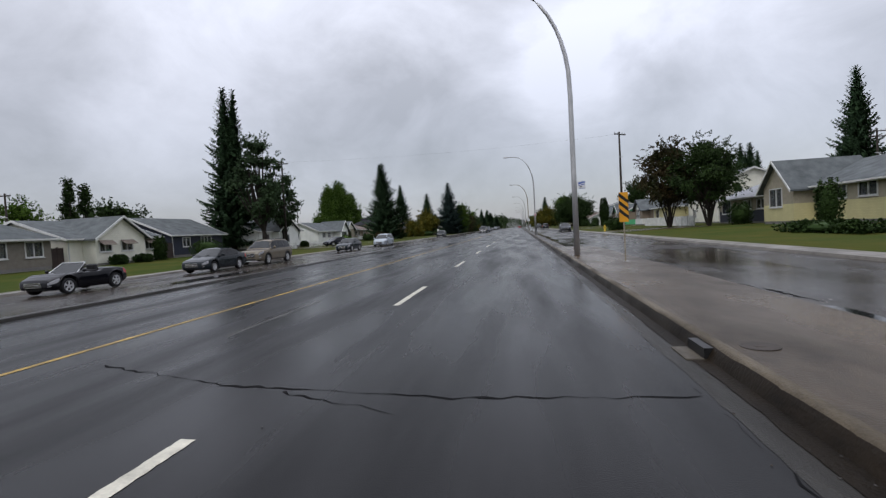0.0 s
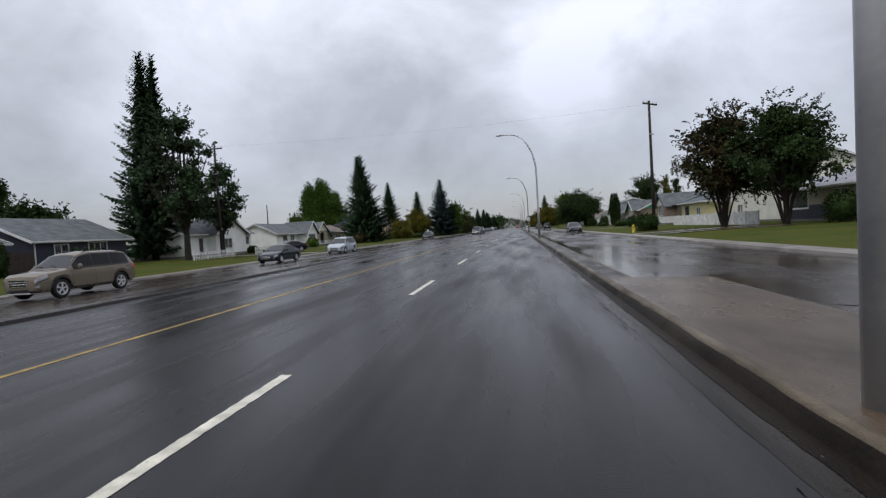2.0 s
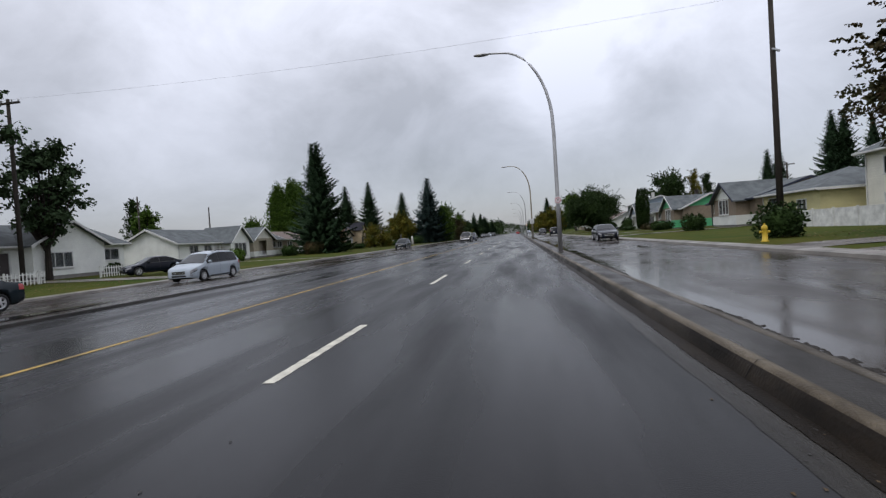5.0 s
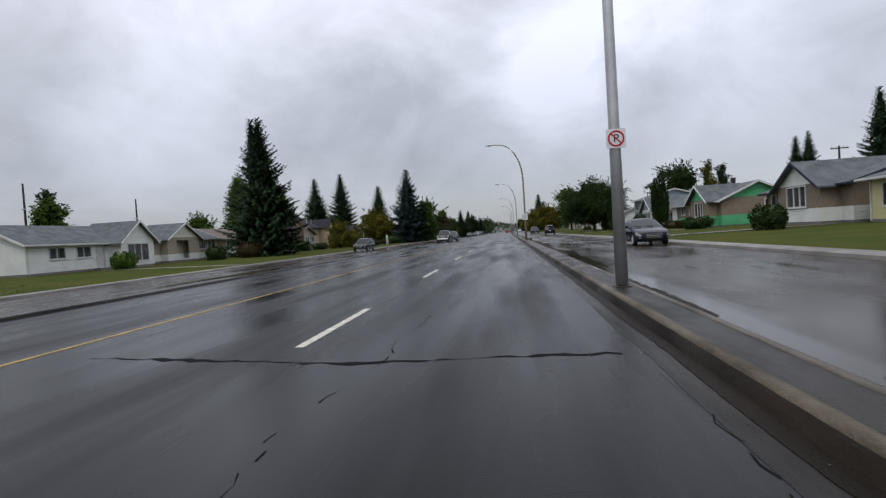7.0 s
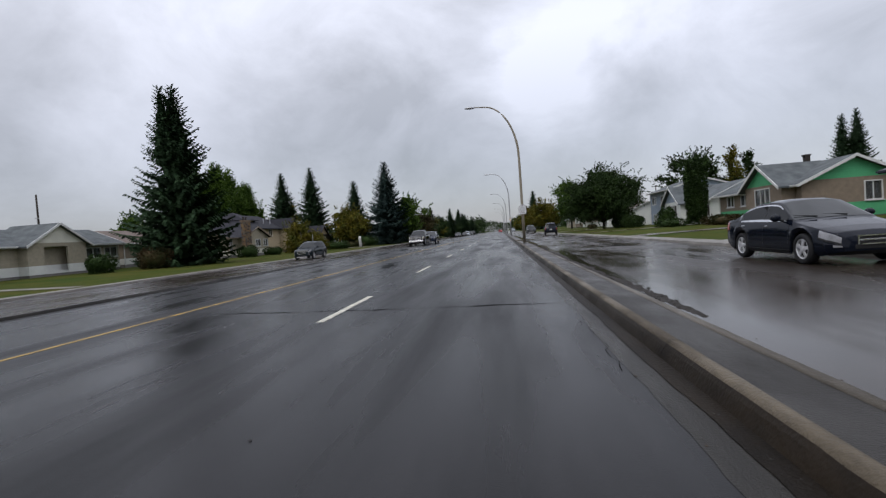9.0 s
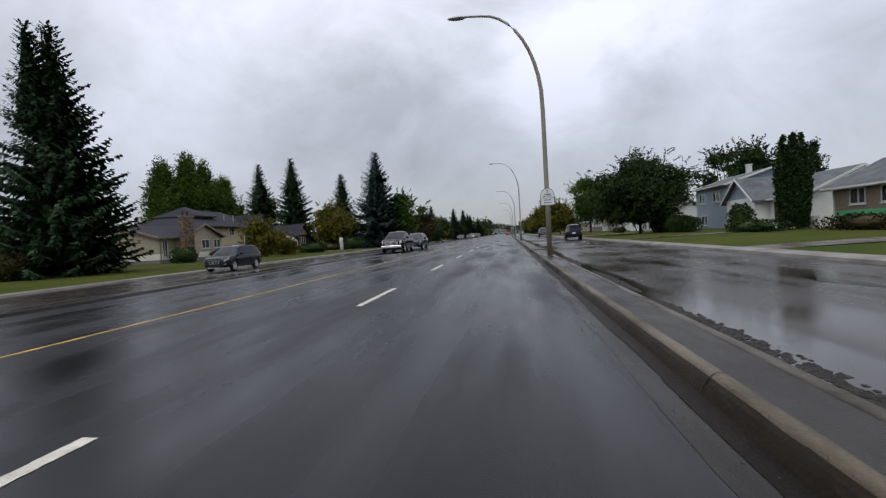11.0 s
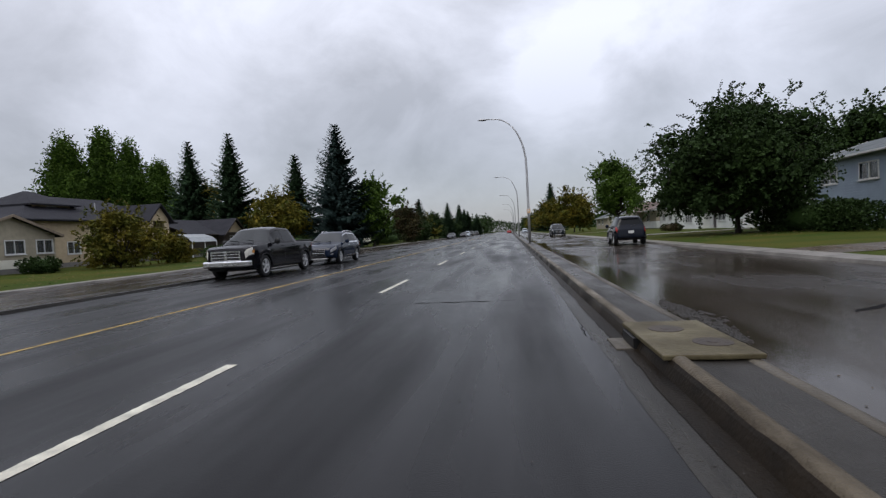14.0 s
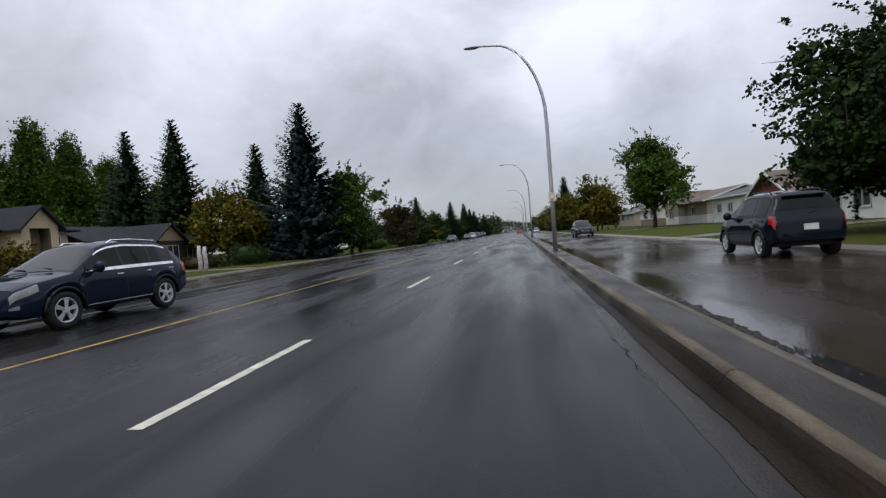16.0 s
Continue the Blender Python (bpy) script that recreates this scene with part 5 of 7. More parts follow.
    for sd in (-1, 1):
        for wy in (c["fw"], c["rear"]):
            wheel = mesh_part("wheel", tyre, TYRE, ob, smooth=True)
            wheel.matrix_basis = pose(sd * (W / 2 - 0.115), -wy, rw, 0, 0, 0 if sd > 0 else 180)
            mesh_part("rim", rim, ALLOY, wheel)
            mesh_part("brake_disc", disc, BLACK_TRIM, wheel)
            well = bmesh.new()
            arcs = [[well.verts.new((sd * W * fx, -wy + (rw + 0.055) * math.cos(math.pi * k / 12), rw + (rw + 0.055) * math.sin(math.pi * k / 12))) for k in range(13)] for fx in (0.3, 0.485)]
            for k in range(12):
                well.faces.new((arcs[0][k], arcs[0][k + 1], arcs[1][k + 1], arcs[1][k]))
            well.faces.new(arcs[0])
            part("wheel_well", well, WELL, ob)

    # lamps, nose and tail
    lo, hi = (3.0, 5.8) if kind == "pickup" else (4.3, 5.6)
    patch("headlight", 0.05, 0.42 if kind != "pickup" else 0.3, lo, hi, LENS_LIT if lit else LENS_CLEAR, ns=8, nq=4, out=0.012)
    patch("headlight_rim", 0.045, 0.45 if kind != "pickup" else 0.34, lo - 0.25, lo, BLACK_TRIM, ns=8, nq=1, out=0.011)
    patch("fog_lamp", 0.035, 0.13, 1.4, 1.9, LENS_LIT if lit else LENS_CLEAR, ns=3, nq=2, out=0.012)
    if kind in ("suv", "crossover", "minivan"):
        patch("tail_light", L - 0.3, L - 0.06, 3.7, 6.0, LENS_RED, ns=5, nq=4, out=0.012)
    else:
        patch("tail_light", L - 0.34, L - 0.025, 3.4, 5.8, LENS_RED, ns=5, nq=4, out=0.012)
    for sd in (-1, 1):
        if c["ws"]:
            mi = bmesh.new()
            bmesh.ops.create_uvsphere(mi, u_segments=12, v_segments=8, radius=1, matrix=pose(sd * (W / 2 + 0.1), -c["ws"][0] - 0.42, belt0 + 0.09) @ Matrix.Diagonal((0.12, 0.07, 0.09 if not big else 0.12, 1)))
            mirror = part("mirror", mi, material if kind != "pickup" else BLACK_TRIM, ob, smooth=True)
            part("mirror_arm", tube(bmesh.new(), [(sd * (W / 2 - 0.08), -c["ws"][0] - 0.45, belt0 + 0.01), (sd * (W / 2 + 0.06), -c["ws"][0] - 0.42, belt0 + 0.05)], [0.03, 0.025], 6), BLACK_TRIM, mirror)
    nose = float(np.interp(0.03, ts, tz))
    gw = W * (0.2 if kind != "pickup" else 0.26)
    g1 = nose - 0.0 if not big else nose + 0.03
    g0 = g1 - (0.17 if not big else 0.27 if kind != "pickup" else 0.42)
    part("grille", rounded(boxes((-gw, gw, -0.12, 0.012, g0, g1)), 0.02), BLACK_TRIM, ob)
    e = 0.025 if kind != "pickup" else 0.05
    frame_bm = boxes((-gw - e, gw + e, -0.1, 0.03, g1 - e * 0.6, g1 + e * 0.4), (-gw * 0.85, gw * 0.85, -0.1, 0.03, g0 - e * 0.4, g0 + e * 0.6), (-gw - e, -gw + e * 0.2, -0.1, 0.028, g0, g1), (gw - e * 0.2, gw + e, -0.1, 0.028, g0, g1))
    part("grille_surround", frame_bm, CHROME, ob, "bright chrome grille surround")
    bars = 1 if not big else 2 if kind != "pickup" else 3
    for k in range(bars):
        z = g0 + (g1 - g0) * (k + 1) / (bars + 1)
        part("grille_bar", rounded(boxes((-gw, gw, -0.02, 0.026, z - 0.016, z + 0.016)), 0.006, 1), CHROME, ob)
    if kind == "pickup":
        part("grille_bar", rounded(boxes((-0.05, 0.05, -0.02, 0.034, g0, g1)), 0.006, 1), CHROME, ob)
        part("bumper", rounded(boxes((-W * 0.44, W * 0.44, -0.3, 0.09, 0.45, 0.68)), 0.05), CHROME, ob)
        part("rear_bumper", rounded(boxes((-W * 0.43, W * 0.43, -L - 0.07, -L + 0.2, 0.5, 0.68)), 0.04), CHROME, ob)
        part("bed", boxes((-0.78, 0.78, -5.62, -4.08, 1.297, 1.306)), BLACK_TRIM, ob, "open black load bed")
        for sd in (-1, 1):
            part("bed_rail", rounded(boxes((sd * 0.85 - 0.06, sd * 0.85 + 0.06, -5.7, -4.02, 1.27, 1.33)), 0.02), BLACK_TRIM, ob)
        patch("turn_lamp", 0.24, 0.34, 3.7, 4.6, LENS_AMBER, ns=3, nq=3, out=0.016)
    else:
        part("lower_grille", rounded(boxes((-W * 0.24, W * 0.24, -0.15, 0.008, 0.32, 0.32 + (0.12 if not big else 0.16))), 0.03), BLACK_TRIM, ob)
        patch("bumper_line", 0.03, 0.5, 2.35, 2.42, BLACK_TRIM, ns=6, nq=1, out=0.003)
        if big:
            part("skid_plate", rounded(boxes((-W * 0.26, W * 0.26, -0.2, 0.02, 0.27, 0.33)), 0.02), STEEL, ob)
    part("number_plate", boxes((-0.16, 0.16, -L - 0.016, -L + 0.01, 0.72 if big else 0.6, 0.87 if big else 0.75)), PLATE, ob)
    if kind in ("suv", "minivan", "crossover"):
        for sd in (-1, 1):
            a = [at(s, 8.2, sd, o) for s, o in ((2.3, 0.0), (2.42, 0.055), (3.0, 0.06), (c["sw"][-1][1] - 0.3, 0.06), (c["sw"][-1][1] - 0.15, 0.0))]
            part("roof_rail", tube(bmesh.new(), a, [0.018] * 5, 6), BLACK_TRIM if not bright else CHROME, ob)
        sp = at(c["rg"][0] - 0.02, 8.6, 1, 0.0)
        part("spoiler", rounded(boxes((-sp.x, sp.x, sp.y - 0.12, sp.y + 0.1, sp.z - 0.02, sp.z + 0.035)), 0.015), material, ob)
        hb = at(c["rg"][0] + 0.1, 10, 1, 0.02)
        part("rear_wiper", tube(bmesh.new(), [(0.0, -L + 0.1, belt0 + 0.06), (0.3, hb.y - 0.06, belt0 + 0.14)], [0.012, 0.008], 5), BLACK_TRIM, ob)
    if kind == "roadster":
        part("cockpit", rounded(boxes((-0.62, 0.62, -2.5, -1.55, 0.6, 0.9)), 0.04), BLACK_TRIM, ob, "open black cockpit")
        scr = bmesh.new()
        scr.faces.new([scr.verts.new(p) for p in ((-0.68, -1.4, 0.88), (0.68, -1.4, 0.88), (0.56, -1.92, 1.24), (-0.56, -1.92, 1.24))])
        part("windscreen", scr, SCREEN_GLASS, ob)
        part("screen_frame", tube(bmesh.new(), [(-0.7, -1.38, 0.86), (-0.57, -1.93, 1.25), (0.57, -1.93, 1.25), (0.7, -1.38, 0.86)], [0.03] * 4, 8), ALLOY, ob, "bright silver screen frame")
        for sx in (-0.36, 0.36):
            part("seat", rounded(boxes((sx - 0.23, sx + 0.23, -2.58, -2.38, 0.6, 1.13)), 0.06), BLACK_TRIM, ob)
        for sd in (-1, 1):
            mi = bmesh.new()
            bmesh.ops.create_uvsphere(mi, u_segments=12, v_segments=8, radius=1, matrix=pose(sd * 0.93, -1.5, 0.92) @ Matrix.Diagonal((0.1, 0.06, 0.07, 1)))
            part("mirror", mi, material, ob, smooth=True)
    return ob


P_BLACK, P_GREY, P_GOLD = paint("black_paint", (0.005, 0.005, 0.007)), paint("dark_grey_paint", (0.012, 0.016, 0.019)), paint("champagne_paint", (0.14, 0.118, 0.088))
P_DKBLUE = paint("dark_blue_paint", (0.006, 0.012, 0.028))
P_SILVER, P_NAVY, P_DKGREEN = paint("silver_blue_paint", (0.33, 0.37, 0.41)), paint("navy_paint", (0.005, 0.007, 0.013)), paint("dark_teal_paint", (0.01, 0.016, 0.02))


def parked(kind, x, y_front, material, label, towards=True, **k):
    z = rise(x) + (0.005 if abs(x) < 11 else 0.012)
    return car(kind, pose(x, y_front, z, 0, 0, 180 if towards else 0), material, label, **k)


parked("roadster", -19.6, 20.8, P_BLACK, "small black open roadster with alloy wheels, parked")
parked("sedan", -19.5, 30.4, P_GREY, "dark grey sedan parked at the frontage kerb", spokes=9)
parked("suv", -19.4, 36.6, P_GOLD, "champagne gold SUV parked at the frontage kerb", cladding=BLACK_TRIM)
parked("sedan", -19.8, 56.3, P_DKGREEN, "black sedan parked by the picket fence")
parked("minivan", -19.6, 70.4, P_SILVER, "silver-blue minivan parked at the frontage kerb", spokes=9)
car("sedan", pose(-31, 79.0, rise(-31) + 0.06, 0, 0, 150), P_NAVY, "dark sedan standing on a driveway")
parked("suv", -19.8, 125.4, P_DKGREEN, "dark grey-green SUV parked at the frontage kerb")
parked("pickup", -9.8, 135.7, P_BLACK, "black pickup truck with a chrome grille, lamps lit", lit=True)
parked("crossover", -9.4, 143.2, P_DKBLUE, "dark blue SUV with chrome trim and alloy wheels on the road", bright=True)
parked("sedan", 7.6, 88.4, P_NAVY, "black sedan with chrome window trim on the service road", bright=True)
car("compact", pose(7.7, 153.6, rise(7.7) + 0.005, 0, 0, -4), P_NAVY, "dark blue SUV seen from behind on the service road")
parked("suv", 7.2, 190, P_GREY, "dark SUV far along the service road")
for y, p, kd in ((232, P_NAVY, "sedan"), (262, P_BLACK, "sedan"), (276, P_SILVER, "minivan"), (292, P_GREY, "suv"), (318, P_BLACK, "suv")):
    parked(kd, -13.2, y, p, "car parked far along the road")
parked("minivan", 5.9, 300, P_SILVER, "pale van far along the service road")
parked("sedan", 0.2, 330, paint("red_paint", (0.3, 0.02, 0.02)), "red car far ahead in the lane", towards=False)


# ---- trees and shrubs, left ----
spruce(-44.0, 74.5, 25.4, 5.4, 3, tops=2, label="very tall dark spruce with two tips")
spruce(-34.8, 128.4, 20, 6.4, 5, tops=2, label="tall dense spruce with two tips beside the frontage road")
spruce(-27.2, 197, 20.4, 6.2, 7, BLUE_NEEDLES, label="tall drooping blue-grey spruce by the road", droop=0.55)
spruce(-37, 203, 17, 4.4, 8)
spruce(-47, 199, 20.6, 5.0, 9)
spruce(-55, 199.5, 19.8, 5.0, 10)
PINE = mat("pine_needles", (0.042, 0.068, 0.032), 0.7, (0.026, 0.043, 0.02), scale=0.5, island=0.4, spec=0.06)
leafy_tree(-36.5, 70.1, 16.2, 4.6, 4.4, 21, PINE, "ragged dark pine with a bare lower trunk", leaf=0.28, count=4600, lobes=24, name="pine_tree", blob=0.74)
leafy_tree(-38.4, 79.8, 11.5, 2.8, 3.6, 22, PINE, "ragged leaning pine beside a pole", leaf=0.28, count=2600, lobes=17, name="pine_tree", blob=0.74)
leafy_tree(-60, 212, 13.5, 5, 3, 24, LEAF_YELLOW, "green tree turning yellow behind the spruce", leaf=0.4, count=3400, lobes=14)
for i, (px, py, ph) in enumerate(((-77, 197, 21.5), (-75, 203.5, 25), (-76, 211, 23.5), (-75, 218, 20.0))):
    leafy_tree(px, py, ph * 0.94, 5.4, 2, 30 + i, LEAF_GREEN, "tall upright poplar with dense green leaves", leaf=0.36, count=13000, lobes=30, narrow=True)
leafy_tree(-34.0, 158.6, 5.0, 3.3, 0.3, 41, LEAF_YELLOW, "low spreading shrub tree turning yellow", leaf=0.22, count=4200, lobes=16)
leafy_tree(-33, 164.2, 2.8, 1.8, 0.2, 42, LEAF_YELLOW, "low orange-yellow shrub by the tan house", leaf=0.2, count=2600, lobes=12)
leafy_tree(-36, 193, 9, 5, 2, 43, LEAF_YELLOW, "broad tree with yellow autumn leaves", leaf=0.35, count=5200, lobes=18)
leafy_tree(-22.8, 201.5, 11.3, 5.2, 2.2, 44, LEAF_GREEN, "light green broad tree beside the blue spruce", leaf=0.35, count=5600, lobes=18)
leafy_tree(-25, 212, 7, 4.2, 1.2, 45, LEAF_DARK, "dark shrubby tree beside the hedge", leaf=0.3, count=3600, lobes=14)
leafy_tree(-24.5, 236, 8.5, 5.5, 1.0, 46, LEAF_RUST, "rusty dark shrub tree by the road", leaf=0.35, count=4200, lobes=16)
leafy_tree(-90, 91.3, 16, 1.8, 2, 47, LEAF_DARK, "thin dark poplar behind the roofs", leaf=0.35, count=1500, lobes=14, narrow=True)
leafy_tree(-90, 95, 15.4, 1.7, 2, 48, LEAF_DARK, "thin dark poplar behind the roofs", leaf=0.35, count=1400, lobes=14, narrow=True)
leafy_tree(-83.4, 142, 13.4, 3.2, 2, 53, LEAF_DARK, "ragged upright poplar behind the ranch house", leaf=0.35, count=1500, lobes=9, narrow=True)
leafy_tree(-78, 90, 10, 5.5, 2.5, 49, LEAF_DARK, "round dark green tree behind the roofs", leaf=0.4, count=3400, lobes=14)
leafy_tree(-95, 85, 11, 6, 2.5, 50, LEAF_GREEN, "pale green tree behind the roofs", leaf=0.4, count=2600, lobes=14)
leafy_tree(-70, 129.5, 10.3, 2.6, 2.5, 51, LEAF_GREEN, "feathery ash tree behind the ranch house", leaf=0.35, count=2200, lobes=12)
leafy_tree(-66, 160, 8.5, 4, 2, 52, LEAF_GREEN, "small tree behind the roofs", leaf=0.35, count=2200, lobes=12)
for i, (px, py, ph) in enumerate(((-25, 258, 12), (-22, 300, 13), (-20, 322, 13.5), (-19, 335, 12), (-22, 345, 13), (-20, 365, 12.5), (-17, 385, 11), (-40, 300, 12), (-45, 270, 11))):
    spruce(px, py, ph, 3.6, (9, 10, 8)[i % 3], label="dark spruce far along the road")
for i, (px, py) in enumerate(((-26, 250), (-27, 268), (-25, 284), (-24, 310), (-26, 352), (-24, 400))):
    leafy_tree(px, py, 6.5 + i % 3, 5, 1, 60 + i % 3, (LEAF_DARK, LEAF_YELLOW, LEAF_DARK)[i % 3], "low bushy tree far along the road", leaf=0.45, count=2200, lobes=12)

bush(-38.2, 51.2, 1.4, 1.4, 2.6, 1, LEAF_DARK, "clipped dark column shrub at a doorway", "cedar_shrub")
bush(-37, 57.5, 4.2, 2.6, 2.0, 2, LEAF_DARK, "broad clipped dark green hedge bush")
bush(-37.5, 45, 1.6, 1.4, 0.9, 3, LEAF_DARK, "low shrub in a flower bed")
bush(-37.5, 48, 2.0, 1.4, 0.8, 4, LEAF_DARK, "low shrub in a flower bed")
bush(-36.5, 104, 2.3, 2.2, 1.7, 5, LEAF_GREEN, "round clipped green bush by the steps")
bush(-36.5, 119, 2.8, 2.4, 1.8, 6, LEAF_DARK, "round green bush on the lawn")
bush(-34.5, 123.5, 3.4, 3.0, 2.2, 7, LEAF_RUST, "large dark reddish bush on the lawn")
bush(-37.5, 85.5, 1.5, 1.2, 1.0, 8, LEAF_DARK, "low shrub below the window")
bush(-36.5, 146, 3.2, 3.0, 1.8, 9, LEAF_DARK, "broad brownish bush beside the stone chimney house")
bush(-36, 153, 3.4, 2.2, 1.3, 10, LEAF_DARK, "low dark shrub by the wall")
bush(-31, 170, 5.5, 3.0, 1.6, 11, LEAF_DARK, "low dark hedge by the frontage road", count=2600)
bush(-33, 183, 7, 2.0, 1.3, 12, LEAF_RUST, "low brown hedge in front of the dark bungalow", count=2800)
bush(-30, 187, 5, 3.0, 2.4, 13, LEAF_DARK, "tall dark hedge beside the spruce", count=2600)
bush(-26, 222, 8, 3.0, 2.6, 14, LEAF_DARK, "dark hedge further along", count=2400)

# ---- trees and shrubs, right ----
rnd_stem = random.Random(5)


def multi_stem(x, y, height, radius, seed, material, label, count=6500):
    ob = leafy_tree(x, y, height, radius, height * 0.33, seed, material, label, leaf=0.2, count=count, lobes=24, name="clump_tree", sprigs=260, hang=0.3)
    for k in range(9):
        a = k * 0.7 + seed
        r = rnd_stem.uniform(0.8, 1.9)
        bm = tube(bmesh.new(), [(0.12 * math.cos(a), 0.12 * math.sin(a), -0.2), (0.4 * r * math.cos(a), 0.4 * r * math.sin(a), height * 0.2), (r * math.cos(a), r * math.sin(a), height * 0.48)], [0.09, 0.07, 0.04], 7)
        part("stem", bm, BARK, ob)
    return ob


multi_stem(17.6, 66.2, 9.6, 4.2, 71, LEAF_RUST, "many-stemmed small tree with rusty leaves")
multi_stem(20.6, 62.3, 9.0, 4.1, 72, LEAF_DARK, "broad dark-leaved ornamental tree on a lawn", 7500)
spruce(60, 102.5, 26, 6.5, 5, tops=2, label="tall dark spruce behind the houses")
spruce(62, 109, 15, 4, 9, label="spruce behind the houses")
spruce(50, 117, 14, 3.2, 10, label="dark spruce behind the houses")
spruce(50, 122.5, 14.6, 3.3, 9, label="dark spruce behind the houses")
spruce(60, 149, 20, 4.0, 9, label="dark spruce behind the houses")
spruce(63, 150.5, 20.4, 4.2, 8, label="dark spruce behind the houses")
spruce(56, 165, 15.6, 3.0, 8, label="dark spruce behind the houses")
spruce(58.6, 165.5, 16.4, 3.2, 9, label="dark spruce behind the houses")
leafy_tree(16.0, 155.8, 8.7, 6.4, 1.7, 73, LEAF_DARK, "big dark spreading tree with crooked limbs over the lawn", leaf=0.19, count=36000, lobes=44, sprigs=300, hang=0.14)
leafy_tree(18.2, 205, 12.2, 5.2, 3.0, 74, LEAF_GREEN, "round green tree on a lawn", leaf=0.27, count=9000, lobes=20)
leafy_tree(13.5, 223, 7.8, 4.6, 1.6, 75, LEAF_YELLOW, "yellow-leaved tree by the service road", leaf=0.35, count=4200, lobes=16)
leafy_tree(12.5, 262, 8.5, 4.5, 2, 76, LEAF_YELLOW, "yellowing tree by the service road", leaf=0.35, count=3200, lobes=14)
spruce(15.5, 300, 17.5, 4.5, 8, label="dark spruce beside the service road")
spruce(14, 330, 12, 4, 9, label="dark spruce far along the service road")
leafy_tree(40, 181, 13, 5, 2, 77, LEAF_DARK, "dark tree behind the green house", leaf=0.4, count=4200, lobes=18)
leafy_tree(44.5, 177, 13, 2.0, 4, 78, LEAF_YELLOW, "thin upright poplar with sparse leaves", leaf=0.3, count=900, lobes=14, narrow=True)
leafy_tree(47.6, 177.5, 12.4, 1.8, 4, 79, LEAF_DARK, "sparse tall poplar behind the blue house", leaf=0.3, count=900, lobes=14, narrow=True)
leafy_tree(44, 200, 15.5, 6, 3, 80, LEAF_DARK, "dark tree behind the white houses", leaf=0.4, count=2600, lobes=14)
for i, (px, py) in enumerate(((13, 300), (14, 350), (13, 390), (15, 430))):
    leafy_tree(px, py, 8 + i % 2, 5, 1.5, 81 + i % 2, LEAF_DARK if i % 2 else LEAF_YELLOW, "tree far along the service road", leaf=0.5, count=2000, lobes=12)
bush(20.6, 41.0, 1.7, 1.6, 3.2, 15, LEAF_DARK, "tall rounded dark cedar shrub by the door", "cedar_shrub")
bush(15.0, 31, 1.3, 9, 0.6, 16, LEAF_DARK, "low clipped hedge across the lawn", "hedge", count=3000)
bush(22.3, 58.5, 2.2, 2.2, 2.3, 17, LEAF_DARK, "dark shrub under the tree")
bush(12.4, 70.6, 2.2, 2.2, 1.7, 18, LEAF_DARK, "clipped green bush at the foot of the pole")
bush(17.0, 96.0, 2.2, 2.2, 1.7, 19, LEAF_DARK, "round dark bush on the lawn")
bush(18.5, 112.5, 3, 2.4, 1.2, 20, LEAF_DARK, "low dark bush by the drive")
bush(21.2, 133.6, 2.3, 2.3, 7.0, 21, LEAF_DARK, "tall dark column cedar", "cedar_shrub", count=9000, leaf=0.2)
bush(20.2, 124, 1.6, 9, 0.9, 22, LEAF_RUST, "low brownish shrub bed before the green house", count=2600)
bush(19.8, 138.6, 2.0, 2.0, 2.3, 23, LEAF_DARK, "small dark conifer shrub on the lawn")
bush(18.6, 134.0, 1.6, 7.5, 0.9, 24, LEAF_DARK, "low clipped hedge before the white house", count=2200)
bush(18.6, 152, 2.0, 13, 1.8, 25, LEAF_DARK, "dark hedge under the spreading tree", "hedge", count=11000)
bush(18, 176, 1.2, 5, 0.8, 26, LEAF_RUST, "low red shrub bed along the wall", count=1500)


# ---- posts, signs and small things ----
SIGN_WHITE = mat("sign_white", (0.7, 0.7, 0.7), 0.35, (0.6, 0.6, 0.6), scale=3)
SIGN_BLUE = mat("sign_blue", (0.03, 0.1, 0.38), 0.35)
SIGN_YELLOW = mat("sign_amber", (0.7, 0.32, 0.02), 0.35)
SIGN_BLACK = mat("sign_black", (0.015, 0.015, 0.015), 0.4)
SIGN_RED = mat("sign_red", (0.45, 0.02, 0.03), 0.35)
SIGN_GREEN = mat("sign_green", (0.03, 0.07, 0.055), 0.4)
YELLOW_IRON = mat("hydrant_yellow", (0.55, 0.38, 0.04), 0.45)


def utility_pole(x, y, height, label, arms=(0.35,), turn=0.0):
    ob = thing("utility_pole", pose(x, y, rise(x) - 0.2, 0, 0, turn), label, "utility pole", "utility poles")
    part("shaft", tube(bmesh.new(), [(0, 0, 0), (0, 0, height * 0.5), (0, 0, height)], [0.17, 0.145, 0.11], 12), POLE_WOOD, ob, smooth=True)
    for d in arms:
        part("crossarm", boxes((-1.1, 1.1, -0.16, -0.06, height - d - 0.07, height - d + 0.07)), POLE_WOOD, ob)
        for xx in (-1.0, -0.45, 0.45, 1.0):
            part("insulator", tube(bmesh.new(), [(xx, -0.11, height - d + 0.07), (xx, -0.11, height - d + 0.17), (xx, -0.11, height - d + 0.26)], [0.03, 0.055, 0.035], 8), STEEL, ob)
    part("bracket", boxes((-0.35, 0.35, -0.2, -0.12, height - 3.4, height - 3.3)), STEEL, ob)
    return ob


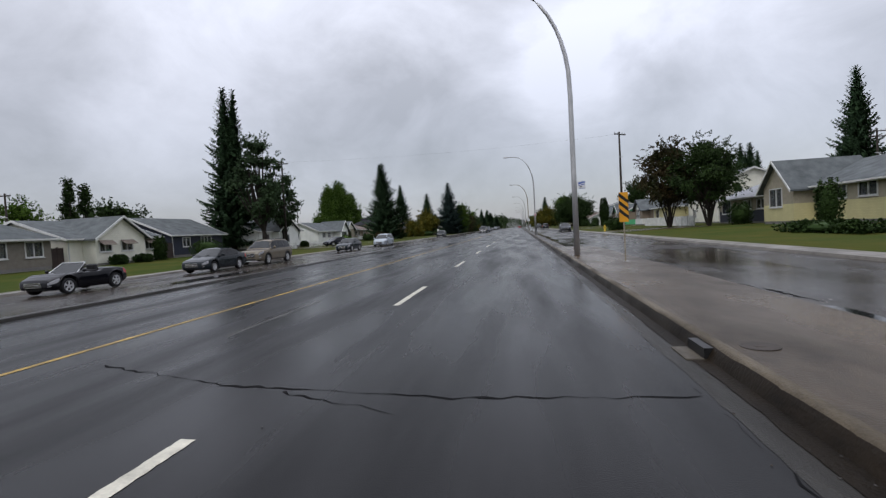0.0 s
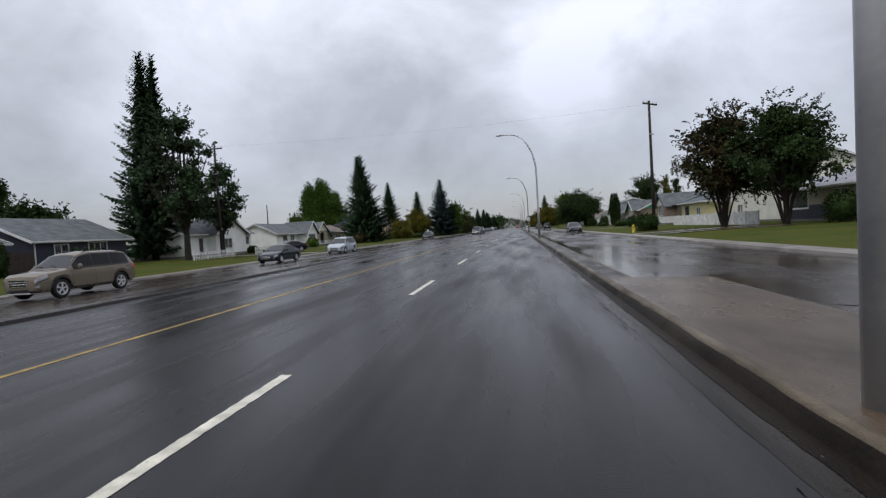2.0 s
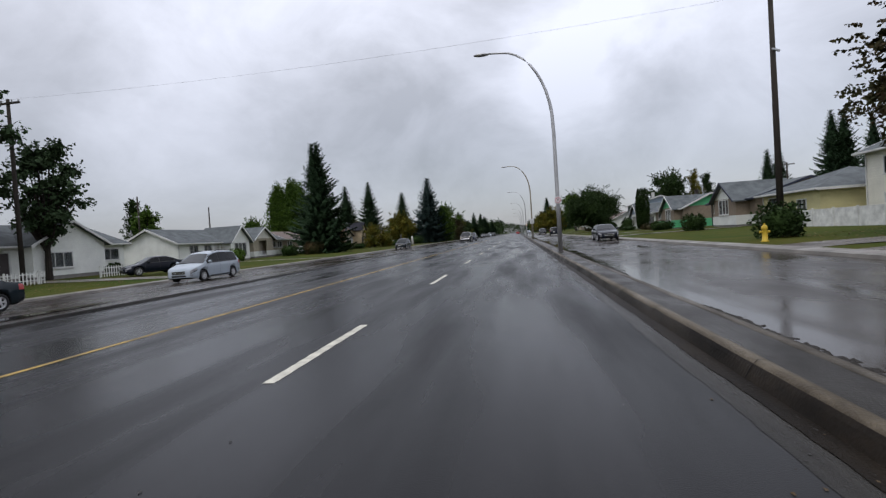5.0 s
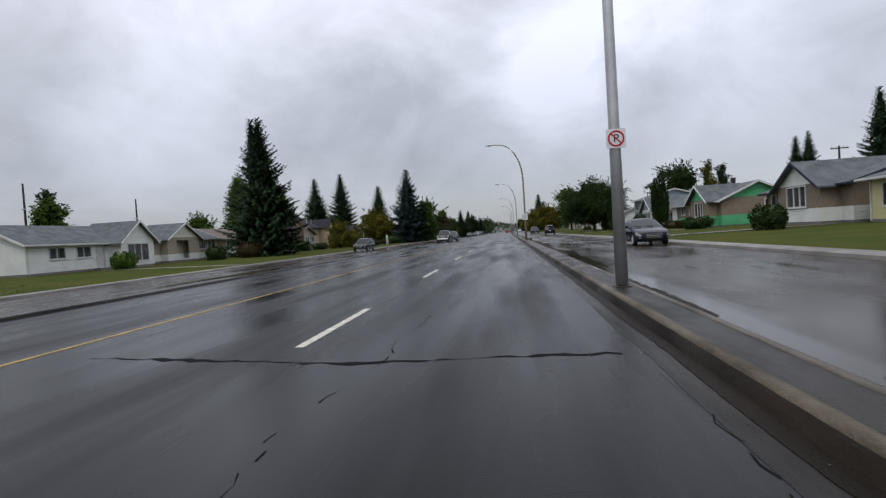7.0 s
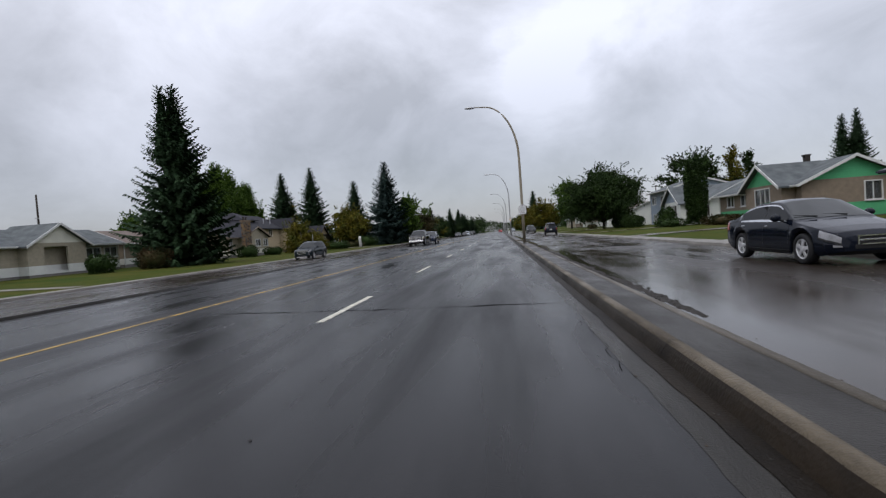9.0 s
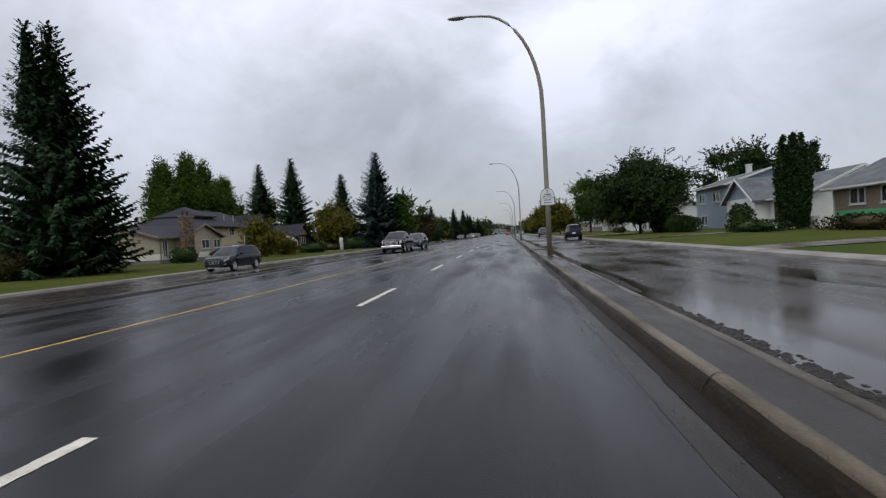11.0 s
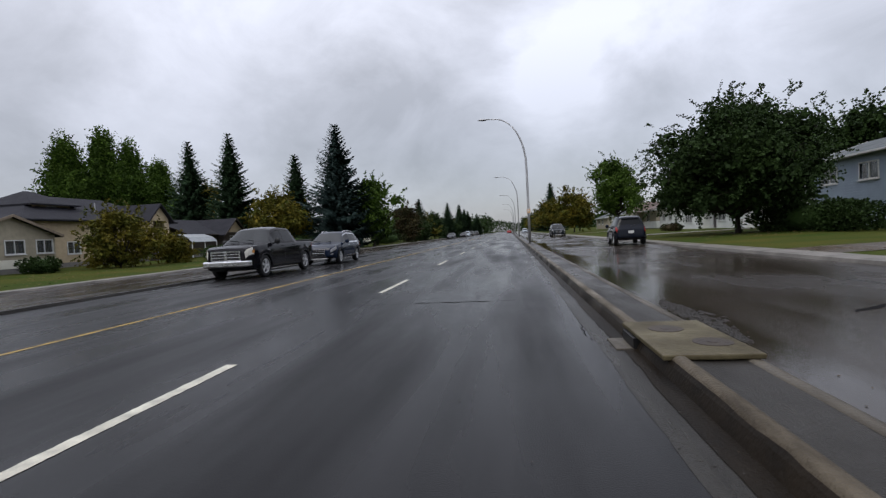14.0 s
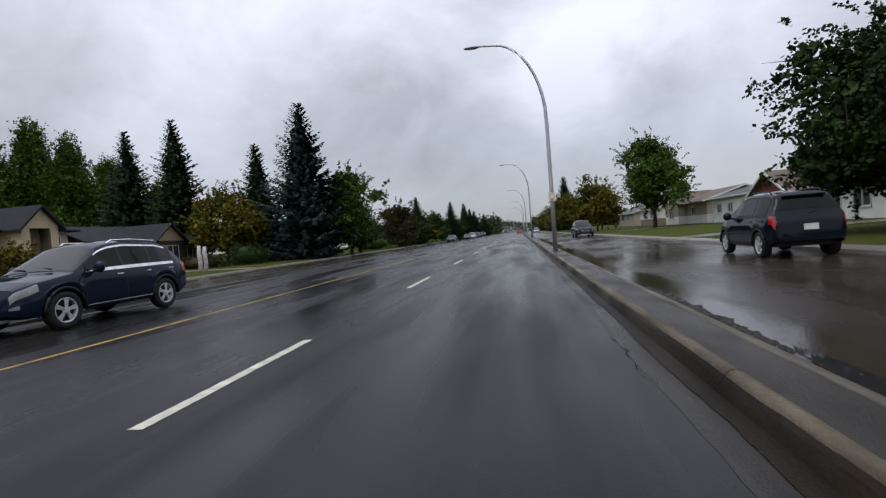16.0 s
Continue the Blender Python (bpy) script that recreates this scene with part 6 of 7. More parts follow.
utility_pole(13.6, 73.0, 13.2, "tall dark wooden utility pole with a short crossarm", turn=40)
utility_pole(-35.7, 75.3, 13.6, "dark wooden utility pole with a crossarm between pines")
utility_pole(-62, 118, 11.5, "thin wooden pole behind the roofs", arms=())
utility_pole(-64, 140, 11, "thin wooden pole behind the roofs", arms=())
utility_pole(-66, 160, 10, "thin wooden pole behind the roofs", arms=())
utility_pole(-70, 62, 10, "wooden utility pole behind the roofs")
utility_pole(50, 82, 12, "wooden utility pole behind the houses", arms=(0.35, 1.1))
utility_pole(46, 112, 10.5, "wooden utility pole behind the houses")
utility_pole(44, 133, 9.5, "wooden utility pole behind the houses")
utility_pole(17, 240, 9.0, "dark wooden utility pole", arms=())
utility_pole(42, 215, 10, "wooden utility pole behind the houses")


def wire(a, b, sag):
    pts = [Vector(a).lerp(Vector(b), k / 14) - Vector((0, 0, sag * (1 - (2 * k / 14 - 1) ** 2))) for k in range(15)]
    ob = thing("overhead_wire", pose(0, 0, 0), "thin dark overhead wire between utility poles", "wire", "overhead wires")
    part("strand", tube(bmesh.new(), pts, [0.0024] * 15, 4), SIGN_BLACK, ob)


for off in (-0.8, 0.8):
    wire((13.6 + off * 0.3, 73.0, 12.9), (-35.7 + off * 0.9, 75.3, 13.2), 0.6)


def sign_board(name, m, outline, material, label, category, extra=()):
    """A flat metal board; extra holds (name, bmesh, material)."""
    ob = thing(name, m, label, category, "street signs")
    bm = bmesh.new()
    a = [bm.verts.new((x, -0.012, z)) for x, z in outline]
    b = [bm.verts.new((x, 0.0, z)) for x, z in outline]
    bm.faces.new(a)
    bm.faces.new(b[::-1])
    for i in range(len(a)):
        bm.faces.new((a[i], b[i], b[(i + 1) % len(a)], a[(i + 1) % len(a)]))
    part("board", bm, material, ob)
    for n_, b_, m_ in extra:
        part(n_, b_, m_, ob)
    return ob


def flat(*rects):
    return boxes(*[(x0, x1, -0.018, -0.0125, z0, z1) for x0, x1, z0, z1 in rects])


def ring_mesh(r0, r1, cz=0.0, n=32):
    bm = bmesh.new()
    for k in range(n):
        p = [bm.verts.new((math.cos(a) * r, -0.016, cz + math.sin(a) * r)) for a in (2 * math.pi * k / n, 2 * math.pi * (k + 1) / n) for r in (r0, r1)]
        bm.faces.new((p[0], p[1], p[3], p[2]))
    return bm


def letter(text, size, x, z, parent, material):
    cu = bpy.data.curves.new("lettering", "FONT")
    cu.body, cu.size, cu.extrude, cu.align_x, cu.align_y = text, size, 0.002, "CENTER", "CENTER"
    tmp = bpy.data.objects.new("tmp_text", cu)
    scene.collection.objects.link(tmp)
    dg = bpy.context.evaluated_depsgraph_get()
    me = bpy.data.meshes.new_from_object(tmp.evaluated_get(dg))
    bpy.data.objects.remove(tmp)
    me.transform(pose(x, -0.0155, z, 90, 0, 0))
    me.materials.clear()
    return mesh_part("lettering", me, material, parent)


rect = lambda w, h: [(-w / 2, -h / 2), (w / 2, -h / 2), (w / 2, h / 2), (-w / 2, h / 2)]
bus = sign_board("bus_stop_sign", pose(2.26, 23.5, 2.84) @ Matrix.Diagonal((0.66, 0.66, 0.66, 1)), rect(0.46, 0.46), SIGN_WHITE, "white and blue bus stop sign fixed to a lamp post", "sign", [("blue_field", flat((-0.17, 0.0, -0.03, 0.16)), SIGN_BLUE), ("blue_bar", flat((0.001, 0.2, 0.11, 0.2)), SIGN_BLUE), ("bus_symbol", boxes((-0.14, -0.03, -0.022, -0.0185, 0.0, 0.06)), SIGN_WHITE), ("text_bar", flat((0.02, 0.18, 0.0, 0.06)), SIGN_BLUE), ("number_bar", flat((-0.1, 0.03, -0.13, -0.07)), SIGN_BLACK), ("foot_bar", flat((-0.13, 0.19, -0.205, -0.18)), SIGN_BLUE), ("bracket", boxes((-0.32, -0.2, -0.01, 0.03, -0.1, -0.06)), STEEL), ("bracket", boxes((-0.32, -0.2, -0.01, 0.03, 0.1, 0.14)), STEEL)])
nop = sign_board("no_parking_sign", pose(2.0, 70.592, 2.78), rect(0.34, 0.34), SIGN_WHITE, "white sign with a red no-parking ring on a lamp post", "sign", [("red_ring", ring_mesh(0.115, 0.145), SIGN_RED)])
letter("P", 0.2, 0, 0, nop, SIGN_BLACK)
slash = boxes((-0.012, 0.012, -0.0185, -0.0165, -0.13, 0.13))
slash.transform(pose(0, 0, 0, 0, -45, 0))
part("red_slash", slash, SIGN_RED, nop)
arch = [(-0.29, -0.37), (0.29, -0.37), (0.29, 0.06)] + [(0.29 * math.cos(math.radians(a)), 0.06 + 0.3 * math.sin(math.radians(a))) for a in range(10, 180, 10)] + [(-0.29, 0.06)]
arch_in = [(x * 0.94, z * 0.955) for x, z in arch]
board = sign_board("arched_sign", pose(2.0, 115.492, 2.67), arch, SIGN_BLACK, "white arch-topped direction sign with small lettering and arrows", "sign", [])
face = bmesh.new()
face.faces.new([face.verts.new((x, -0.0135, z)) for x, z in arch_in])
part("face", face, SIGN_WHITE, board)


def arrow(x0, z0, x1, z1, w, head):
    """A flat arrow from one point to another."""
    d = Vector((x1 - x0, z1 - z0)).normalized()
    n_ = Vector((-d.y, d.x))
    tip, base = Vector((x1, z1)), Vector((x0, z0))
    neck = tip - d * head
    bm = bmesh.new()
    bm.faces.new([bm.verts.new((p.x, -0.0155, p.y)) for p in (base + n_ * w, base - n_ * w, neck - n_ * w, neck - n_ * head * 0.55, tip, neck + n_ * head * 0.55, neck + n_ * w)])
    return bm


part("cross", flat((-0.012, 0.012, 0.15, 0.31), (-0.045, -0.012, 0.25, 0.276), (0.012, 0.045, 0.25, 0.276)), SIGN_BLACK, board)
part("left_arrow", arrow(0.17, -0.26, -0.17, -0.26, 0.013, 0.06), SIGN_BLACK, board)
part("text_bar", flat((-0.13, -0.08, 0.07, 0.115), (-0.05, 0.13, 0.07, 0.115)), SIGN_GREEN, board)
letter("ANTIOCHIAN", 0.066, 0, 0.015, board, SIGN_GREEN)
letter("ORTHODOX CHURCH", 0.056, 0, -0.06, board, SIGN_GREEN)
part("text_bar", flat((-0.13, -0.03, -0.165, -0.13), (0.0, 0.14, -0.165, -0.13)), SIGN_GREEN, board)
sign_board("orange_sign", pose(2.0, 160.892, 2.8), rect(0.36, 0.4), SIGN_WHITE, "small white and orange notice on a lamp post", "sign", [("orange_ring", ring_mesh(0.1, 0.14, 0.02), SIGN_YELLOW), ("orange_bar", flat((-0.12, 0.12, -0.17, -0.13)), SIGN_YELLOW)])
haz = sign_board("hazard_marker", pose(3.05, 19.9, 1.8), rect(0.28, 0.92), SIGN_YELLOW, "amber and black striped hazard marker on a thin post", "sign", [])
for k in range(-3, 4):
    zc = k * 0.24
    stripe = bmesh.new()
    pts = [(-0.14, zc + 0.1), (-0.14, zc + 0.22), (0.14, zc - 0.02), (0.14, zc - 0.14)]
    pts = [(x, max(-0.46, min(0.46, z))) for x, z in pts]
    if max(p[1] for p in pts) - min(p[1] for p in pts) > 0.05 and len({p for p in pts}) == 4:
        stripe.faces.new([stripe.verts.new((x, -0.015, z)) for x, z in pts])
        part("black_stripe", stripe, SIGN_BLACK, haz)
    else:
        stripe.free()
part("post", boxes((-0.02, 0.02, 0.001, 0.04, -1.72, 0.4)), BROWN_STEEL, haz)
part("post_base", rounded(boxes((-0.12, 0.12, -0.1, 0.14, -1.72, -1.68)), 0.01), STEEL, haz)

hyd = thing("fire_hydrant", pose(10.4, 67.8, 0.13), "yellow fire hydrant beside the sidewalk", "fire hydrant")
part("barrel", tube(bmesh.new(), [(0, 0, 0), (0, 0, 0.06), (0, 0, 0.07), (0, 0, 0.55), (0, 0, 0.58), (0, 0, 0.7), (0, 0, 0.76)], [0.16, 0.16, 0.11, 0.11, 0.14, 0.1, 0.03], 14), YELLOW_IRON, hyd, smooth=True)
for sd in (-1, 1):
    part("nozzle", tube(bmesh.new(), [(sd * 0.08, 0, 0.45), (sd * 0.2, 0, 0.45)], [0.055, 0.055], 10), YELLOW_IRON, hyd)
part("cap_nut", tube(bmesh.new(), [(0, 0, 0.75), (0, 0, 0.82)], [0.03, 0.03], 6), YELLOW_IRON, hyd)


# ---- fences ----
FENCE_WHITE = mat("white_fence_boards", (0.74, 0.74, 0.7), 0.6, (0.42, 0.42, 0.4), scale=2)
FENCE_DARK = mat("dark_fence_boards", (0.05, 0.035, 0.03), 0.75, (0.03, 0.022, 0.02), scale=2)
picket_bm = boxes((-0.045, 0.045, -0.01, 0.01, 0.05, 0.95))
picket_mesh = bpy.data.meshes.new("picket")
picket_bm.to_mesh(picket_mesh)
picket_bm.free()


def picket_fence(x, y0, y1, z, label):
    ob = thing("picket_fence", pose(x, y0, z, 0, 0, 90), label, "fence")
    for zz in (0.3, 0.75):
        part("rail", boxes((0, y1 - y0, 0.012, 0.05, zz, zz + 0.08)), FENCE_WHITE, ob)
    k = 0
    while k * 0.26 < y1 - y0:
        mesh_part("picket", picket_mesh, FENCE_WHITE, ob).location = (k * 0.26, 0, 0)
        k += 1
    k = 0
    while k * 2.4 <= y1 - y0:
        part("post", boxes((k * 2.4 - 0.05, k * 2.4 + 0.05, 0.051, 0.15, -0.2, 1.0)), FENCE_WHITE, ob)
        k += 1


picket_fence(-34.2, 68, 75.6, rise(-34) - 0.02, "weathered white picket fence before the white bungalow")
picket_fence(-34.2, 80.5, 87, rise(-34) - 0.02, "weathered white picket fence before the white bungalow")


def board_fence(x, y0, y1, z, h, material, label):
    ob = thing("board_fence", pose(x, y0, z, 0, 0, 90), label, "fence")
    n = max(2, int((y1 - y0) / 2.2))
    for k in range(n):
        a, b = (y1 - y0) * k / n, (y1 - y0) * (k + 1) / n
        part("panel", boxes((a + 0.06, b - 0.06, 0, 0.03, 0.05, h)), material, ob)
        part("post", rounded(boxes((a - 0.06, a + 0.055, -0.03, 0.08, -0.2, h + 0.08)), 0.01), material, ob)
    return ob


board_fence(20.5, 66.5, 90, rise(20) - 0.05, 1.25, FENCE_WHITE, "solid white board fence along a side lawn")
board_fence(-40.2, 40.6, 41.9, -0.1, 1.8, FENCE_DARK, "dark board gate between two bungalows")
board_fence(-40.2, 53.2, 55.9, -0.1, 1.8, FENCE_DARK, "dark board fence between two bungalows")
board_fence(22.3, 132.4, 136.4, 0.1, 1.1, FENCE_WHITE, "white board fence beside the green house")

# carport and white posts by the dark bungalow
cp = thing("carport", pose(-37.5, 173.8, -0.1, 0, 0, 90), "white arched carport shelter by the drive", "carport")
CARPORT = mat("grey_carport_sheet", (0.3, 0.32, 0.33), 0.4, (0.2, 0.215, 0.225), scale=2)
roofp = bmesh.new()
arc = [(0, 0, 2.0), (0, 0.6, 2.6), (0, 1.8, 3.0), (0, 3.0, 3.05), (0, 4.2, 2.6), (0, 4.8, 2.0)]
for (x0, y0, z0), (x1, y1, z1) in zip(arc, arc[1:]):
    slab(roofp, [(0, y0, z0), (5.2, y0, z0), (5.2, y1, z1), (0, y1, z1)], 0.04)
part("roof", roofp, CARPORT, cp)
for px in (0.1, 2.6, 5.1):
    for py in (0.05, 4.75):
        part("post", boxes((px - 0.04, px + 0.04, py - 0.04, py + 0.04, -0.3, 2.0)), TRIM, cp)
part("side_sheet", boxes((0.1, 5.1, 4.8, 4.83, 0.3, 2.0)), W_BLUE, cp)
WP = mat("white_post_paint", (0.6, 0.6, 0.58), 0.6, (0.25, 0.22, 0.2), scale=5)
for k, (dy, hh) in enumerate(((0, 2.35), (0.8, 2.25))):
    wp = thing("white_post", pose(-28.8, 177.0 + dy, rise(-28.8)), "stout white-painted trunk post on the lawn edge", "post", "white posts")
    part("trunk_post", tube(bmesh.new(), [(0, 0, -0.2), (0.05, 0, 0.8), (-0.04, 0.02, 1.6), (0.02, 0, hh)], [0.2, 0.17, 0.19, 0.14], 10), WP, wp, smooth=True)
pst = thing("street_post", pose(-20.9, 131.5, rise(-20.9)), "thin grey metal post at the frontage kerb", "post")
part("pipe", tube(bmesh.new(), [(0, 0, -0.1), (0, 0, 2.6)], [0.035, 0.035], 8), STEEL, pst)


# ---- cracks, patches and drains ----
def crack(pts, width, seed, parent, material=None):
    rnd = random.Random(seed)
    bm = bmesh.new()
    prev = None
    fine = []
    across = abs(pts[0][0] - pts[-1][0]) > 0.6
    wander = 0.035
    width *= 1.0 if across else 0.4
    for a, b in zip(pts, pts[1:]):
        n = max(2, int((Vector(a) - Vector(b)).length / 0.13))
        fine += [Vector(a).lerp(Vector(b), k / n) for k in range(n)]
    fine.append(Vector(pts[-1]))
    for i, p in enumerate(fine):
        d = (fine[min(i + 1, len(fine) - 1)] - fine[max(i - 1, 0)]).normalized()
        nrm = Vector((-d.y, d.x)) * width * max(0.06, rnd.uniform(0.1, 1.0) * (0.6 + 0.4 * math.sin(i * 0.37 + seed))) * 0.75
        q = p + Vector((-d.y, d.x)) * rnd.uniform(-wander, wander)
        cur = (bm.verts.new((q.x - nrm.x, q.y - nrm.y, 0.0035)), bm.verts.new((q.x + nrm.x, q.y + nrm.y, 0.0035)))
        if prev:
            bm.faces.new((prev[0], cur[0], cur[1], prev[1]))
        prev = cur if across or rnd.random() > 0.3 else None
    part("crack", bm, material or TAR, parent)


crack([(-5.2, 9.0), (-3.0, 8.2), (-0.8, 7.85), (1.15, 7.85)], 0.04, 1, road)
crack([(-2.4, 8.0), (-1.2, 7.5)], 0.032, 2, road)
crack([(-5.6, 42.8), (-2.4, 41.9), (1.1, 41.6)], 0.1, 3, road)
crack([(-5.2, 66.8), (-1.8, 66.2), (1.0, 66.3)], 0.1, 4, road)
crack([(-1.5, 63.5), (-1.62, 64.3), (-1.6, 64.9), (-1.45, 65.4)], 0.05, 5, road)
crack([(-1.42, 65.9), (-1.34, 66.3), (-1.42, 67.3), (-1.28, 68.3), (-1.3, 69.0)], 0.06, 12, road)
crack([(-5.1, 86.5), (-2.0, 86.0), (1.2, 85.7)], 0.075, 6, road)
crack([(-4.8, 96), (-1.5, 95.6), (1.1, 95.4)], 0.075, 7, road)
crack([(-3.1, 117.2), (-0.6, 116.8), (1.1, 116.6)], 0.075, 8, road)
crack([(-2.6, 128.1), (1.0, 128.1)], 0.075, 9, road)
crack([(-1.47, 105.0), (-1.54, 105.4), (-1.56, 105.9), (-1.5, 106.4)], 0.06, 10, road)
crack([(-1.2, 34.5), (-0.9, 35.6)], 0.05, 11, road)
for k in range(13):
    y = k * 12.1 + 6 + 3.5 * math.sin(k * 2.3)
    crack([(1.15, y), (1.19, y + 1.1), (1.15, y + 2.2)], 0.035, 120 + k, road)
for k in range(5, 14):
    y = 14 + k * 27.5
    crack([(-5.4 + 0.3 * (k % 3), y), (1.0, y - 0.3)], 0.045, 50 + k, road)
crack([(4.3, 12), (4.0, 15.5), (3.9, 19), (3.6, 22)], 0.09, 80, side_road)
crack([(4.2, 28), (5.6, 27.4), (7.2, 27.8)], 0.08, 81, side_road)
crack([(4.6, 126), (6.2, 127.2), (7.6, 127)], 0.09, 82, side_road)

WATER = mat("puddle_water", (0.02, 0.02, 0.021), 0.05, var=0.2, spec=0.25)
DEBRIS = mat("wet_leaf_litter", (0.008, 0.0065, 0.005), 0.6, (0.018, 0.014, 0.009), scale=8, bump=0.8, bump_scale=20)


def puddle(x, y, w, l, seed):
    rnd = random.Random(seed)
    bm = bmesh.new()
    ph = [rnd.uniform(0, 6.3) for _ in range(4)]
    ring = []
    for k in range(120):
        a = 2 * math.pi * k / 120
        r = 1 + 0.16 * math.sin(2 * a + ph[0]) + 0.13 * math.sin(3 * a + ph[1]) + 0.06 * math.sin(7 * a + ph[2]) + 0.025 * math.sin(17 * a + ph[3]) + 0.015 * math.sin(29 * a + ph[1])
        ring.append(bm.verts.new((w / 2 * r * math.cos(a), l / 2 * r * math.sin(a), 0)))
    bm.faces.new(ring)
    ob = part("puddle", bm, WATER)
    ob.location = (x, y, 0.004)
    return tagged(ob, "shallow puddle of rainwater on the asphalt", "puddle", "puddles", "stuff")


for i, (x, y, w, l) in enumerate(((4.05, 10.2, 0.5, 2.6), (2.58, 36.5, 0.2, 1.6), (2.62, 109, 0.3, 4), (2.62, 139, 0.26, 4), (5.5, 125, 0.7, 1.6), (6.2, 104, 0.5, 1.8))):
    puddle(x, y, w, l, i)


def litter(x, y, w, l, seed):
    """A drift of sodden leaves: small clumps, thick in the middle, loose at the ends."""
    rnd = random.Random(seed)
    v, f = [], []
    for k in range(int(190 * w * l)):
        t = rnd.uniform(-1, 1)
        half = w / 2 * (1 - t * t) * (0.65 + 0.5 * noise.noise(Vector((seed, t * l * 0.9, 0.3))))
        px, py, r = x + rnd.gauss(0, 0.45) * half, y + t * l / 2, rnd.uniform(0.02, 0.055)
        i, a = len(v), rnd.uniform(0, 6.28)
        v += [(px + r * rnd.uniform(0.6, 1.2) * math.cos(a + 1.257 * q), py + 1.5 * r * rnd.uniform(0.6, 1.2) * math.sin(a + 1.257 * q), 0.003) for q in range(5)]
        v.append((px, py, 0.003 + r * rnd.uniform(0.15, 0.6)))
        f += [(i + q, i + (q + 1) % 5, i + 5) for q in range(5)]
    return tagged(mesh_part("leaf_litter", from_lists("leaf_litter", v, f), DEBRIS), "dark wet leaf litter along the median", "leaf litter", "leaf litter", "stuff")


for i, (x, y, w, l) in enumerate(((2.62, 86.5, 0.45, 5), (2.58, 99, 0.4, 7), (2.6, 106, 0.5, 5), (2.56, 92, 0.4, 6), (2.6, 113.5, 0.6, 5), (2.7, 126, 0.7, 3.0), (2.55, 143, 0.4, 5), (2.52, 60, 0.35, 5), (2.55, 71, 0.35, 6), (2.52, 50, 0.3, 5))):
    litter(x, y, w, l, 40 + i)
for i, (x, y, w, l) in enumerate(((-13.5, 24, 1.2, 8), (-13.2, 54, 1.3, 9), (-13.4, 84, 1.2, 9), (-13, 118, 1.3, 10))):
    o_ = puddle(x, y, w, l, 60 + i)
    o_.location.z, o_.rotation_euler[1] = rise(x) + 0.03, -math.atan(0.0535)

# kerb inlets and covers
for y, wide, covers in ((8.8, 0.62, ((0.42, 0.0),)), (124.2, 0.8, ((0.34, 0.32), (0.56, -0.3)))):
    inlet = thing("kerb_inlet", pose(XK, y, 0), "dark kerb drain inlet under a concrete slab with iron covers", "drain", "kerb drains")
    # no hollow here: a solid black block paints the darkness inside the drain
    part("opening_shade", boxes((-0.03, 0.06, 0.12, 0.58, 0.0, 0.11)), SIGN_BLACK, inlet)
    part("lip", rounded(boxes((-0.2, -0.03, 0.1, 0.6, -0.02, 0.014)), 0.006, 1), KERB_LOW, inlet, "pale chipped concrete lip")
    if wide > 0.7:
        part("slab", rounded(boxes((0.0, wide, -0.75, 0.75, 0.112, 0.158)), 0.012), SLAB, inlet)
    for cx, cy in covers:
        cover = part("cover", tube(bmesh.new(), [(cx, cy, 0.13), (cx, cy, 0.1625 if wide > 0.7 else 0.155)], [0.17, 0.168], 28), IRON, inlet, "rusty round iron cover")
        part("cover_boss", tube(bmesh.new(), [(cx, cy, 0.15), (cx, cy, 0.1655 if wide > 0.7 else 0.158)], [0.055, 0.05], 14), IRON, cover)

# front walks and driveways across the lawns
for i, (y, w, x0, x1) in enumerate(((77, 2.6, -38, -24.0), (103.3, 1.2, -38.5, -24), (178, 2.2, -38, -24), (60, 1.4, 9.5, 20), (63.8, 2.6, 9.5, 19), (98.8, 2.6, 9.5, 22), (114, 2.6, 9.5, 22), (136, 3, 9.5, 24), (166, 3, 9.5, 22), (201.5, 2.6, 9.5, 22))):
    xs = [x0 + (x1 - x0) * k / 8 for k in range(9)]
    ob = part("driveway", strip(xs, [rise(x) + 0.035 for x in xs], y - w / 2, y + w / 2, 2), SIDEWALK if x0 < 0 else PAD)
    tagged(ob, "wet concrete drive across the lawn", "driveway", "driveways", "structure")


# ---- far woods at the end of the road ----
def woods(x0, x1, y0, y1, h0, h1, count, seed, material, label):
    rnd = random.Random(seed)
    v, f = [], []
    for k in range(count):
        x, y = rnd.uniform(x0, x1), rnd.uniform(y0, y1)
        h = h0 + (h1 - h0) * (0.5 + 0.5 * noise.noise(Vector((x * 0.045, y * 0.02, seed)))) * rnd.uniform(0.75, 1.1)
        p = Vector((x, y, rnd.random() ** 0.7 * h))
        t = Vector((rnd.gauss(0, 1), rnd.gauss(0, 1), rnd.gauss(0, 1))).normalized()
        q = t.cross(Vector((rnd.gauss(0, 1), rnd.gauss(0, 1), rnd.gauss(0, 1)))).normalized()
        l = rnd.uniform(0.9, 2.0)
        i = len(v)
        v += [tuple(p), tuple(p + t * l * 0.5 + q * l * 0.4), tuple(p + t * l), tuple(p + t * l * 0.5 - q * l * 0.4)]
        f.append((i, i + 1, i + 2, i + 3))
    ob = mesh_part("far_woods", from_lists("far_woods", v, f), material)
    return tagged(ob, label, "woods", "", "stuff")


woods(-160, -12, 430, 520, 7, 15, 16000, 3, LEAF_DARK, "dark belt of far trees beyond the houses")
woods(10, 170, 430, 520, 6, 13, 14000, 4, LEAF_DARK, "dark belt of far trees beyond the houses")
woods(-90, 90, 700, 760, 8, 16, 9000, 5, LEAF_DARK, "dark far trees where the road ends")

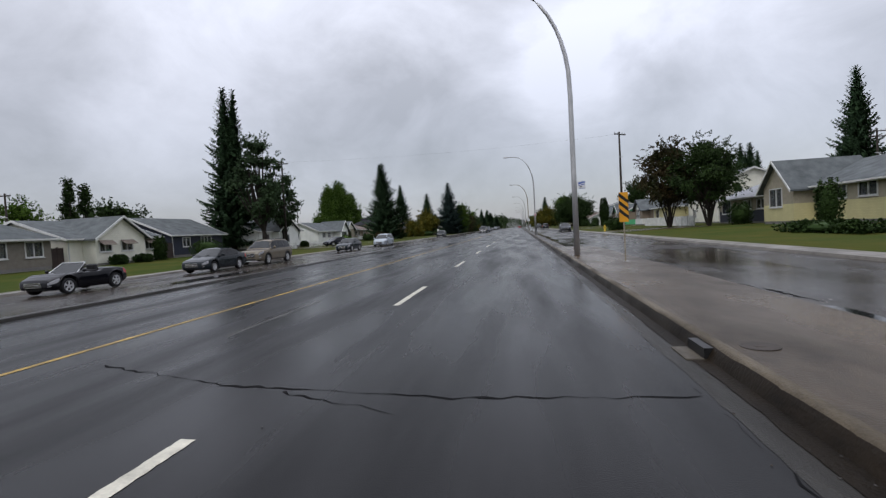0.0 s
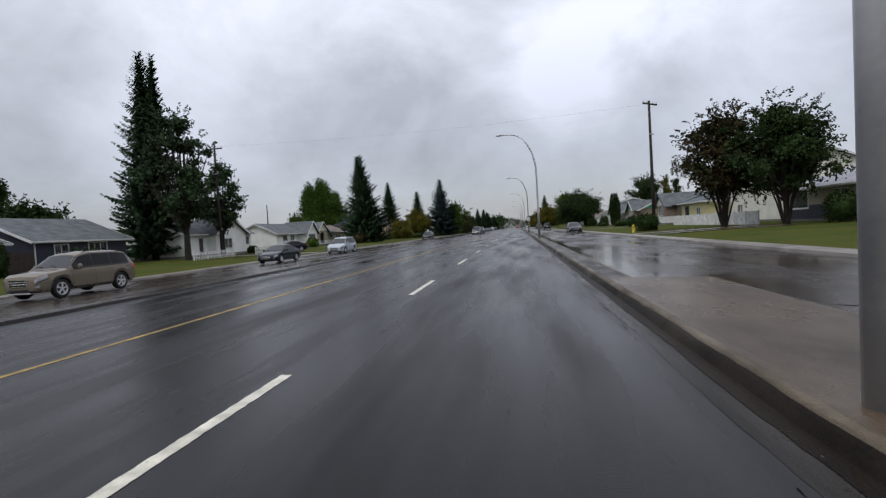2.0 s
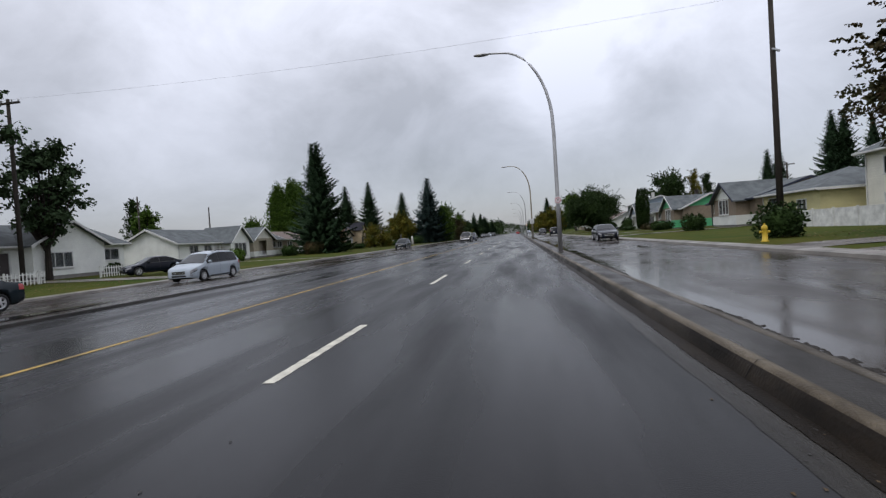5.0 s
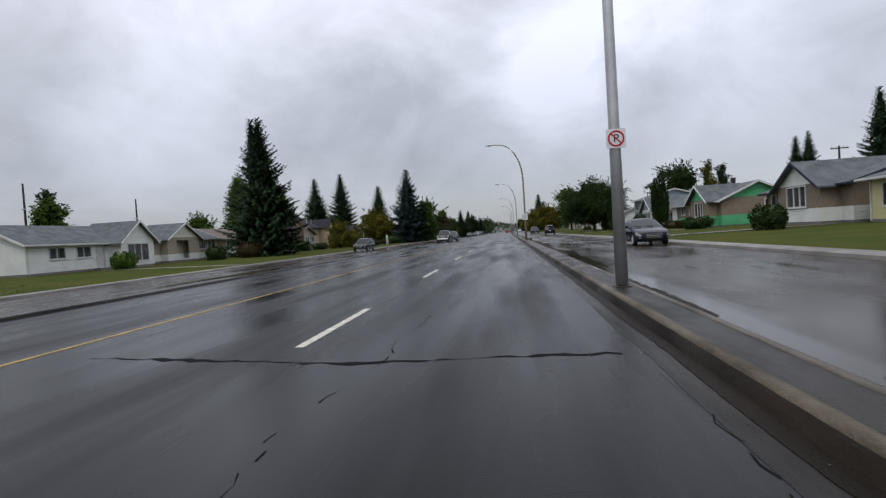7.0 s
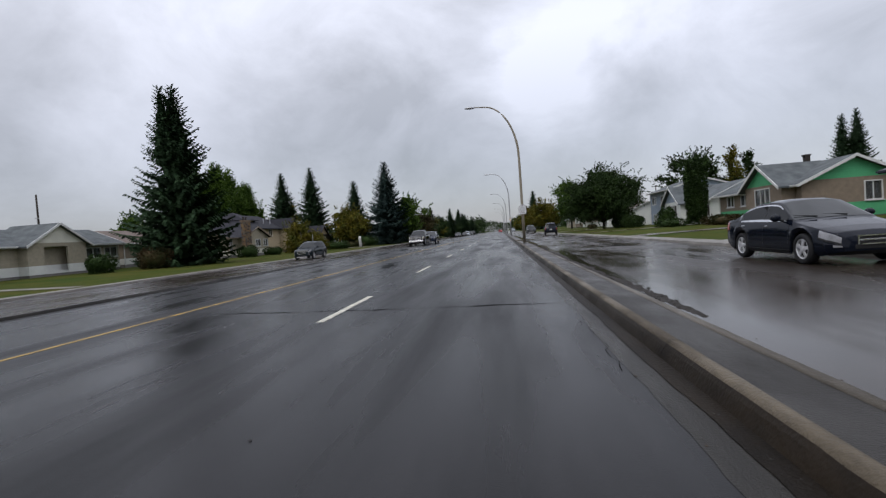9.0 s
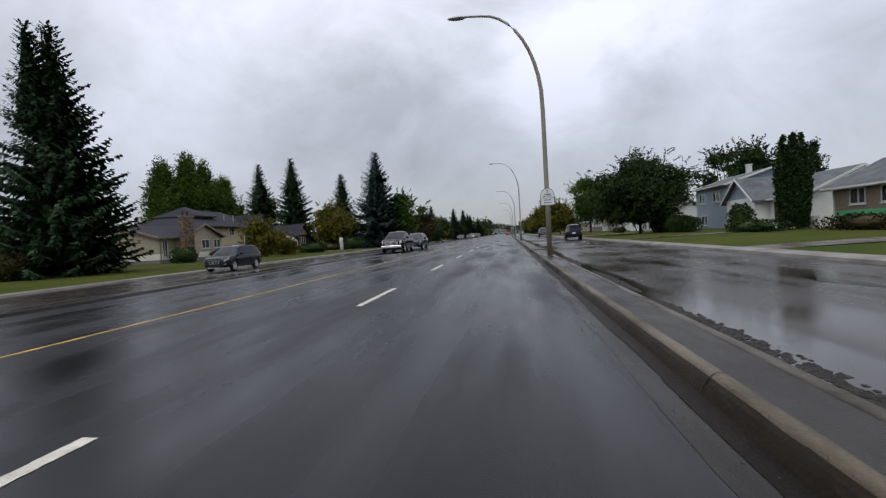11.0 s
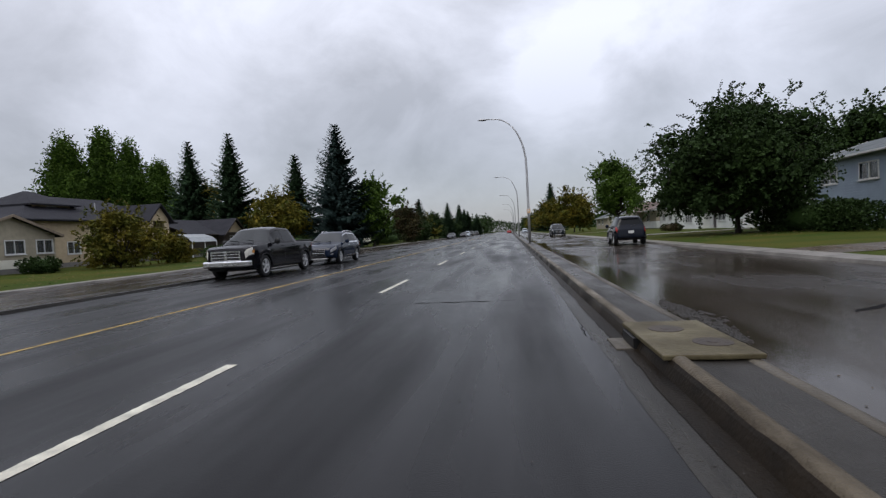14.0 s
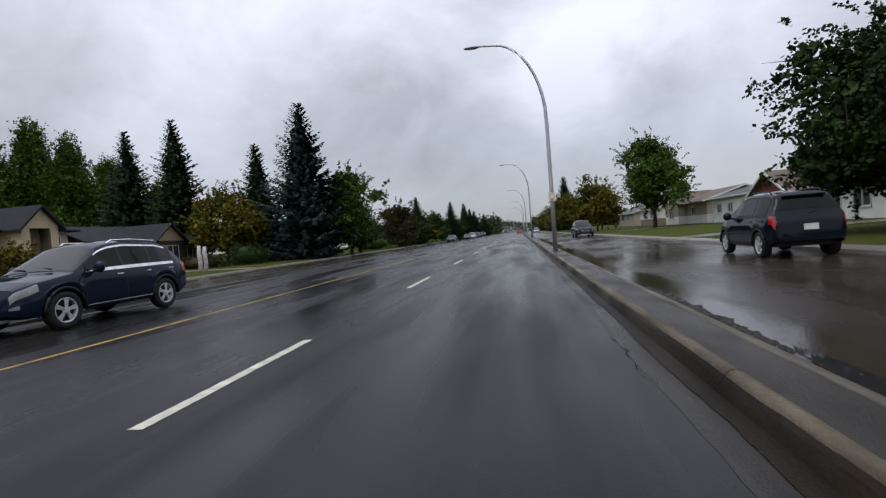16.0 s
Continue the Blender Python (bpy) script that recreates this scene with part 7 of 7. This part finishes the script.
# joints of the cast kerbs, grit and fallen leaves
median_kerb = bpy.data.objects["kerb_median"]
service_kerb = bpy.data.objects["kerb_service"]
joint_a = strip([XK - 0.018, XK + 0.018, XK + 0.058, XK + 0.098, XK + 0.135, XK + 0.172, XK + 0.2], [-0.018, 0.055, 0.12, 0.155, 0.159, 0.155, 0.12], -0.005, 0.005, 1)
joint_me = bpy.data.meshes.new("joint")
joint_a.to_mesh(joint_me)
joint_a.free()
rj = random.Random(11)
y = 2.0
while y < 190:
    mesh_part("joint", joint_me, TAR, median_kerb).location = (0, y, 0)
    y += rj.uniform(2.6, 5.2)


def grit(x0, x1, y0, y1, z, count, size, seed, material, label, category):
    rnd = random.Random(seed)
    v, f = [], []
    for k in range(count):
        x, yy, r, a = rnd.uniform(x0, x1), rnd.uniform(y0, y1), size * rnd.uniform(0.3, 1.2), rnd.uniform(0, 6.28)
        i = len(v)
        for j in range(4):
            b = a + j * 1.571 + rnd.uniform(-0.3, 0.3)
            v.append((x + math.cos(b) * r, yy + math.sin(b) * r * 1.4, z + rnd.uniform(0, 0.004)))
        v.append((x, yy, z + r * 0.5))
        f += [(i + j, i + (j + 1) % 4, i + 4) for j in range(4)]
    return tagged(mesh_part("grit", from_lists("grit", v, f), material), label, category, "", "stuff")


LEAF_LITTER = mat("fallen_leaves", (0.05, 0.032, 0.014), 0.7, (0.03, 0.022, 0.014), scale=4, island=0.5)
PEBBLE = mat("grit_stones", (0.032, 0.029, 0.026), 0.6, island=0.5)
grit(1.2, XK - 0.02, -2, 190, 0.004, 1600, 0.009, 1, PEBBLE, "wet grit washed into the gutter", "grit")
grit(1.0, XK - 0.02, -2, 190, 0.003, 300, 0.013, 2, LEAF_LITTER, "fallen leaves stuck in the gutter", "leaves")
grit(XK + 0.21, XK + 0.63, 34, 190, 0.097, 1600, 0.008, 3, PEBBLE, "grit scattered on the median", "grit")
grit(XK + 0.83, XK + 1.4, -2, 190, 0.004, 700, 0.011, 4, LEAF_LITTER, "wet leaves along the service kerb", "leaves")
grit(-6, 1.1, -2, 190, 0.004, 500, 0.012, 5, PEBBLE, "loose grit on the carriageway", "grit")

# rubble stones of the broad chimney
chimney_core = next(o for o in bpy.data.objects if o.name.startswith("stone_chimney"))
STONE_BITS = []
for nm, base in (("brown_stone", (0.2, 0.12, 0.07)), ("grey_stone", (0.16, 0.15, 0.13)), ("ochre_stone", (0.3, 0.19, 0.09)), ("dark_stone", (0.07, 0.055, 0.045))):
    STONE_BITS.append(mat(nm, base, 0.75, tuple(c * 0.6 for c in base), scale=3, bump=0.4, bump_scale=20))
rs = random.Random(21)
stone_meshes = []
for k in range(6):
    w_, h_ = rs.uniform(0.2, 0.27), rs.uniform(0.17, 0.23)
    o_ = [rs.uniform(-0.03, 0.03) for _ in range(8)]
    pts = [(-w_ / 2 + o_[0], 0, -h_ / 2 + o_[1]), (w_ / 2 + o_[2], 0, -h_ / 2 + o_[3]), (w_ / 2 + o_[4], 0, h_ / 2 + o_[5]), (-w_ / 2 + o_[6], 0, h_ / 2 + o_[7])]
    pts += [(x * 0.8, -0.05, z * 0.8) for x, _, z in pts]
    stone_meshes.append(from_lists("stone", pts, [(4, 5, 6, 7), (0, 1, 5, 4), (1, 2, 6, 5), (2, 3, 7, 6), (3, 0, 4, 7)]))
for row in range(23):
    z = -0.05 + 0.232 * row
    for c in range(7):
        me = rs.choice(stone_meshes).copy()
        st = mesh_part("stone", me, rs.choice(STONE_BITS), chimney_core)
        st.location = (2.24 + 0.27 * c + 0.1 * (row % 2) - 0.05, -1.751, z)
    for c in range(2):
        st = mesh_part("stone", rs.choice(stone_meshes).copy(), rs.choice(STONE_BITS), chimney_core)
        st.location, st.rotation_euler = (2.099, -1.62 + 0.27 * c, z), (0, 0, radians(-90))


# ---- fallen leaves on the lawns ----
YARD_LEAF = mat("yard_leaves", (0.14, 0.085, 0.025), 0.7, (0.06, 0.042, 0.016), scale=3, island=0.5)
for seed, (x0, x1, y0, y1, count) in enumerate(((-38, -24, 62, 88, 1500), (-33, -24, 120, 176, 1300), (12, 20, 58, 72, 500), (11, 19, 148, 166, 500))):
    rnd = random.Random(90 + seed)
    v, f = [], []
    for k in range(count):
        x, yy, r, a = rnd.uniform(x0, x1), rnd.uniform(y0, y1), rnd.uniform(0.03, 0.07), rnd.uniform(0, 6.28)
        z, i = rise(x) + 0.05, len(v)
        v += [(x + r * math.cos(a + b), yy + r * math.sin(a + b), z + rnd.uniform(0, 0.04)) for b in (0, 1.6, 3.1, 4.7)]
        f.append((i, i + 1, i + 2, i + 3))
    tagged(mesh_part("fallen_leaves", from_lists("fallen_leaves", v, f), YARD_LEAF), "yellow-brown leaves fallen on the lawn", "leaves", "", "stuff")
